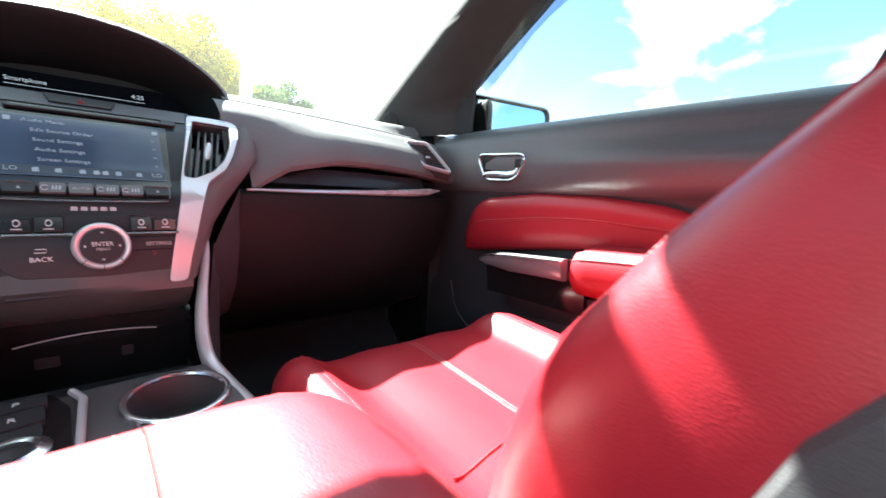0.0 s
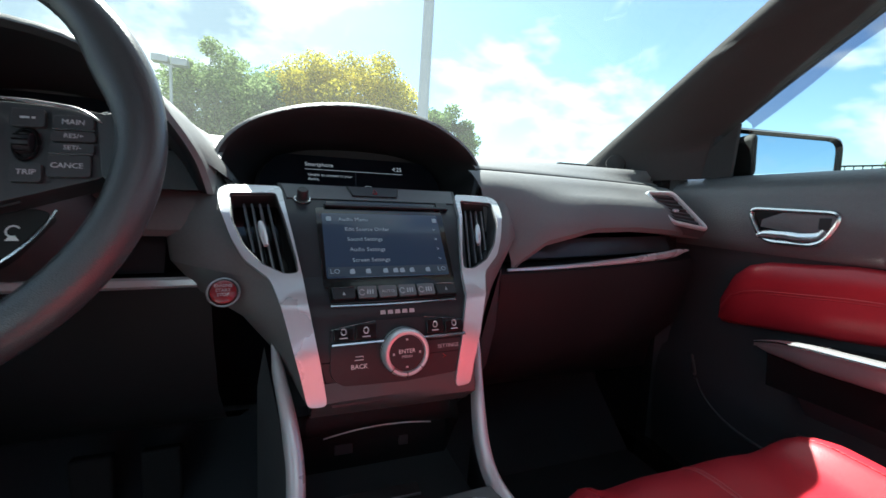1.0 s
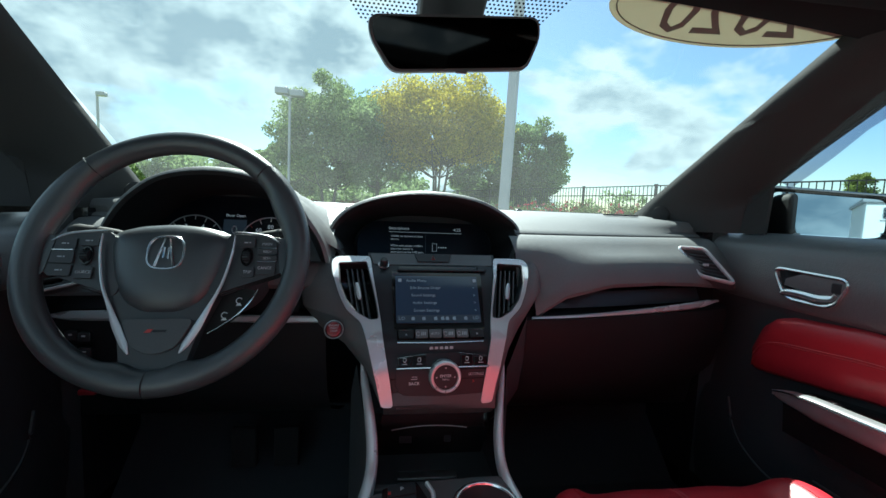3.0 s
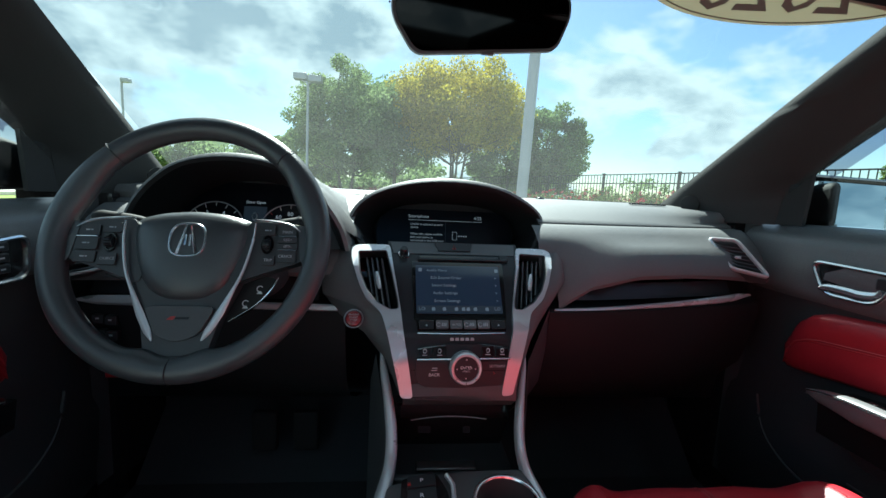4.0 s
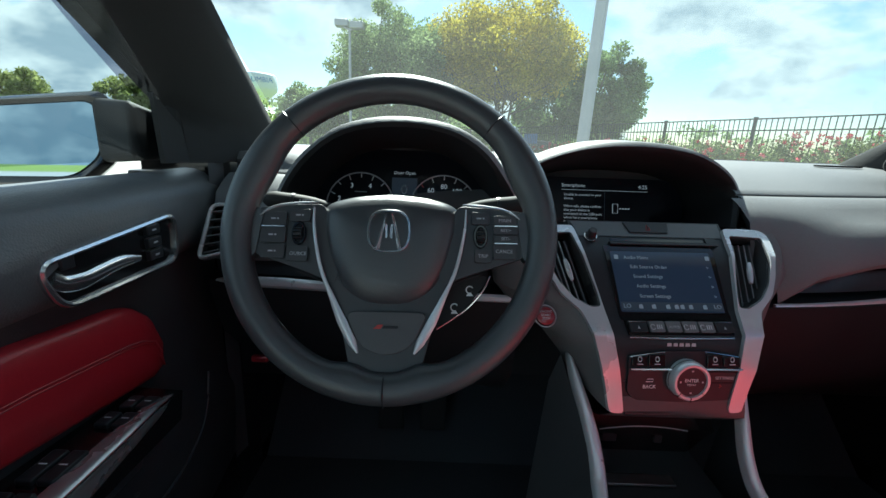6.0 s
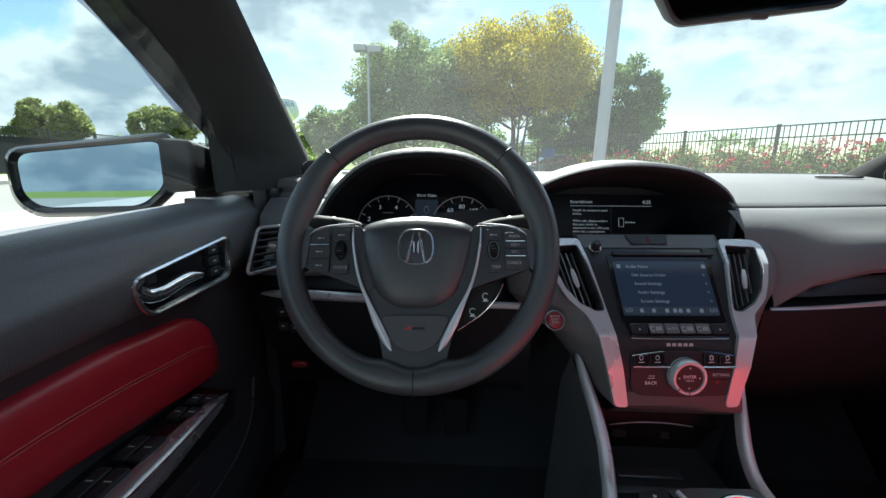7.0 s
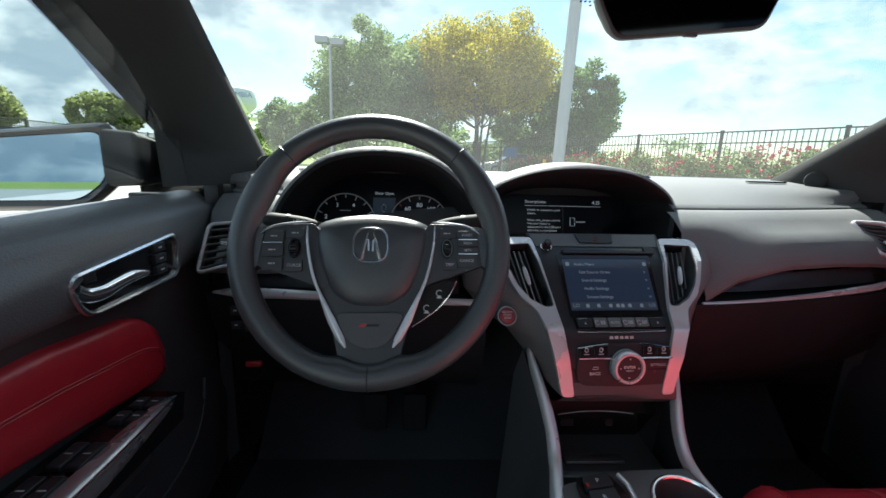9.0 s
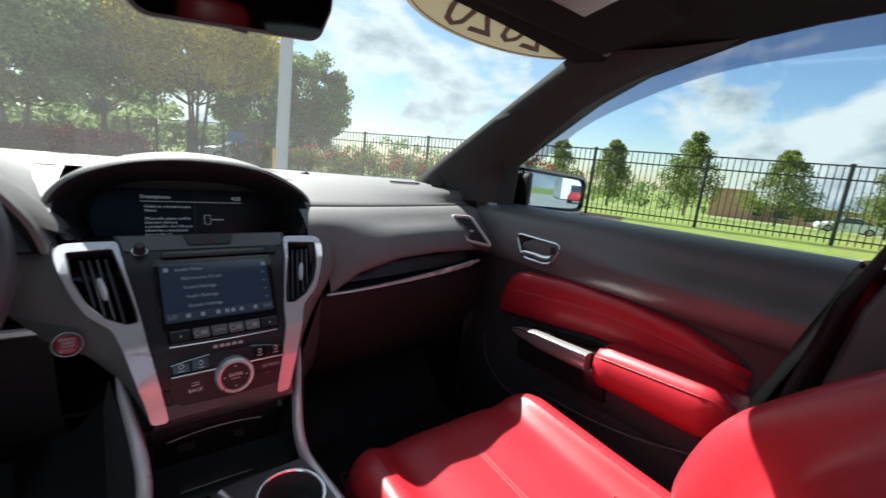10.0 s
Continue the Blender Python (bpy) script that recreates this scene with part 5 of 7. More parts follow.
# ---- seats ----
def seat(xc, side, label):
    """A front seat; side: +1 where the door is on its right."""
    st = thing("front_seat", (xc, 0.15, 0.25), label, "car seat")
    yy = [0.568, 0.566, 0.556, 0.535, 0.505, 0.46, 0.40, 0.33, 0.25, 0.17, 0.09, 0.02]
    zz = [0.45, 0.495, 0.533, 0.551, 0.556, 0.553, 0.547, 0.540, 0.533, 0.527, 0.52, 0.515]
    uu = [-1.0, -1.015, -0.995, -0.95, -0.87, -0.78, -0.70, -0.58, -0.3, 0, 0.3, 0.58, 0.70, 0.78, 0.87, 0.95, 0.995, 1.015, 1.0]
    hh = [-0.09, -0.045, -0.008, 0.018, 0.029, 0.026, 0.012, 0.0, 0.003, 0.0, 0.003, 0.0, 0.012, 0.026, 0.029, 0.018, -0.008, -0.045, -0.09]
    rows = []
    for i, (y, z) in enumerate(zip(yy, zz)):
        f = interp(y, [0.2, 0.45, 0.53, 0.57], [1.2, 1.0, 0.8, 0.3])
        wd = 0.222 - 0.012 * max(0, (y - 0.50) / 0.07) ** 2
        rows.append([(xc + u * wd, y - 0.03 * abs(u) ** 4 * (1 if y > 0.5 else 0), max(z + h * (f if h > 0 else 1), 0.40)) for u, h in zip(uu, hh)])
    skin = sleek(rows, 30, 55)
    part("cushion", loft(skin), RED, st, smooth=70)
    grid = np.array([tuple(p) for r in skin for p in r if p.z > 0.47])

    def top(x, y):
        """Height of the cushion's upper side."""
        d2 = (grid[:, 0] - x) ** 2 + (grid[:, 1] - y) ** 2
        k = np.argsort(d2)[:4]
        w = 1 / (d2[k] + 1e-7)
        return float((grid[k, 2] * w).sum() / w.sum())
    for dx in (-0.003, 0.0045):
        part("seam", tube([(xc + dx, y, top(xc + dx, y) + 0.0004) for y in np.linspace(0.556, 0.275, 26)], 0.0009, 4), THREAD, st)
    part("seam_groove", tube([(xc + 0.0008, y, top(xc, y) - 0.0002) for y in np.linspace(0.556, 0.275, 26)], 0.0012, 4), REDDEEP, st)
    for u in (-0.80, 0.80):
        part("bolster_seam", tube([(xc + u * 0.222, y - 0.012 * (1 if y > 0.54 else 0), top(xc + u * 0.222, y) + 0.0006) for y in np.linspace(0.552, 0.08, 26)], 0.0011, 5), REDDEEP, st)
    part("piping", tube(smooth_line([(xc - 0.224, 0.10, 0.50), (xc - 0.224, 0.35, 0.515), (xc - 0.222, 0.50, 0.525), (xc - 0.212, 0.552, 0.515), (xc - 0.19, 0.566, 0.50)], 20), 0.0022, 6), SEAMDARK, st)
    part("cross_seam", tube([(xc + x, 0.262 + 0.012 * (1 - (x / 0.14) ** 2), top(xc + x, 0.262 + 0.012 * (1 - (x / 0.14) ** 2)) + 0.0006) for x in np.linspace(-0.14, 0.14, 41)], 0.0012, 5), REDDEEP, st)
    # backrest
    zs = [0.50, 0.56, 0.60, 0.67, 0.73, 0.78, 0.83, 0.88, 0.95, 1.02, 1.07, 1.10]
    yb = [0.155, 0.170, 0.172, 0.155, 0.126, 0.086, 0.040, -0.008, -0.075, -0.135, -0.18, -0.21]
    dp = [0.085, 0.085, 0.085, 0.085, 0.08, 0.075, 0.068, 0.06, 0.05, 0.035, 0.02, 0.0]
    wb = [0.215, 0.222, 0.228, 0.235, 0.238, 0.238, 0.236, 0.232, 0.222, 0.205, 0.185, 0.15]
    ub = [-1.0, -1.02, -1.0, -0.94, -0.86, -0.78, -0.70, -0.60, -0.3, 0, 0.3, 0.60, 0.70, 0.78, 0.86, 0.94, 1.0, 1.02, 1.0]
    kb = [-1.6, -0.9, -0.35, -0.08, 0.0, -0.08, -0.45, -0.9, -1.02, -1.06, -1.02, -0.9, -0.45, -0.08, 0.0, -0.08, -0.35, -0.9, -1.6]
    kb = [k + (0.33 if 0.66 < u * side < 0.97 else -0.04 if 0.66 < -u * side < 0.97 else 0.0) for u, k in zip(ub, kb)]
    rows = []
    for z, y, d, w in zip(zs, yb, dp, wb):
        rows.append([(xc + u * w, y + k * max(d, 0.02), z) for u, k in zip(ub, kb)])
    part("backrest", loft(sleek(rows, 30, 55)), RED, st, smooth=70)
    for u in (-0.9, 0.9):
        part("bolster_seam", tube([(xc + u * w, y + 0.0006 + (0.29 if u * side > 0 else -0.07) * d, z) for z, y, d, w in zip(zs, yb, dp, wb)][1:-1], 0.0013, 5), REDDEEP, st)
    part("back_shell", loft([[(xc + u * w * 0.98, y - 1.35 * max(d, 0.03) - 0.05 * (1 - abs(u)), z) for u in (-1, -0.8, -0.4, 0, 0.4, 0.8, 1)] for z, y, d, w in zip(zs, yb, dp, wb)], closed=False), HARD, st)
    # dark edge strip along the inner flank of the backrest
    part("flank_strip", tube([(xc - side * (w + 0.004), y - 1.25 * max(d, 0.03), z) for z, y, d, w in zip(zs, yb, dp, wb)][:-1], [(0.006, 0.010)] * 11, 8), HARD, st)
    hr_ = [[(xc + 0.125 * math.cos(a) * k, -0.22 + 0.05 * math.sin(a) * k + o, z) for a in np.linspace(0, 6.283, 24, endpoint=False)] for z, k, o in ((1.125, 0.75, 0.0), (1.14, 0.95, 0), (1.20, 1.0, -0.005), (1.26, 0.95, -0.01), (1.285, 0.7, -0.012))]
    part("headrest", loft(hr_), RED, st, smooth=60)
    for s in (-0.05, 0.05):
        part("headrest_post", tube([(xc + s, -0.24, 1.05), (xc + s, -0.23, 1.15)], 0.006, 10), CHROME, st)
    part("seat_base", box((xc, 0.28, 0.36), (0.40, 0.50, 0.17)), HARD, st, bevel=0.02)
    part("side_valance", box((xc + side * 0.215, 0.24, 0.40), (0.03, 0.52, 0.12)), HARD, st, bevel=0.008)
    for yv in (0.02, 0.50):
        part("seat_rail", box((xc, yv, 0.255), (0.36, 0.06, 0.06)), HARD, st, bevel=0.004)
    return st


seat(0.376, 1, "red leather passenger seat with stitched cushion, partly sunlit")

# ---- doors ----
def door(s):
    """A front door with its trim; s: +1 on the passenger's side."""
    who = "passenger" if s > 0 else "driver"
    d = thing("front_door", (s * 0.76, 0.45, 0.30), "black front door trim with red leather band and silver handle, %s side" % who, "car door", "front doors")
    ox, zo = (0.0, 0.0) if s > 0 else (0.018, -0.022)
    P = lambda x, y, z: (s * (x + ox), y, z)
    ys = np.linspace(0.92, 0.06, 30)

    def bulge(y):
        return interp(y, [0.0, 0.3, 0.6, 0.92], [0.0, 0.006, 0.004, -0.004])
    prof = [(0.800, 0.955), (0.785, 0.9585), (0.766, 0.9575), (0.748, 0.950), (0.734, 0.938), (0.726, 0.925), (0.7235, 0.912), (0.7215, 0.900), (0.7185, 0.885), (0.7175, 0.868), (0.7175, 0.855), (0.7205, 0.840), (0.7235, 0.825),
            (0.7285, 0.812), (0.739, 0.803), (0.747, 0.79), (0.747, 0.70), (0.744, 0.62), (0.742, 0.56), (0.728, 0.52), (0.722, 0.47), (0.726, 0.36), (0.742, 0.27)]

    def dz(y, z):
        return z + (0.010 * (0.5 - y) if z > 0.93 else 0) if s > 0 else z - interp(z, [0.86, 0.905, 0.935], [0.0, 0.012, 0.021])

    def xo(y, z):
        ridge = interp(z, [0.802, 0.812, 0.83, 0.868, 0.905, 0.93], [0.0, 0.4, 0.8, 1.0, 0.0, 0.0]) * interp(y, [0.06, 0.34, 0.54], [0.026, 0.020, 0.0])
        return -bulge(y) - ridge + interp(y, [0.78, 0.92], [0.0, 0.012]) * (1 if z < 0.9 else 0.4)
    def rear(y, z):
        """The door's rear edge leans back towards its top."""
        return 0.92 - (0.92 - y) * (0.92 - interp(z, [0.3, 0.6, 0.714, 0.875, 0.968], [0.22, 0.20, 0.168, 0.115, 0.092])) / 0.86
    part("panel", loft([[P(x + xo(y, z), rear(y, z), dz(y, z)) for x, z in prof[:15]] for y in ys], closed=False), DOORBLK, d, smooth=55)
    part("lower_panel", loft([[P(x + xo(y, z), rear(y, z), dz(y, z)) for x, z in prof[14:]] for y in ys], closed=False), LOWER, d, smooth=55)
    part("rear_edge", loft([[P(x + xo(0.06, z), rear(0.06, z), dz(0.06, z)) for x, z in prof], [P(0.86, rear(0.06, z) - 0.01, dz(0.06, z)) for x, z in prof]], closed=False), RUBBER, d)
    part("outer_skin", loft([[P(0.80, y, 0.955 if s > 0 else 0.928), P(0.86, y, 0.945 if s > 0 else 0.918), P(0.90, y, 0.80), P(0.91, y, 0.55), P(0.88, y, 0.28), P(0.79, y, 0.27)] for y in (1.0, 0.5, 0.05)], closed=False), PAINT, d)
    part("waist_seal", tube([P(0.786, y, 0.952 + (0.010 * (0.5 - y) if s > 0 else -0.021)) for y in np.linspace(0.90, 0.06, 12)], 0.006, 6), RUBBER, d)
    part("front_edge", box(P(0.832, 0.925, 0.60), (0.135, 0.03, 0.66)), HARD, d, bevel=0.004)
    # red leather band
    ny = 24
    rows = []
    for t in np.linspace(0, 1, ny):
        y = (0.775 if s > 0 else 0.715) - 0.595 * t
        zt = interp(t, [0, 0.04, 0.10, 0.35, 0.6, 0.8, 0.95, 1.0], [0.70, 0.755, 0.785, 0.801, 0.801, 0.789, 0.764, 0.732]) + zo
        zb = interp(t, [0, 0.3, 0.5, 0.75, 0.95, 1.0], [0.652, 0.675, 0.692, 0.695, 0.704, 0.724]) + zo
        zm = zb + (zt - zb) * 0.55
        e = interp(t, [0, 0.05, 0.93, 0.98, 1], [0.012, 0, 0, 0.006, 0.020])
        xx = 0.7225
        rows.append([P(0.752, y, zt + 0.002), P(xx + 0.008 + e, y, zt), P(xx + 0.001 + e, y, zt - 0.008), P(xx - 0.003 + e, y, zm + 0.02), P(xx + e, y, zm + 0.002), P(xx + e, y, zm - 0.002),
                     P(xx - 0.002 + e, y, zm - 0.02), P(xx + 0.003 + e, y, zb + 0.008), P(xx + 0.010 + e, y, zb), P(0.752, y, zb)])
    band = part("red_band", loft(rows), RED, d, "red leather door insert with stitching", smooth=60)
    part("stitch", tube([Vector(r[4]) + Vector((-s * 0.0008, 0, 0.002)) for r in rows], 0.0008, 4), THREAD, band)
    part("groove", tube([Vector(r[5]) + Vector((-s * 0.0002, 0, 0.001)) for r in rows], 0.001, 4), REDDEEP, band)
    # handle
    if s > 0:
        H = [(0.730, 0.888), (0.581, 0.884), (0.607, 0.829), (0.698, 0.829)]
    else:
        H = [(0.747, 0.880), (0.522, 0.861), (0.545, 0.806), (0.740, 0.809)]
    HR = rounded(H, 0.022, 5)
    hx = 0.7145 if s > 0 else 0.7105
    hb = part("handle_bezel", tube([P(hx, y, z) for y, z in HR], [(0.0042, 0.0048)] * len(HR), 8, True, flat=(1, 0, 0)), CHROME, d, "bright silver handle surround")
    part("handle_well", loft([[P(hx - 0.001, y, z) for y, z in HR], [P(hx + 0.001, y, z) for y, z in HR], [P(hx + 0.03, y * 0.97 + 0.02, z) for y, z in HR]], True, False), GLOSS, hb)
    bm = bmesh.new()
    bm.faces.new([bm.verts.new(P(hx + 0.0012, y, z)) for y, z in HR])
    part("handle_back", bm, GLOSS, hb)
    if s > 0:
        lev = [(0.706, 0.838), (0.69, 0.841), (0.66, 0.841), (0.635, 0.839), (0.612, 0.843), (0.602, 0.853)]
        lock = (0.606, 0.866)
    else:
        lev = [(0.662, 0.833), (0.63, 0.836), (0.60, 0.833), (0.575, 0.830), (0.555, 0.832), (0.540, 0.842)]
        lock = (0.560, 0.858)
    part("lever", tube(smooth_line([P(hx - 0.003 + 0.003 * (i > 3), y, z) for i, (y, z) in enumerate(lev)], 20), [(interp(i, [0, 3, 12, 19], [0.004, 0.008, 0.0095, 0.009]), 0.0035) for i in range(20)], 10, flat=(1, 0, 0)), CHROME, hb, "chrome door lever")
    part("lock_slide", box(P(hx + 0.001, *lock), (0.006, 0.018, 0.020)), SATIN, hb, bevel=0.002)
    if s < 0:
        for k in range(3):
            key = part("memory_key", box(P(hx - 0.002, 0.693, 0.866 - k * 0.018), (0.008, 0.026, 0.014)), SATIN, hb, bevel=0.0015)
            part("mark", box(P(hx - 0.0065, 0.693, 0.866 - k * 0.018), (0.0004, 0.008, 0.0025)), WHITEDIM, key)
    # grab bar and armrest
    tip = [(0.672, 0.662, 0.652), (0.670, 0.63, 0.663), (0.664, 0.58, 0.672), (0.661, 0.53, 0.676), (0.660, 0.48, 0.679), (0.661, 0.437, 0.681)] if s > 0 else \
          [(0.680, 0.648, 0.630), (0.676, 0.61, 0.640), (0.671, 0.54, 0.645), (0.667, 0.46, 0.648), (0.665, 0.36, 0.650), (0.664, 0.25, 0.652), (0.664, 0.15, 0.653)]
    T = smooth_line([P(*p) for p in tip], 24)
    rows = []
    for i, p in enumerate(T):
        w = interp(i, [0, 3, 8, 23], [0.001, 0.010, 0.015, 0.016])
        hgt = interp(i, [0, 4, 10, 23], [0.004, 0.022, 0.036, 0.040])
        rows.append([p + Vector((s * w, 0, 0.001)), p + Vector((-s * 0.002, 0, 0.002)), p + Vector((-s * w * 0.75, 0, -0.003)), p + Vector((-s * w * 0.6, 0, -0.008)), p + Vector((-s * w * 0.55, 0, -hgt * 0.6)), p + Vector((-s * w * 0.05, 0, -hgt)), p + Vector((s * w, 0, -hgt))])
    part("grab_bar", loft(sleek(rows, 30, 21)), PULL, d, "satin silver door pull", smooth=50)
    part("pull_edge", tube([p + Vector((-s * interp(i, [0, 3, 8, 23], [0.0, 0.0075, 0.011, 0.012]), 0, -0.0005)) for i, p in enumerate(T)], 0.0016, 6), CHROME, d)
    # switch panel on the armrest
    y1 = 0.64 if s > 0 else 0.66
    y0 = 0.40 if s > 0 else 0.10
    part("switch_plate", loft([[P(0.672, y, 0.652 + zo + 0.03 * min(1, (y1 - y) / 0.2) * (1 if s > 0 else 0.5)), P(0.75, y, 0.655 + zo + 0.03 * min(1, (y1 - y) / 0.2) * (1 if s > 0 else 0.5)), P(0.75, y, 0.58), P(0.68, y, 0.58)] for y in np.linspace(y1, y0, 14)]), GLOSS, d)
    rows_sw = [(0.60, 1), (0.565, 1)] if s > 0 else [(0.615, 2), (0.575, 2), (0.49, 2), (0.43, 2)]
    for y, n in rows_sw:
        for k in range(n):
            zz_ = 0.657 + zo + 0.03 * min(1, (y1 - y) / 0.2) * (1 if s > 0 else 0.5)
            key = part("window_key", box(P(0.690 + 0.022 * k, y, zz_), (0.018, 0.026 if y > 0.55 else 0.045, 0.008)), SATIN, d, bevel=0.002)
            part("mark", box(P(0.690 + 0.022 * k, y, zz_ + 0.0044), (0.009, 0.0016, 0.0004)), WHITE, key)
    if s > 0:
        rows = []
        for t in np.linspace(0, 1, 16):
            y = 0.424 - 0.25 * t
            e = interp(t, [0, 0.06, 0.85, 1], [0.006, 0, 0, 0.02])
            zt = interp(t, [0, 0.08, 0.9, 1], [0.700, 0.706, 0.720, 0.700])
            rows.append([P(0.752, y, zt + 0.004), P(0.70, y - 0.0, zt + 0.003 - e), P(0.672 + e, y, zt - 0.004), P(0.659 + e, y, zt - 0.018), P(0.655 + e, y, zt - 0.040), P(0.657 + e, y, 0.642 + e), P(0.668 + e, y, 0.622 + e), P(0.752, y, 0.612)])
        part("armrest", loft(rows), RED, d, "padded red leather armrest", smooth=60)
        part("armrest_seam", tube([Vector(r[3]) + Vector((-s * 0.0004, 0, 0)) for r in rows], 0.0009, 4), REDDEEP, d)
    else:
        rows = []
        for t in np.linspace(0, 1, 12):
            y = 0.34 - 0.28 * t
            rows.append([P(0.75, y, 0.675), P(0.70, y, 0.68), P(0.684, y, 0.675), P(0.682, y, 0.64), P(0.69, y, 0.60), P(0.75, y, 0.59)])
        part("armrest", loft(rows), RED, d, "padded red leather armrest", smooth=60)
    part("lower_support", loft([[P(0.752, y, 0.61 + zo), P(0.690, y, 0.61 + zo), P(0.70, y, 0.57 + zo), P(0.742, y, 0.52)] for y in np.linspace(0.60, 0.10, 12)], closed=False), HARD, d, smooth=50)
    # map pocket with a rib in lighter grey that carries its highlight, speaker
    part("pocket_rib", tube(smooth_line([P(0.712, 0.60, 0.503), P(0.706, 0.48, 0.510), P(0.704, 0.356, 0.529), P(0.705, 0.239, 0.562), P(0.712, 0.16, 0.60)], 24), [(0.0022, 0.0026)] * 24, 6), BEZEL, d, "fine rib over the map pocket, its highlight put in lighter grey")
    part("pocket_lip", tube(smooth_line([P(0.733, 0.825, 0.56), P(0.728, 0.80, 0.505), P(0.722, 0.76, 0.470), P(0.718, 0.69, 0.446), P(0.716, 0.56, 0.44), P(0.716, 0.36, 0.445), P(0.722, 0.18, 0.46)], 36), [(0.0035, 0.0050)] * 36, 8), LOWER, d, "curved lip of the map pocket")
    return d


door(1)
door(-1)

# ---- body: pillars, roof, floor, glass ----
for s in (1, -1):
    ox = 0.0 if s > 0 else 0.014
    P = lambda x, y, z: Vector((s * (x + ox), y, z))
    V = lambda x, y, z: Vector((s * x, y, z))
    ap = thing("pillar_trim", (s * 0.68, 1.1, 0.95), "dark woven windscreen pillar trim with a small speaker", "pillar trim", "pillar trims")
    base_f, base_m, base_r = P(0.665, 1.185, 0.975), P(0.700, 1.035, 0.955), P(0.742, 0.875, 0.955)
    rows = []
    for t in np.linspace(0, 1, 26):
        fr = P(0.665 - 0.036 * t if s > 0 else 0.705 - 0.100 * t, 1.185 - 0.625 * t, 0.975 + 0.320 * t)                                # windscreen edge
        re = P(interp(t, [0, 0.3, 0.6, 1], [0.752, 0.752, 0.742, 0.705]), interp(t, [0, 0.12, 0.3, 0.6, 0.8, 1.0], [0.865, 0.852, 0.74, 0.585, 0.47, 0.30]), interp(t, [0, 0.12, 0.3, 0.6, 0.8, 1.0], [0.95, 1.035, 1.115, 1.21, 1.255, 1.292]))
        mi = fr.lerp(re, 0.42) + V(-0.022, 0, -0.012)
        m2 = fr.lerp(re, 0.72) + V(-0.016, 0, -0.010)
        rows.append([fr + V(0.02, 0.01, 0.01), fr, fr.lerp(mi, 0.5) + V(-0.012, 0, -0.004), mi, mi.lerp(m2, 0.5) + V(-0.003, 0, -0.002), m2, re, re + V(0.035, 0, 0.004)])
    part("trim", loft(rows, closed=False), PILLAR, ap, smooth=60)
    part("door_frame", tube([Vector(r[6]) + V(0.014, 0, 0.017) for r in rows], [(0.014, 0.012)] * 26, 8), RUBBER, ap)
    part("body_pillar", tube([Vector(r[1]).lerp(Vector(r[6]), 0.5) + V(0.035, 0.01, 0.02) for r in rows], [(0.05, 0.03)] * 26, 8), PAINT, ap)
    # quarter sail inside the mirror
    part("sail", loft([[P(0.752, 0.90, 0.95), P(0.752, 0.80, 0.952), P(0.760, 0.80, 0.952)], [P(0.754, 0.895, 0.98), P(0.754, 0.795, 1.06), P(0.762, 0.795, 1.06)]], closed=False), RUBBER, ap)
    sp = part("tweeter", lathe([(0.0, 0.0015), (0.020, 0.0015), (0.022, 0.0), (0.0225, -0.006)], 32, frame_matrix(P(0.660, 1.030, 0.990), (0.77, -0.63 * s, 0), (0, 0.15, 0.98))), PILLAR, ap, "small round speaker grille")
    part("clip_cover", tube([P(0.652, 0.70, 1.216), P(0.651, 0.688, 1.224), P(0.650, 0.677, 1.232)], [(0.003, 0.002), (0.007, 0.004), (0.003, 0.002)], 10), PULL, ap)

    b = thing("door_pillar", (s * 0.72, -0.02, 0.3), "black plastic door pillar trim with seat belt", "pillar trim", "pillar trims")
    part("trim", loft([[P(0.70, y1, z), P(0.725, y0, z), P(0.80, y0, z), P(0.80, y1, z)] for z, y0, y1 in ((0.26, 0.10, -0.06), (0.60, 0.115, -0.05), (0.90, 0.075, -0.06), (1.0, 0.04, -0.08), (1.28, -0.06, -0.16))]), HARD, b, bevel=0.008)
    part("seal", tube([P(0.728, y + 0.012, z) for z, y in ((0.27, 0.11), (0.55, 0.13), (0.70, 0.12), (0.90, 0.085), (1.0, 0.05), (1.28, -0.05))], 0.008, 8), RUBBER, b)
    part("belt", loft([[P(0.692, y - 0.022, z), P(0.692, y + 0.022, z), P(0.690, y + 0.022, z), P(0.690, y - 0.022, z)] for z, y in ((0.35, 0.04), (0.7, 0.01), (1.0, -0.03), (1.12, -0.06))]), CARPET, b, "black seat belt webbing")

# roof, lining and sides
roof = thing("headlining", (0, 0, 1.3), "black cloth headlining over the front seats", "headlining", kind="structure")
xs = np.linspace(-0.72, 0.72, 15)


def roof_hole(bm):
    """Opens the bay of the glass roof panel, added out of view to brighten the cabin."""
    gone = [q for q in bm.faces if abs(q.calc_center_median().x) < 0.42 and -0.42 < q.calc_center_median().y < 0.08]
    bmesh.ops.delete(bm, geom=gone, context="FACES")
    return bm



part("lining", roof_hole(loft([[(x, y, z - 0.036 * (abs(x) / 0.72) ** 3) for x in xs] for y, z in ((0.555, 1.298), (0.52, 1.300), (0.40, 1.318), (0.2, 1.335), (0.08, 1.338), (-0.42, 1.35), (-1.0, 1.33), (-1.6, 1.25))], closed=False)), LINER, roof)
part("roof_skin", roof_hole(loft([[(x * 1.04, y, z - 0.05 * (abs(x) / 0.72) ** 3) for x in xs] for y, z in ((0.60, 1.322), (0.40, 1.36), (0.08, 1.385), (-0.42, 1.387), (-1.0, 1.37), (-1.7, 1.28))], closed=False)), PAINT, roof)
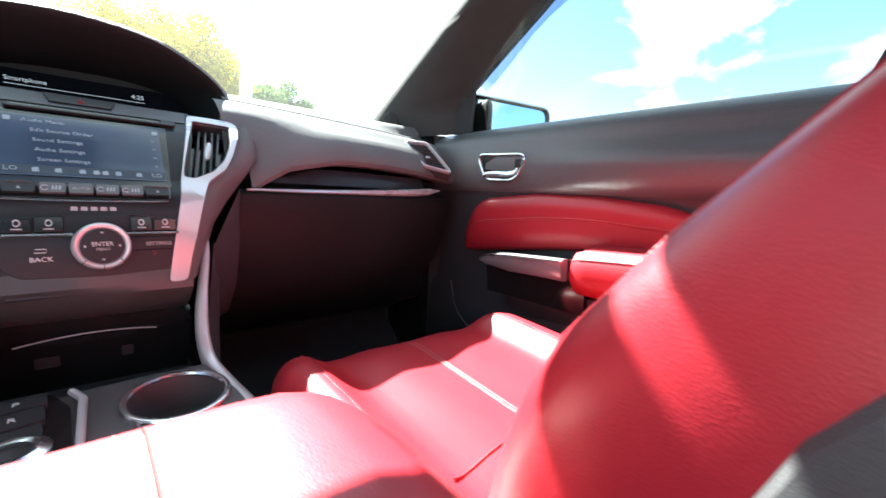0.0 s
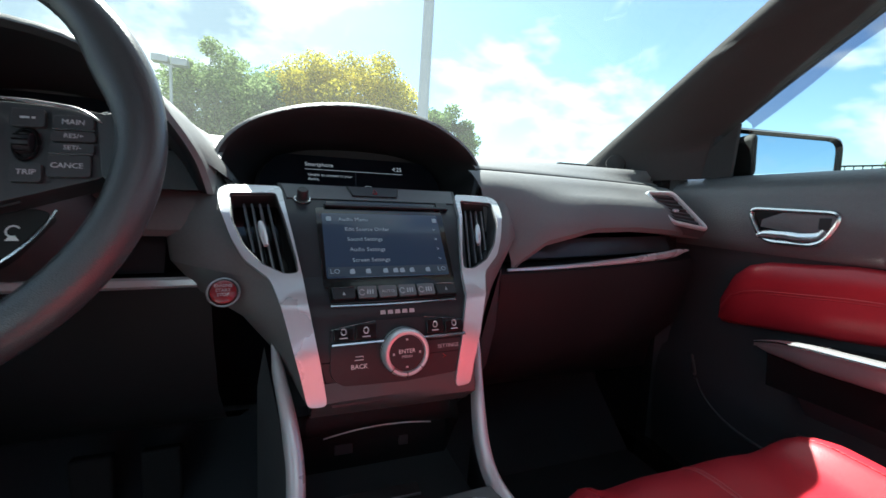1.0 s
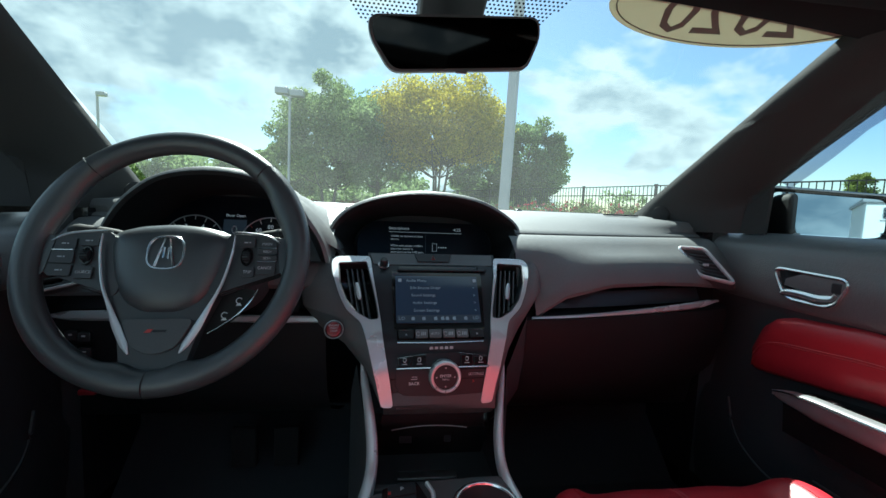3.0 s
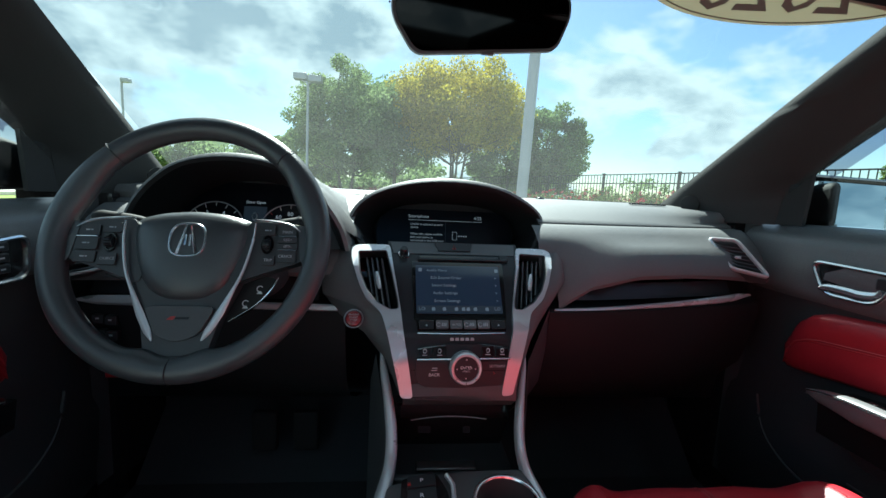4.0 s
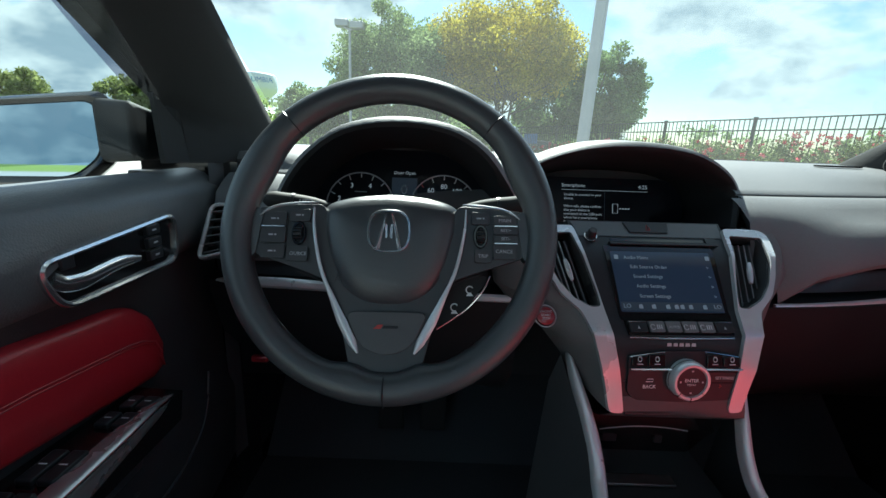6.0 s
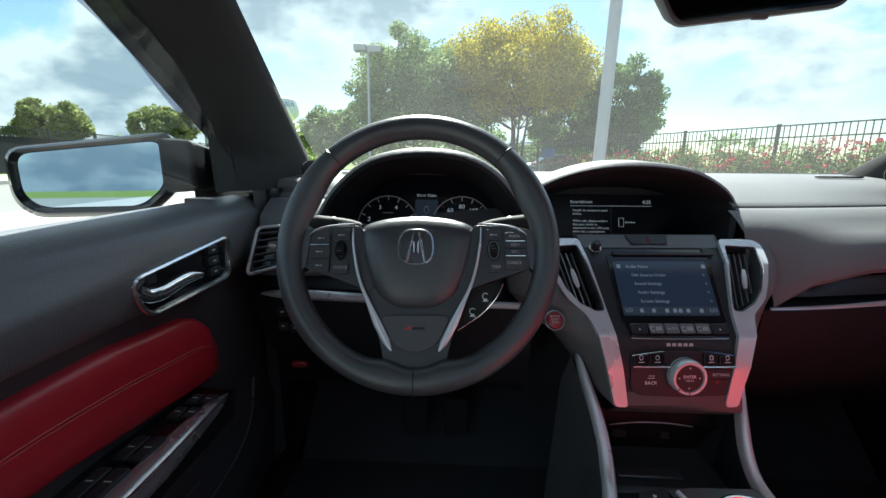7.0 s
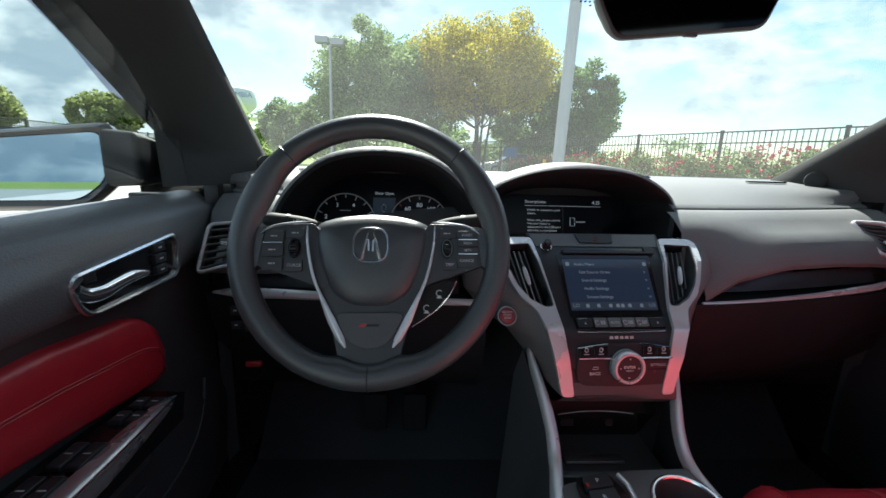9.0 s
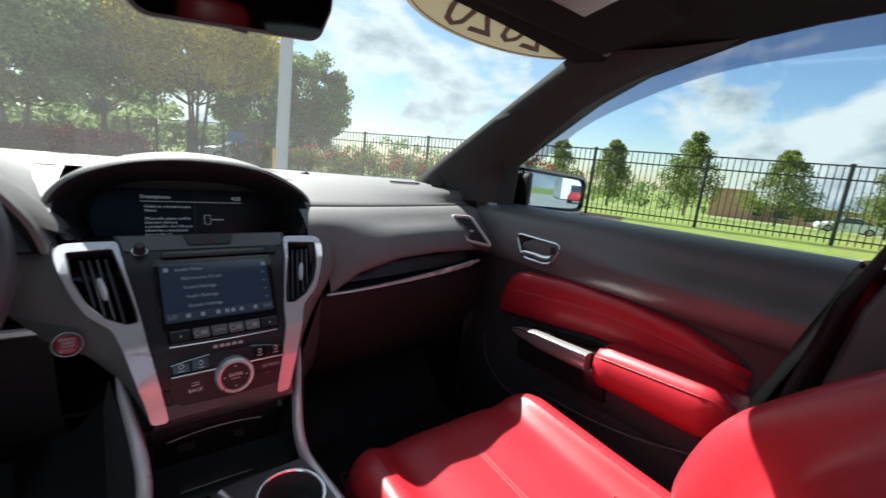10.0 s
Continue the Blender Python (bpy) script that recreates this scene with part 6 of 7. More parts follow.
# unseen pane and rim, added so that sky light reaches the cabin from above
mg = part("added_roof_glass", loft([[(x, y, 1.381) for x in (-0.42, 0, 0.42)] for y in (0.085, -0.17, -0.425)], closed=False), ADDED_ROOFGLASS, roof, "unseen glass roof panel, added to let more daylight in")
part("added_roof_glass_rim", loft([[(x * 1.0, y, z) for x, y in ((-0.412, 0.08), (0.412, 0.08), (0.412, -0.42), (-0.412, -0.42))] for z in (1.336, 1.384)], True, False), LINER, roof)
part("front_header", loft([[(x, 0.585 - 0.03 * (x / 0.65) ** 2, 1.318 - 0.03 * (x / 0.65) ** 2), (x, 0.555, 1.295 - 0.03 * (x / 0.65) ** 2), (x, 0.50, 1.297 - 0.03 * (x / 0.65) ** 2), (x, 0.47, 1.315 - 0.02 * (x / 0.65) ** 2)] for x in np.linspace(-0.66, 0.66, 15)], closed=False), LINER, roof)
for s in (1, -1):
    v = thing("sun_visor", (s * 0.36, 0.40, 1.28), "black folded sun visor with a vanity mirror, under the roof lining", "sun visor", "sun visors")
    part("board", loft([[(s * (0.36 + u), y, z) for u, y, z in ((-0.2, 0.50, 1.275), (-0.21, 0.47, 1.268), (-0.2, 0.34, 1.292), (-0.19, 0.33, 1.305), (-0.2, 0.49, 1.288))], [(s * (0.36 + u), y, z) for u, y, z in ((0.2, 0.47, 1.262), (0.205, 0.45, 1.256), (0.2, 0.32, 1.28), (0.19, 0.31, 1.292), (0.2, 0.46, 1.276))]]), LINER, v, bevel=0.004)
    part("hinge_arm", tube([(s * 0.575, 0.455, 1.262), (s * 0.60, 0.475, 1.270), (s * 0.605, 0.485, 1.285)], 0.006, 8), HARD, v)
    part("vanity_mirror", loft([[(s * (0.32 + u), y - 0.035, z + 0.006) for u, y, z in ((-0.10, 0.445, 1.2680), (-0.10, 0.375, 1.2825), (-0.10, 0.375, 1.2790), (-0.10, 0.445, 1.2645))], [(s * (0.32 + u), y - 0.035, z + 0.006) for u, y, z in ((0.10, 0.433, 1.2615), (0.10, 0.363, 1.276), (0.10, 0.363, 1.2725), (0.10, 0.433, 1.258))]]), VANITY, v, "small vanity mirror", bevel=0.002)

shell = thing("car_body", (0, -0.4, 0.2), "black car body around the cabin, closed behind the seats", "car body", kind="structure")
part("floor_carpet", box((0, -0.2, 0.235), (1.56, 2.9, 0.03)), CARPET, shell)
part("firewall", loft([[(x, 0.95, 0.24), (x, 1.12, 0.40), (x, 1.15, 0.70), (x, 1.20, 0.95), (x, 1.30, 0.98)] for x in (-0.80, 0, 0.80)], closed=False), CARPET, shell)
for s in (1, -1):
    part("rear_sill", box((s * 0.80, -0.85, 0.30), (0.16, 1.55, 0.14)), PAINT, shell)
    part("kick_panel", loft([[(s * 0.76, 0.90, 0.25), (s * 0.755, 0.90, 0.95)], [(s * 0.70, 1.20, 0.25), (s * 0.70, 1.20, 0.97)]], closed=False), HARD, shell)
    part("door_sill", box((s * 0.80, 0.45, 0.245), (0.16, 1.20, 0.10)), PAINT, shell)
    part("hinge_pillar", box((s * 0.815, 1.04, 0.58), (0.19, 0.20, 0.74)), PAINT, shell)
    part("rear_pillar", tube([(s * 0.74, -1.55, 0.95), (s * 0.66, -1.2, 1.30)], [(0.10, 0.05)] * 2, 8), LINER, shell)
    part("fender", loft([[(s * 0.80, y, 0.96 - 0.06 * max(0, y - 1)), (s * 0.90, y, 0.90 - 0.06 * max(0, y - 1)), (s * 0.91, y, 0.40)] for y in (1.0, 1.5, 2.1)], closed=False), PAINT, shell)
part("rear_bulkhead", box((0, -1.62, 0.62), (1.6, 0.04, 0.72)), CARPET, shell)
part("cowl", loft([[(x, 1.24, 0.986), (x, 1.27, 0.975), (x, 1.33, 0.955), (x, 1.40, 0.945)] for x in np.linspace(-0.75, 0.75, 7)], closed=False), RUBBER, shell)
part("bonnet", loft([[(x, y, z - 0.05 * (x / 0.85) ** 2) for x in np.linspace(-0.85, 0.85, 9)] for y, z in ((1.38, 0.940), (1.7, 0.925), (2.1, 0.86), (2.4, 0.76), (2.5, 0.60))], closed=False), PAINT, shell)
for pz in (-0.42, -0.32):
    part("pedal", box((pz, 0.98, 0.38), (0.06, 0.02, 0.10)), RUBBER, shell, "rubber pedal pad", bevel=0.004)

ws = thing("window_1", (0, 0.9, 1.1), "clear windscreen with a dotted shade band at the mirror", "windscreen", kind="structure")


def ws_point(u, v):
    """A point on the windscreen: u across (metres), v from the base to the top."""
    y = 1.255 - 0.675 * v - 0.05 * (u / 0.66) ** 2
    return Vector((u * (1 - 0.06 * v), y, 0.972 + 0.345 * v + 0.018 * math.sin(math.pi * v)))


bm = loft([[ws_point(u, v) for u in np.linspace(-0.70, 0.70, 15)] for v in np.linspace(0, 1, 9)], closed=False)
gl = part("glass", bm, SCREENGLASS, ws)
gl.visible_shadow = False
# dotted black frit beside the mirror foot
dots = bmesh.new()


def ws_frame(u, v):
    a, b, c = ws_point(u, v), ws_point(u + 0.01, v), ws_point(u, v + 0.01)
    m = frame_matrix(a, b - a, c - a)
    n = Vector((m[0][2], m[1][2], m[2][2]))
    if n.y > 0:
        n = -n
    return a + n * 0.003, m


for side in (1, -1):
    for i in range(23):
        for j in range(24):
            u = side * (0.055 + i * 0.0072 + (j % 2) * 0.0036)
            v = 0.985 - j * 0.0095
            edge = 0.205 - 0.0045 * j - (0.0006 * (j - 12) ** 2 if j > 12 else 0)
            if abs(u) > edge or v < 0.76:
                continue
            a, m = ws_frame(u, v)
            m = m.copy()
            m.translation = a
            bmesh.ops.create_circle(dots, cap_ends=True, radius=0.0021, segments=6, matrix=m)
tagged(part("dotted_shade", dots, RUBBER, ws, "black dotted shade on the glass", smooth=0), kind="stuff")
part("mirror_mount_cover", loft([[ws_point(u, v) + Vector((0, -0.012 - dd, -0.006 - dd * 0.5)) for u, dd in ((-0.055, 0), (-0.05, 0.02), (0.05, 0.02), (0.055, 0))] for v in (0.815, 0.86, 0.98)], closed=False), HARD, ws, "black sensor cover", bevel=0.003)
part("glass_edge", tube([ws_point(u, -0.0) + Vector((0, 0.0, 0.003)) for u in np.linspace(-0.68, 0.68, 15)], 0.008, 6), RUBBER, ws)

# paper sticker with the model year, seen from behind
stk = thing("year_sticker", tuple(ws_point(0.40, 0.86)), "oval cream model-year sticker on the windscreen, seen from behind", "sticker")
SU, SV = 0.494, 0.968


def on_glass(u, v, w):
    """Centred on the sticker, metres along the glass."""
    p = ws_point(SU + u, SV + v / 0.76)
    return p + Vector((0, -0.003 - w, -0.003 - w))


ov = [(0.244 * math.cos(a), 0.082 * math.sin(a)) for a in np.linspace(0, 2 * math.pi, 48, endpoint=False)]
part("paper", plate(ov, 0.0005, on_glass), PAPER, stk)
part("border", tube([on_glass(0.95 * u, 0.93 * v, 0.0008) for u, v in ov], 0.0012, 4, True), INK, stk)
a0, b0, c0 = on_glass(-0.022, -0.017, 0.0012), on_glass(-0.042, -0.017, 0.0012), on_glass(-0.022, -0.002, 0.0012)
words("lettering", "2020", 0.122, frame_matrix(a0, b0 - a0, c0 - a0) @ Matrix.Diagonal((1, 1, -1, 1)), INK, stk)
st2 = thing("inspection_sticker", tuple(ws_point(-0.63, 0.84)), "small round sticker with printed bars on the windscreen", "sticker")
for i in range(5):
    a = ws_point(-0.660 + i * 0.010, 0.84)
    part("print_bar", box(a + Vector((0, -0.004, -0.004)), (0.008, 0.0006, 0.008)), WHITEDIM, st2)
a = ws_point(-0.602, 0.84)
part("print_dot", lathe([(0, 0), (0.010, 0), (0.010, 0.0006), (0, 0.0006)], 20, frame_matrix(a + Vector((0, -0.004, -0.004)), (1, 0, 0), (0, -0.5, 0.8))), INK, st2)

# side windows and rain guards
for i, s in enumerate((1, -1)):
    w = thing("window_%d" % (i + 2), (s * 0.77, 0.4, 1.1), "side window with a smoked rain guard along its top", "side window", kind="structure")
    bot = [(0.86, 0.958), (0.60, 0.958), (0.30, 0.958), (0.05, 0.958)]
    topl = [(0.80, 1.06), (0.65, 1.18), (0.50, 1.248), (0.35, 1.288), (0.20, 1.302), (-0.03, 1.308)]
    A = smooth_line([(s * 0.782, y, z) for y, z in bot], 16)
    B = smooth_line([(s * interp(z, [1.0, 1.3], [0.775, 0.715]), y, z) for y, z in topl], 16)
    g = part("pane", loft([A, [p.lerp(q, 0.5) + Vector((s * 0.008, 0, 0)) for p, q in zip(A, B)], B], closed=False), GLASS, w)
    g.visible_shadow = False
    out, inn = [], []
    for k, q in enumerate(B):
        t = (B[min(k + 1, 15)] - B[max(k - 1, 0)]).normalized()
        dn = Vector((0, -t.z, t.y))
        if dn.z > 0:
            dn = -dn
        wd = interp(k, [0, 2, 6, 15], [0.010, 0.030, 0.036, 0.038])
        out.append(q + Vector((s * 0.014, 0, 0.012)))
        inn.append(q + dn * wd + Vector((s * 0.030, 0, 0)))
    part("rain_guard", loft([out, [p.lerp(q, 0.5) + Vector((s * 0.008, 0, 0)) for p, q in zip(out, inn)], inn], closed=False), SMOKE, w, "smoked acrylic rain guard")

# ---- mirrors ----
rm = thing("rear_view_mirror", (0.0, 0.60, 1.20), "frameless dark rear-view mirror hanging from the windscreen", "mirror")
RMM = frame_matrix((0.004, 0.552, 1.2015), (1, 0.14, 0.14), (-0.10, -0.10, 1.0))
RO = rounded([(-0.119, 0.036), (0.119, 0.036), (0.121, 0.010), (0.098, -0.034), (-0.098, -0.034), (-0.121, 0.010)], 0.014, 5)
RO2 = [(u * 0.965, v * 0.90) for u, v in RO]
part("shell", loft([[RMM @ Vector((u, v, 0.0)) for u, v in RO], [RMM @ Vector((u * 1.005, v * 1.02, -0.006)) for u, v in RO], [RMM @ Vector((u * 0.9, v * 0.8, -0.03)) for u, v in RO], [RMM @ Vector((u * 0.5, v * 0.5, -0.045)) for u, v in RO]]), HARD, rm, smooth=50)
part("mirror_glass", plate(RO2, 0.002, lambda u, v, w: RMM @ Vector((u, v, 0.0005 + w))), MIRRORDIM, rm, "dimmed mirror glass")
part("stem", tube([RMM @ Vector((0, 0.02, -0.035)), (0.0, 0.63, 1.245), (0, 0.66, 1.268)], [0.014, 0.016, 0.024], 12), HARD, rm)
part("lower_key", box(RMM @ Vector((0.0, -0.035, -0.002)), (0.016, 0.006, 0.003)), HARD, rm, bevel=0.001)
for s in (1, -1):
    om = thing("door_mirror", (s * 0.80, 0.85, 0.96), "black door mirror with a chromed glass reflecting the lot", "mirror", "door mirrors")
    if s > 0:
        C = Vector((0.905, 0.80, 1.003))
        eye = Vector((-0.20, 0.05, 1.0))
        hw, hh_ = 0.112, 0.052
    else:
        C = Vector((-1.005, 0.80, 0.985))
        eye = Vector((-0.315, 0.05, 1.01))
        hw, hh_ = 0.116, 0.064
    n = ((eye - C).normalized() + Vector((0.12, -1, 0.025)).normalized()).normalized()
    if s < 0:
        n = ((eye - C).normalized() + Vector((-0.08, -1, 0.035)).normalized()).normalized()
    fx = Vector((1, -n.x / n.y, 0)).normalized()
    fy = n.cross(fx).normalized()
    face = frame_matrix(C, fx, fy if fy.z > 0 else -fy)
    nz = Vector((face[0][2], face[1][2], face[2][2]))
    zs_ = 1 if nz.dot(n) > 0 else -1
    MO = rounded([(-hw, hh_ * 0.9), (hw, hh_), (hw * 1.03, 0.0), (hw * 0.92, -hh_), (-hw * 0.75, -hh_), (-hw, -hh_ * 0.3)] if s < 0 else [(-hw, hh_), (hw * 0.98, hh_ * 0.72), (hw * 1.0, -hh_ * 0.85), (hw * 0.8, -hh_), (-hw * 0.72, -hh_), (-hw, -hh_ * 0.45)], 0.022, 5)
    if s < 0:
        MO = rounded([(-hw, hh_ * 0.55), (hw, hh_), (hw * 0.98, -hh_ * 0.4), (hw * 0.6, -hh_), (-hw * 0.78, -hh_), (-hw, -hh_ * 0.6)], 0.022, 5)
    F = lambda u, v, w: face @ Vector((u, v, w * zs_))
    part("housing", loft([[F(u * 0.98, v * 0.96, -0.004) for u, v in MO], [F(u * 1.08, v * 1.13, 0.006) for u, v in MO], [F(u * 1.16, v * 1.27, -0.004) for u, v in MO], [F(u * 1.15, v * 1.24, -0.035) for u, v in MO], [F(u * 0.95, v * 0.95, -0.075) for u, v in MO], [F(u * 0.5, v * 0.5, -0.10) for u, v in MO]]), PAINT, om, smooth=50)
    part("mirror_glass", plate([(u * 0.985, v * 0.97) for u, v in MO], 0.002, lambda u, v, w: F(u, v, -0.002 + w)), MIRROR, om, "silver mirror glass")
    part("foot", loft([[Vector((s * 0.800, 0.90, 0.955)), Vector((s * 0.800, 0.78, 0.955)), Vector((s * 0.805, 0.79, 1.05)), Vector((s * 0.805, 0.87, 1.03))], [Vector((s * (0.872 if s > 0 else 0.905), 0.93, 0.950)), Vector((s * (0.872 if s > 0 else 0.905), 0.835, 0.945)), Vector((s * (0.872 if s > 0 else 0.905), 0.835, 1.055)), Vector((s * (0.872 if s > 0 else 0.905), 0.92, 1.045))]]), RUBBER, om, bevel=0.014, segs=3)
# ---- outside ----
FU = Vector((-0.4226, 0.9063, 0)).normalized()      # along the iron fence
FN = Vector((0.9063, 0.4226, 0)).normalized()       # away from the car
F0 = Vector((13.25, 2.0, 0.0))                    # a point of the fence line
GZ = 0.14                                         # the beds and lawn stand a kerb above the lot


def sheet(pts, z0, z1=None):
    bm = bmesh.new()
    bm.faces.new([bm.verts.new((x, y, z0)) for x, y in pts])
    return bm


ground = thing("ground", (0, 0, -0.02), "flat land reaching to the horizon", "ground", kind="structure")


def fall(x, y):
    """Height of the land: level to the fence, then falling gently away from it."""
    d = (Vector((x, y, 0)) - F0).dot(FN)
    return GZ - 0.036 * min(max(d - 0.2, 0), 110)


def strip(dists, lift, a, b):
    """A sheet in strips along the fence, at distances from its line, on the falling land."""
    rows = []
    for d in dists:
        p = [F0 + FN * d + FU * (a + (b - a) * k / 8) for k in range(9)]
        rows.append([(q.x, q.y, fall(q.x, q.y) + lift) for q in p])
    return loft(rows, closed=False)


part("land", strip((-1500, -300, -60, -3, 0.2, 40, 110.2, 400, 1500), -0.17, -1500, 1500), GRASS, ground, smooth=0)
lot = thing("pavement", (0, 0, 0), "pale worn concrete parking lot", "parking lot", kind="structure")
k0, k1 = F0 - FN * 3.0 - FU * 60, F0 - FN * 3.0 + FU * 26
part("slab", loft([[Vector((k0.x, k0.y, 0.0)), Vector((k1.x, k1.y, 0.0))], [Vector((k0.x, k0.y, 0.0)) - FN * 60, Vector((k1.x, k1.y, 0.0)) - FN * 70]], closed=False), ASPHALT, lot, smooth=0)
for i in range(7):
    a = Vector((-2.8 + i * 2.75 - 2.75, 2.6, 0.004))
    bm = box(a + Vector((0, -2.4, 0)), (0.10, 5.0, 0.004))
    part("bay_line", bm, WHITEWALL, lot)
# kerb along the beds, in stones
kerb = thing("kerb", tuple(F0 - FN * 3.0), "concrete kerb beside the planting bed", "kerb", kind="structure")
stone = bmesh.new()
bmesh.ops.create_cube(stone, size=1.0, matrix=Matrix.Diagonal((0.18, 2.96, 0.16, 1)))
bmesh.ops.bevel(stone, geom=stone.edges[:], offset=0.02, segments=1, affect="EDGES")
sme = bpy.data.meshes.new("kerb_stone")
stone.to_mesh(sme)
stone.free()
sme.materials.append(CURB)
ang = math.atan2(-FU.x, FU.y)
for i in range(-9, 9):
    ob = new("kerb_stone", sme)
    ob.parent = kerb
    p = F0 - FN * 3.0 + FU * (i * 3.0)
    ob.matrix_basis = WORLD[kerb.name].inverted() @ Matrix.Translation((p.x, p.y, 0.07)) @ Matrix.Rotation(ang, 4, "Z")
bed = thing("planting_bed", tuple(F0 - FN * 1.5), "dark mulch planting bed along the fence", "planting bed", kind="structure")
q = [F0 - FN * 2.9 + FU * 4.6, F0 - FN * 2.9 + FU * 30, F0 + FN * 0.2 + FU * 30, F0 + FN * 0.2 + FU * 4.6]
part("mulch", sheet([(p.x, p.y) for p in q], 0.12), MULCH, bed, smooth=0)
lawn = thing("lawn", tuple(F0 + FN * 10), "bright mown lawn behind the fence", "lawn", kind="structure")
part("turf", strip((0.2, 40, 110), 0.0, -160, 90), GRASS, lawn, smooth=0)
part("verge", strip((-2.9, 0.2), -0.004, -60, 4.6), GRASS, lawn, "mown grass verge", smooth=0)
path_ = thing("road", tuple(F0 + FN * 26), "pale road across the lawn", "road", kind="structure")
part("tarmac", strip((36.5, 40.0), 0.03, -130, 60), CURB, path_, smooth=0)

# iron fence
fence = thing("metal_fence", tuple(F0), "tall black iron picket fence", "fence")


def shared(name, bm, material):
    me = bpy.data.meshes.new(name)
    bm.to_mesh(me)
    bm.free()
    me.materials.append(material)
    return me


def place_piece(name, me, parent, m):
    ob = new(name, me)
    ob.parent = parent
    ob.matrix_basis = WORLD[parent.name].inverted() @ m
    return ob


post_me = shared("post", box((0, 0, 0.97), (0.075, 0.075, 1.94)), FENCE)
cap_me = shared("post_cap", box((0, 0, 1.955), (0.09, 0.09, 0.03)), FENCE)
rail_me = shared("rail", box((0, 1.425, 0), (0.035, 2.85, 0.035)), FENCE)
pick_me = shared("picket", box((0, 0, 0.99), (0.02, 0.02, 1.82)), FENCE)
R = Matrix.Rotation(ang, 4, "Z")
NP = 0
far_pickets = bmesh.new()
for i in range(-3, 12):
    p = F0 + FU * (i * 2.85)
    m = Matrix.Translation((p.x, p.y, GZ - 0.04)) @ R
    place_piece("post", post_me, fence, m)
    place_piece("post_cap", cap_me, fence, m)
    for z in (1.915, 1.60, 0.20):
        place_piece("rail", rail_me, fence, m @ Matrix.Translation((0, 0, z)))
    for j in range(1, 20):
        mm = m @ Matrix.Translation((0, j * 0.1425, 0))
        if -1 <= i <= 11:
            place_piece("picket", pick_me, fence, mm)
            NP += 1
        else:
            bmesh.ops.create_cube(far_pickets, size=1.0, matrix=mm @ Matrix.Translation((0, 0, 0.99)) @ Matrix.Diagonal((0.02, 0.02, 1.82, 1)))
tagged(part("far_pickets", far_pickets, FENCE, fence, smooth=0), kind="stuff")

# second fence, far and screened, to the left
F2 = thing("screened_fence", (-19.3, 15.9, 0.35), "black iron fence with dark screen cloth", "fence")
A2, B2 = Vector((-19.3, 15.9, 0.35)), Vector((-21.6, 30.4, 0.35))
U2 = (B2 - A2).normalized()
a2 = math.atan2(-U2.x, U2.y)
L2 = (B2 - A2).length
part("screen_cloth", loft([[A2 - U2 * 12 + Vector((0, 0, 0.05)), B2 + U2 * 10 + Vector((0, 0, 0.05))], [A2 - U2 * 12 + Vector((0, 0, 1.55)), B2 + U2 * 10 + Vector((0, 0, 1.55))]], closed=False), mat("screen_cloth", (0.02, 0.022, 0.025), 0.9), F2, smooth=0)
p2 = shared("post", box((0, 0, 1.0), (0.09, 0.09, 2.0)), FENCE)
k2 = shared("picket", box((0, 0, 1.7), (0.025, 0.025, 0.5)), FENCE)
r2 = shared("rail", box((0, 1.5, 0), (0.04, 3.0, 0.04)), FENCE)
for i in range(-4, int(L2 / 3.0) + 3):
    p = A2 + U2 * (i * 3.0)
    m = Matrix.Translation(p) @ Matrix.Rotation(a2, 4, "Z")
    place_piece("post", p2, F2, m)
    for z in (1.92, 1.6):
        place_piece("rail", r2, F2, m @ Matrix.Translation((0, 0, z)))
    for j in range(1, 20):
        place_piece("picket", k2, F2, m @ Matrix.Translation((0, j * 0.15, 0)))
kerb2 = thing("far_kerb", (-18, 18, 0), "far concrete kerb below the screened fence", "kerb", kind="structure")
N2 = Vector((U2.y, -U2.x, 0))
part("kerb_run", loft([[A2 - U2 * 15 + N2 * 1.2 + Vector((0, 0, -0.36)), A2 - U2 * 15 + N2 * 1.2 + Vector((0, 0, -0.20)), A2 - U2 * 15 + Vector((0, 0, -0.03))], [B2 + U2 * 12 + N2 * 1.2 + Vector((0, 0, -0.36)), B2 + U2 * 12 + N2 * 1.2 + Vector((0, 0, -0.20)), B2 + U2 * 12 + Vector((0, 0, -0.03))]], closed=False), CURB, kerb2)


# trees
def leaves(rng, centres, radii, n, size, flat=0.8):
    """Many small leaf cards spread through clumps, as one mesh."""
    c = centres[rng.integers(0, len(centres), n)]
    idx = rng.integers(0, len(centres), n)
    c, r = centres[idx], radii[idx]
    d = rng.normal(size=(n, 3))
    d /= np.linalg.norm(d, axis=1)[:, None]
    p = c + d * (r * rng.uniform(0.15, 1.0, n) ** 0.6)[:, None] * np.array([1, 1, flat])
    a = rng.normal(size=(n, 3))
    a /= np.linalg.norm(a, axis=1)[:, None]
    b = np.cross(a, rng.normal(size=(n, 3)))
    b /= np.linalg.norm(b, axis=1)[:, None]
    s = size * rng.uniform(0.6, 1.3, n)[:, None]
    v = np.stack([p - a * s, p + b * s * 0.55, p + a * s, p - b * s * 0.55], 1).reshape(-1, 3)
    f = np.arange(4 * n).reshape(-1, 4)
    return v, f


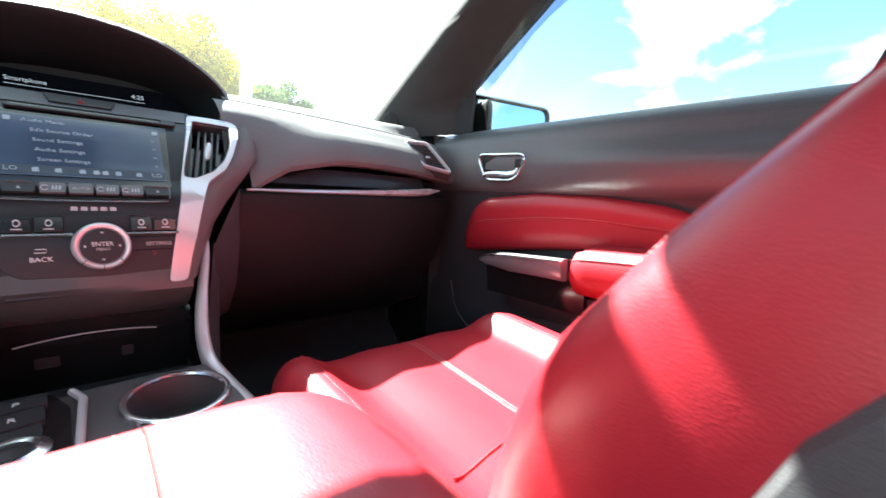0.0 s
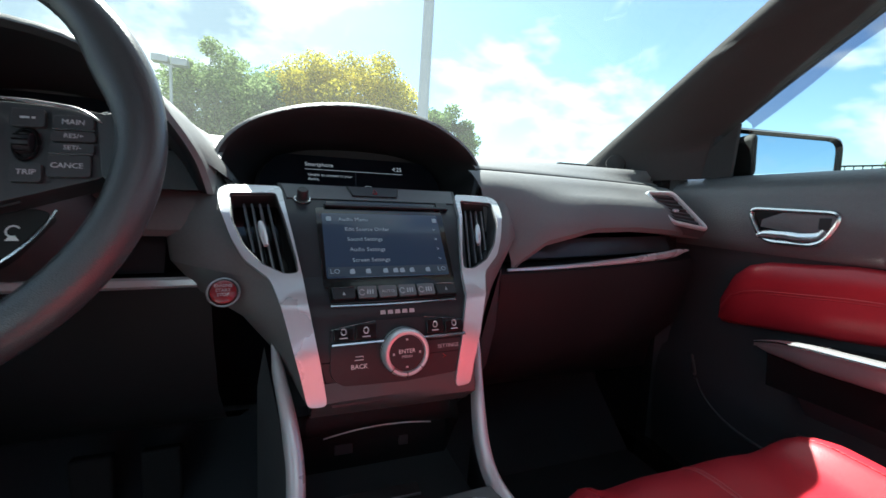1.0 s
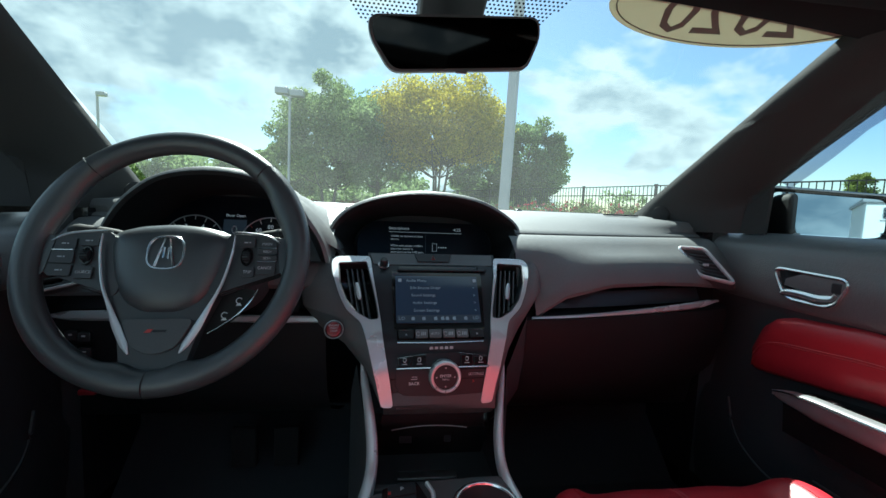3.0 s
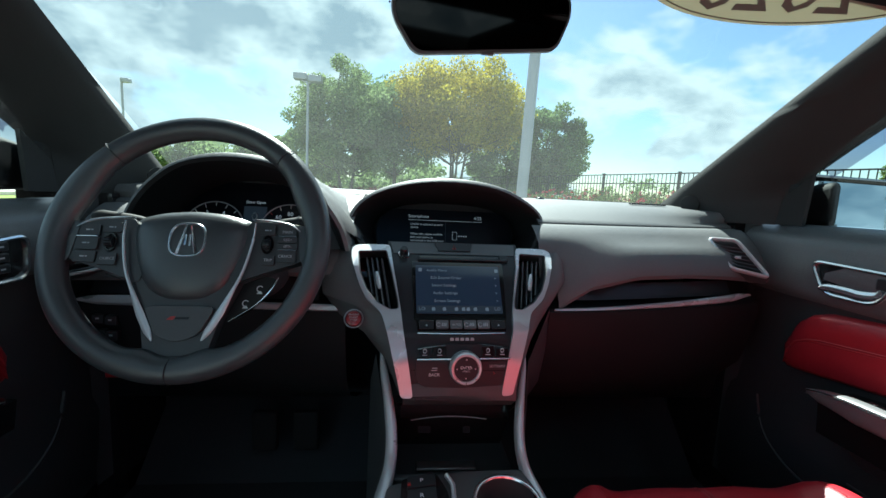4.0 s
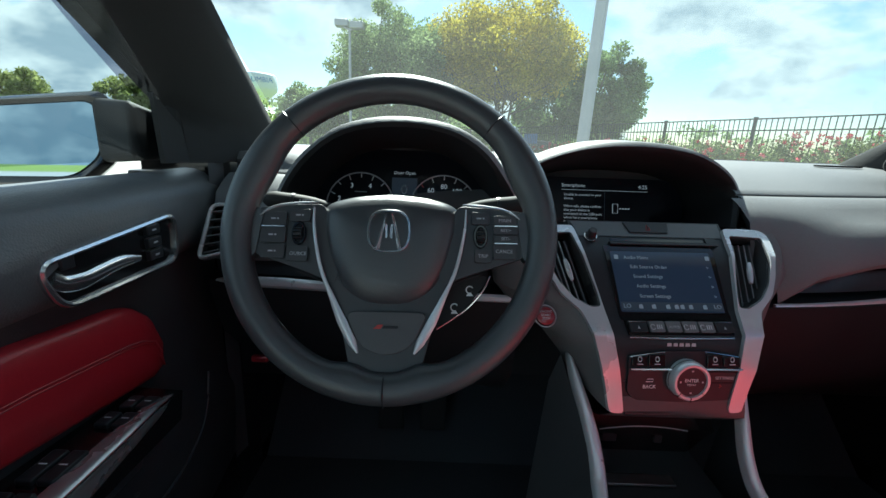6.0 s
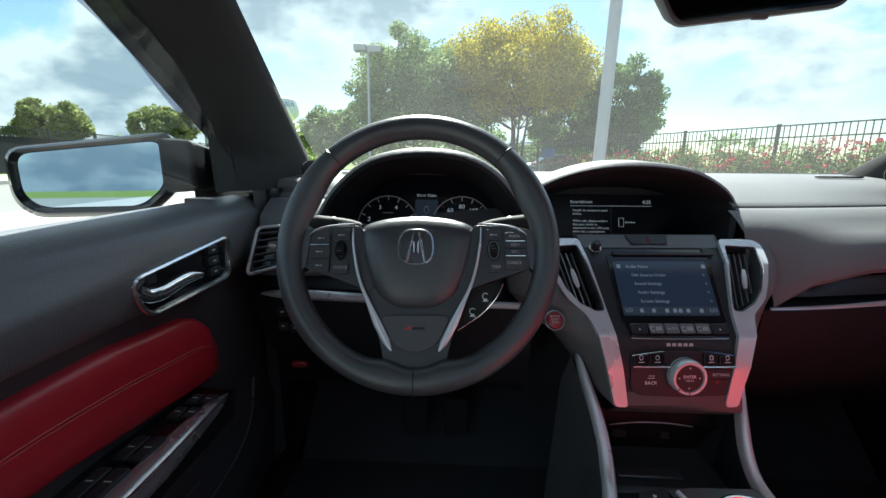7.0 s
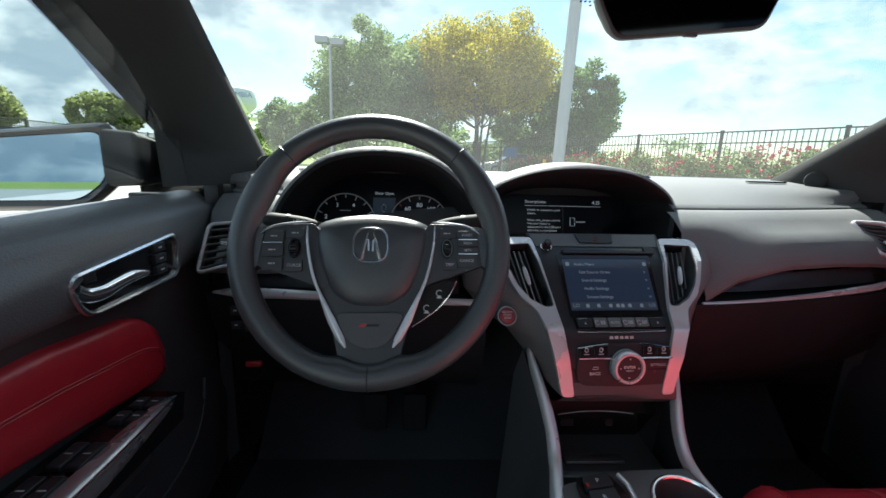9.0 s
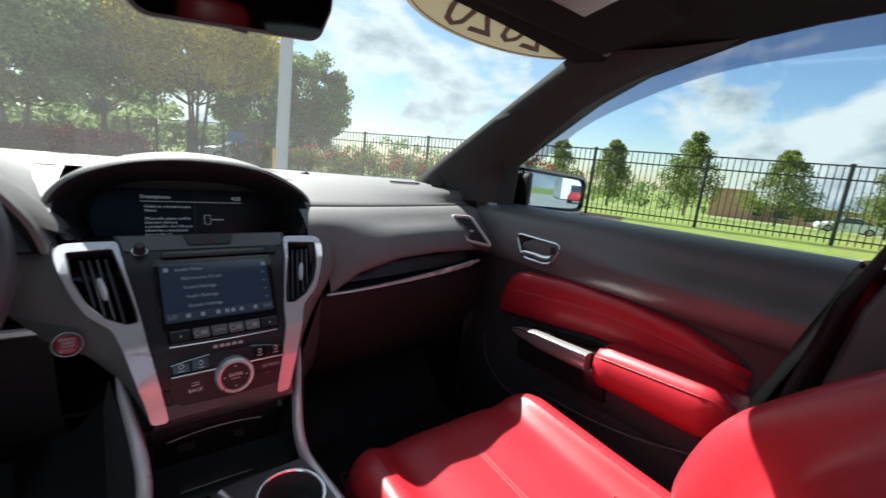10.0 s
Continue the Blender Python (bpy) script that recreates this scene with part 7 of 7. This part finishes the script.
def tree(x, y, z, h, w, leaf, seed, label, trunk=0.35, n=7000, size=0.16, conical=False, stems=1, low=0.30, clumps=46):
    rng = np.random.default_rng(seed)
    t = thing("tree", (x, y, z), label, "tree")
    cs, rs = [], []
    branches = bmesh.new()
    tips = []
    for k in range(clumps):
        if conical:
            v = rng.uniform(low, 1.0)
            rad = w * 0.5 * ((1.05 - v) / (1.05 - low)) ** 0.7 * rng.uniform(0.3, 1.0)
            r = w * 0.17 * (1.3 - v)
        else:
            r = w * rng.uniform(0.075, 0.135)
            c_z = 1 - 2 * (k + 0.5) / clumps
            reach = rng.uniform(0.35, 1.0) ** 0.5 * rng.uniform(0.88, 1.05) * (1 + 0.08 * math.sin(3 * k * 2.39996 + seed) + 0.06 * math.sin(5 * k * 2.39996 + 2 * seed + 4 * c_z))
            v = (1 + low) / 2 + ((1 - low) / 2 - 0.5 * r / h) * c_z * reach * (1.0 if c_z > 0 else 0.85)
            rad = (w * 0.5 - 0.75 * r) * math.sqrt(1 - c_z * c_z) ** 0.8 * reach
        a = rng.uniform(0, 2 * math.pi) if conical else k * 2.39996 + rng.uniform(-0.4, 0.4)
        c = (x + rad * math.cos(a), y + rad * math.sin(a), z + h * v)
        cs.append(c)
        rs.append(r)
        tips.append(Vector(c))
    mains = []
    for s in range(stems):
        a = rng.uniform(0, 6.28)
        off = Vector((math.cos(a), math.sin(a), 0)) * (0.25 if stems > 1 else 0)
        top = Vector((x, y, z + h * 0.82)) + off * h * 0.35
        mains.append(smooth_line([Vector((x, y, z - 0.1)) + off, Vector((x, y, z + h * 0.2)) + off * 1.8, Vector((x, y, z + h * 0.5)) + off * 4 + Vector((rng.normal() * 0.15, rng.normal() * 0.15, 0)), top], 12))
    for mline in mains:
        bm2 = tube(mline, [trunk * 0.5 / (1 if stems == 1 else 1.9) * (1 - 0.8 * i / 11) for i in range(12)], 9)
        me = bpy.data.meshes.new("tmp")
        bm2.to_mesh(me)
        bm2.free()
        branches.from_mesh(me)
        bpy.data.meshes.remove(me)
    for k, tip in enumerate(tips[::2]):
        ml = mains[k % len(mains)]
        j = min(range(12), key=lambda q: abs(ml[q].z - (z + (tip.z - z) * 0.62)))
        b0 = ml[j]
        mid = b0.lerp(tip, 0.5) + Vector((0, 0, -0.04 * h * (0.3 if conical else 1)))
        bm2 = tube(smooth_line([b0, mid, tip], 6), [trunk * 0.14 * (1 - 0.7 * i / 5) for i in range(6)], 5)
        me = bpy.data.meshes.new("tmp")
        bm2.to_mesh(me)
        bm2.free()
        branches.from_mesh(me)
        bpy.data.meshes.remove(me)
    part("trunk", branches, BARK, t, smooth=60)
    v, f = leaves(rng, np.array(cs), np.array(rs), n, size)
    me = bpy.data.meshes.new("crown")
    me.from_pydata((v - np.array((x, y, z))).tolist(), [], f.tolist())
    me.materials.append(leaf)
    ob = new("crown", me)
    ob.parent = t
    return t


def at(az, r):
    return (r * math.sin(radians(az)), r * math.cos(radians(az)))


x, y = at(6.2, 27.0)
tree(x, y, fall(x, y), 9.35, 10.9, LEAFY, 3, "rounded yellow-green tree with several stems behind the fence", 0.40, 60000, 0.088, stems=4, low=0.30, clumps=120)
x, y = at(-8.5, 25.0)
tree(x, y, GZ, 7.9, 7.6, LEAFG, 5, "tall green tree with pale leaves behind the fence", 0.4, 40000, 0.090, stems=2, low=0.16, clumps=100)
x, y = at(-2.0, 32.0)
tree(x, y, GZ, 9.9, 9.0, LEAFD, 6, "tall dark green tree behind the yellow tree", 0.4, 20000, 0.15, low=0.15, clumps=70)
x, y = at(19.0, 29.0)
tree(x, y, fall(x, y), 7.5, 6.4, LEAFD, 7, "dark green tree beside the lamp pole", 0.32, 20000, 0.12, low=0.12, clumps=70)
x, y = at(13.0, 34.0)
tree(x, y, fall(x, y), 7.6, 7.0, LEAFD, 8, "dark green tree half hidden behind the yellow tree", 0.32, 14000, 0.14, low=0.1, clumps=50)
x, y = at(-18.4, 32.0)
tree(x, y, GZ, 4.7, 5.0, LEAFG, 9, "low green tree beyond the lot", 0.28, 12000, 0.12, low=0.1, clumps=56)
x, y = at(-13.0, 34.0)
tree(x, y, GZ, 6.0, 5.5, LEAFG, 19, "green tree beyond the lot", 0.28, 10000, 0.14, low=0.1, clumps=46)
x, y = at(-45.8, 44.0)
tree(x, y, 0.2, 5.2, 5.6, LEAFB, 10, "sunlit round tree behind the screened fence", 0.3, 12000, 0.14, low=0.22, clumps=50)
x, y = at(-36.5, 42.0)
tree(x, y, 0.2, 5.3, 5.4, LEAFB, 11, "sunlit round tree behind the screened fence", 0.3, 12000, 0.14, low=0.2, clumps=50)
x, y = at(-52.0, 46.0)
tree(x, y, 0.2, 4.6, 4.6, LEAFB, 12, "sunlit round tree behind the screened fence", 0.3, 9000, 0.14, low=0.25, clumps=44)
x, y = at(-27.5, 48.0)
tree(x, y, 0.2, 5.0, 6.0, LEAFG, 13, "green tree in front of the water tower", 0.3, 9000, 0.15, low=0.15, clumps=44)
for az, r, h, w, sd in ((59.0, 36, 3.9, 3.2, 21), (67.8, 34, 4.4, 3.6, 22), (76.6, 38, 4.0, 3.8, 23), (52.6, 40, 4.2, 3.4, 24), (85.0, 38, 3.8, 3.6, 25), (95, 36, 4.0, 3.4, 26)):
    x, y = at(az, r)
    tree(x, y, fall(x, y), h * 1.12 + 0.75, w * 1.35, LEAFT, sd, "young pointed tree on the lawn", 0.16, 9000, 0.085, conical=True, low=0.20, clumps=110)

# far woods and hedge
rng = np.random.default_rng(40)
far = thing("far_woods", (0, 90, 0), "hazy line of distant trees", "woods", kind="stuff")
cs, rs = [], []
for az in np.arange(-60, 110, 0.8):
    r = 95 + 18 * math.sin(az * 0.37)
    x, y = at(az, r)
    hgt = 1.3 + 1.5 * abs(math.sin(az * 0.21 + 1)) + rng.uniform(0, 1.0)
    if 68 < az < 90:
        continue
    if az > 50:
        hgt *= 0.75
    elif az > 8:
        hgt = hgt * 1.4 + 1.0
    for k in range(3):
        cs.append((x + rng.normal() * 1.2, y + rng.normal() * 1.2, fall(x, y) + 0.2 + (hgt + (0.14 - fall(x, y)) * 0.6) * (k + 0.6) / 3))
        rs.append(1.0 + rng.uniform(0, 0.6))
for az in np.arange(-24, 21, 0.55):
    x, y = at(az, 47 + 5 * math.sin(az * 0.9))
    for k in range(3):
        cs.append((x + rng.normal() * 0.8, y + rng.normal() * 1.2, fall(x, y) + 0.4 + (3.4 + 1.3 * math.sin(az * 0.7)) * (k + 0.5) / 3))
        rs.append(0.8 + rng.uniform(0, 0.5))
v, f = leaves(rng, np.array(cs), np.array(rs), 40000, 0.30, 0.8)
me = bpy.data.meshes.new("far_crowns")
me.from_pydata((v - np.array((0, 90, 0))).tolist(), [], f.tolist())
me.materials.append(LEAFG)
ob = tagged(new("far_crowns", me), kind="stuff")
ob.parent = far

# rose bushes along the fence
for i, (s0, lab) in enumerate([(s, "rose bush with red and pink blooms by the fence") for s in np.arange(6.4, 19.8, 1.1)]):
    rng = np.random.default_rng(60 + i)
    p = F0 + FU * s0 - FN * rng.uniform(0.9, 1.3)
    bush = thing("rose_bush", (p.x, p.y, 0.12), lab, "rose bush", "rose bushes")
    hgt = 1.26 + rng.uniform(-0.12, 0.14) + 0.020 * (8 - s0)
    cs = np.array([(p.x + rng.normal() * 0.34, p.y + rng.normal() * 0.34, 0.12 + hgt * rng.uniform(0.25, 0.92)) for _ in range(22)])
    v, f = leaves(rng, cs, np.full(22, 0.25), 2300, 0.038, 0.9)
    me = bpy.data.meshes.new("foliage")
    me.from_pydata((v - np.array((p.x, p.y, 0.12))).tolist(), [], f.tolist())
    me.materials.append(LEAFR)
    ob = new("foliage", me)
    ob.parent = bush
    for name, mt, cnt in (("red_blooms", ROSE, 22), ("pink_blooms", PINK, 9)):
        cc = np.array([(p.x + rng.normal() * 0.40, p.y + rng.normal() * 0.40, 0.12 + hgt * rng.uniform(0.45, 1.06)) for _ in range(cnt)])
        v, f = leaves(rng, cc, np.full(cnt, 0.065), cnt * 18, 0.032, 0.8)
        me = bpy.data.meshes.new(name)
        me.from_pydata((v - np.array((p.x, p.y, 0.12))).tolist(), [], f.tolist())
        me.materials.append(mt)
        ob = new(name, me)
        ob.parent = bush
    stem = bmesh.new()
    for k in range(5):
        e = cs[k]
        b2 = tube([(p.x, p.y, 0.1), ((p.x + e[0]) / 2, (p.y + e[1]) / 2, 0.35), tuple(e)], [0.014, 0.01, 0.006], 5)
        me = bpy.data.meshes.new("tmp")
        b2.to_mesh(me)
        b2.free()
        stem.from_mesh(me)
        bpy.data.meshes.remove(me)
    part("stems", stem, BARK, bush)
# dark red hedge in front of the far fence
for i in range(7):
    rng = np.random.default_rng(90 + i)
    x, y = at(-11.5 + i * 1.9, 17.0)
    hd = thing("shrub", (x, y, 0.12), "dark red-leaved shrub beside the lot", "shrub", "shrubs")
    cs = np.array([(x + rng.normal() * 0.3, y + rng.normal() * 0.25, 0.12 + 0.95 * rng.uniform(0.2, 0.9)) for _ in range(18)])
    v, f = leaves(rng, cs, np.full(18, 0.26), 1500, 0.055, 0.9)
    me = bpy.data.meshes.new("foliage")
    me.from_pydata((v - np.array((x, y, 0.12))).tolist(), [], f.tolist())
    me.materials.append(LEAFP)
    ob = new("foliage", me)
    ob.parent = hd


# lamp poles
def lamp_pole(x, y, h, r, label, heads=2, lean=0.0):
    lp_ = thing("street_lamp", (x, y, 0.0), label, "lamp post", "lamp posts")
    tx = h * math.tan(radians(lean))
    part("pole", tube([(x, y, 0.0), (x + tx * 0.5, y, h * 0.5), (x + tx, y, h)], [r, r * 0.92, r * 0.85], 12), POLE, lp_, smooth=60)
    part("base", lathe([(r * 2.2, 0.0), (r * 2.2, 0.5), (r * 2.0, 0.55), (0, 0.55)], 20, Matrix.Translation((x, y, 0))), CURB, lp_)
    for k in range(heads):
        s = 1 if k == 0 else -1
        part("lamp_head", box((x + tx + s * 0.38, y - 0.1 * s, h + 0.12 + 0.12 * k), (0.62, 0.45, 0.30)), POLE, lp_, "grey box lamp head", bevel=0.03)
        part("arm", tube([(x + tx, y, h - 0.05), (x + tx + s * 0.3, y, h + 0.05)], 0.05, 8), POLE, lp_)
    return lp_


x, y = at(14.9, 7.2)
lamp_pole(x, y, 8.5, 0.10, "thick pale grey lamp pole close in front of the car", 2, 1.4)
x, y = at(-13.6, 22.0)
lamp_pole(x, y, 6.15, 0.075, "slim lamp post with two box heads across the lot", 2, 0.5)
x, y = at(-32.6, 42.0)
lamp_pole(x, y, 8.5, 0.10, "distant slim lamp post with box head", 1, 0.0)

# water tower with its town's name
tx, ty = at(-24.2, 190.0)
wt_ = thing("water_tower", (tx, ty, 0), "pale blue-grey water tower with lettering", "water tower")
part("tank", lathe([(0, 25.6), (7.6, 25.3), (8.4, 24.6), (8.5, 20.0), (8.2, 19.0), (4.5, 15.5), (2.4, 13.5), (2.4, 0), (0, 0)], 40, Matrix.Translation((tx, ty, 0))), TOWER, wt_, smooth=50)
d = Vector((-tx, -ty, 0)).normalized()
rt = Vector((0, 0, 1)).cross(d)
words("lettering", "COLUMBIA", 2.6, frame_matrix(Vector((tx, ty, 22.4)) + d * 8.7, rt, (0, 0, 1)), BLUE, wt_)

# brick hall, pale hall behind, cars, sign
def hall(name, x, y, w, dpt, h, rz, wall, label, cols, rows_, roof_mat):
    b = thing(name, m=Matrix.Translation((x, y, fall(x, y) - 0.02)) @ Matrix.Rotation(radians(rz), 4, "Z"), label=label, category="building")
    part("wall", box((0, 0, h / 2), (w, dpt, h)), wall, b, local=True, smooth=0)
    part("roof", box((0, 0, h + 0.1), (w + 0.4, dpt + 0.4, 0.25)), roof_mat, b, local=True, smooth=0)
    for r in range(rows_):
        for c in range(cols):
            xx = -w / 2 + w * (c + 0.5) / cols
            zz = h * (r + 0.5) / rows_ + 0.1
            wn = part("window", box((xx, -dpt / 2 - 0.02, zz), (w / cols * 0.6, 0.06, h / rows_ * 0.45)), DARKGLASS, b, local=True, smooth=0)
            part("window_sill", box((xx, -dpt / 2 - 0.05, zz - h / rows_ * 0.25), (w / cols * 0.66, 0.10, 0.08)), WHITEWALL, wn, local=True, smooth=0)
    return b


x, y = at(72.4, 85)
hall("brick_building", x, y, 6.0, 6, 4.6, -72, BRICK, "tall plain red-brick hall block beyond the lawn", 0, 0, BRICK)
x, y = at(81.0, 92)
hall("brick_building", x, y, 24, 9, 3.0, -80, BRICK, "long low brick building with a grey roof beyond the lawn", 6, 1, GREYROOF)
hall("white_building", 17, -46, 26, 12, 3.6, 180, WHITEWALL, "pale modern showroom building behind the car", 6, 2, GREYROOF)


def car(x, y, rz, paint, label):
    c = thing("parked_car", m=Matrix.Translation((x, y, fall(x, y) + 0.02 if x > 0 and y > 0 else 0.0)) @ Matrix.Rotation(radians(rz), 4, "Z"), label=label, category="car", group="parked cars")
    body_rows = []
    for yy_, hw_, z0, z1 in ((2.25, 0.70, 0.35, 0.62), (2.1, 0.84, 0.25, 0.75), (1.0, 0.90, 0.22, 0.92), (-1.0, 0.90, 0.22, 0.96), (-2.0, 0.86, 0.25, 0.95), (-2.25, 0.74, 0.4, 0.85)):
        body_rows.append([(-hw_, yy_, z0), (-hw_ * 1.03, yy_, (z0 + z1) / 2), (-hw_ * 0.95, yy_, z1), (0, yy_, z1 + 0.03), (hw_ * 0.95, yy_, z1), (hw_ * 1.03, yy_, (z0 + z1) / 2), (hw_, yy_, z0)])
    part("body", loft(body_rows), paint, c, local=True, smooth=50)
    part("cabin", loft([[(-0.80, 1.0, 0.92), (0.80, 1.0, 0.92), (0.80, -1.7, 0.95), (-0.80, -1.7, 0.95)], [(-0.62, 0.25, 1.40), (0.62, 0.25, 1.40), (0.62, -1.0, 1.42), (-0.62, -1.0, 1.42)]]), DARKGLASS, c, local=True, smooth=0)
    part("roof", box((0, -0.38, 1.425), (1.22, 1.26, 0.03)), paint, c, local=True, bevel=0.01)
    for wx in (-0.85, 0.85):
        for wy in (1.35, -1.4):
            ty_ = part("tyre", lathe([(0.0, -0.1), (0.30, -0.1), (0.33, -0.06), (0.33, 0.06), (0.30, 0.1), (0, 0.1)], 24, Matrix.Translation((wx, wy, 0.33)) @ Matrix.Rotation(math.pi / 2, 4, "Y")), RUBBER, c, local=True)
            part("rim", lathe([(0, -0.108), (0.20, -0.108), (0.21, 0.108), (0, 0.108)], 20, Matrix.Translation((wx, wy, 0.33)) @ Matrix.Rotation(math.pi / 2, 4, "Y")), ALU, ty_, local=True)
    return c


x, y = at(82.2, 52)
car(x, y, 20, CARWHITE, "white car parked beyond the lawn")
x, y = at(88.0, 54)
car(x, y, 20, CARWHITE, "white car parked beyond the lawn")
x, y = at(10.8, 29)
car(x, y, 95, CARWHITE, "white car parked beyond the fence")
car(5.1, -33.0, 10, CARRED, "red car parked behind")
car(9.3, -34.0, 10, CARWHITE, "white car parked behind")
car(-8.5, -9.0, 175, CARWHITE, "white car parked across the lot")
x, y = at(10.4, 24.0)
sg = thing("road_sign", (x, y, GZ), "small blue sign on a post beyond the fence", "sign")
part("post", tube([(x, y, GZ), (x, y, GZ + 1.6)], 0.03, 8), POLE, sg)
part("board", box((x, y - 0.03, GZ + 1.35), (0.75, 0.03, 0.55)), BLUE, sg, bevel=0.005)
x, y = at(14.6, 15.6)
mk = thing("marker_post", (x, y, GZ), "short yellow marker post in the bed", "marker post")
part("post", tube([(x, y, GZ), (x, y, GZ + 0.95)], [0.06, 0.06], 10), YELLOW, mk)
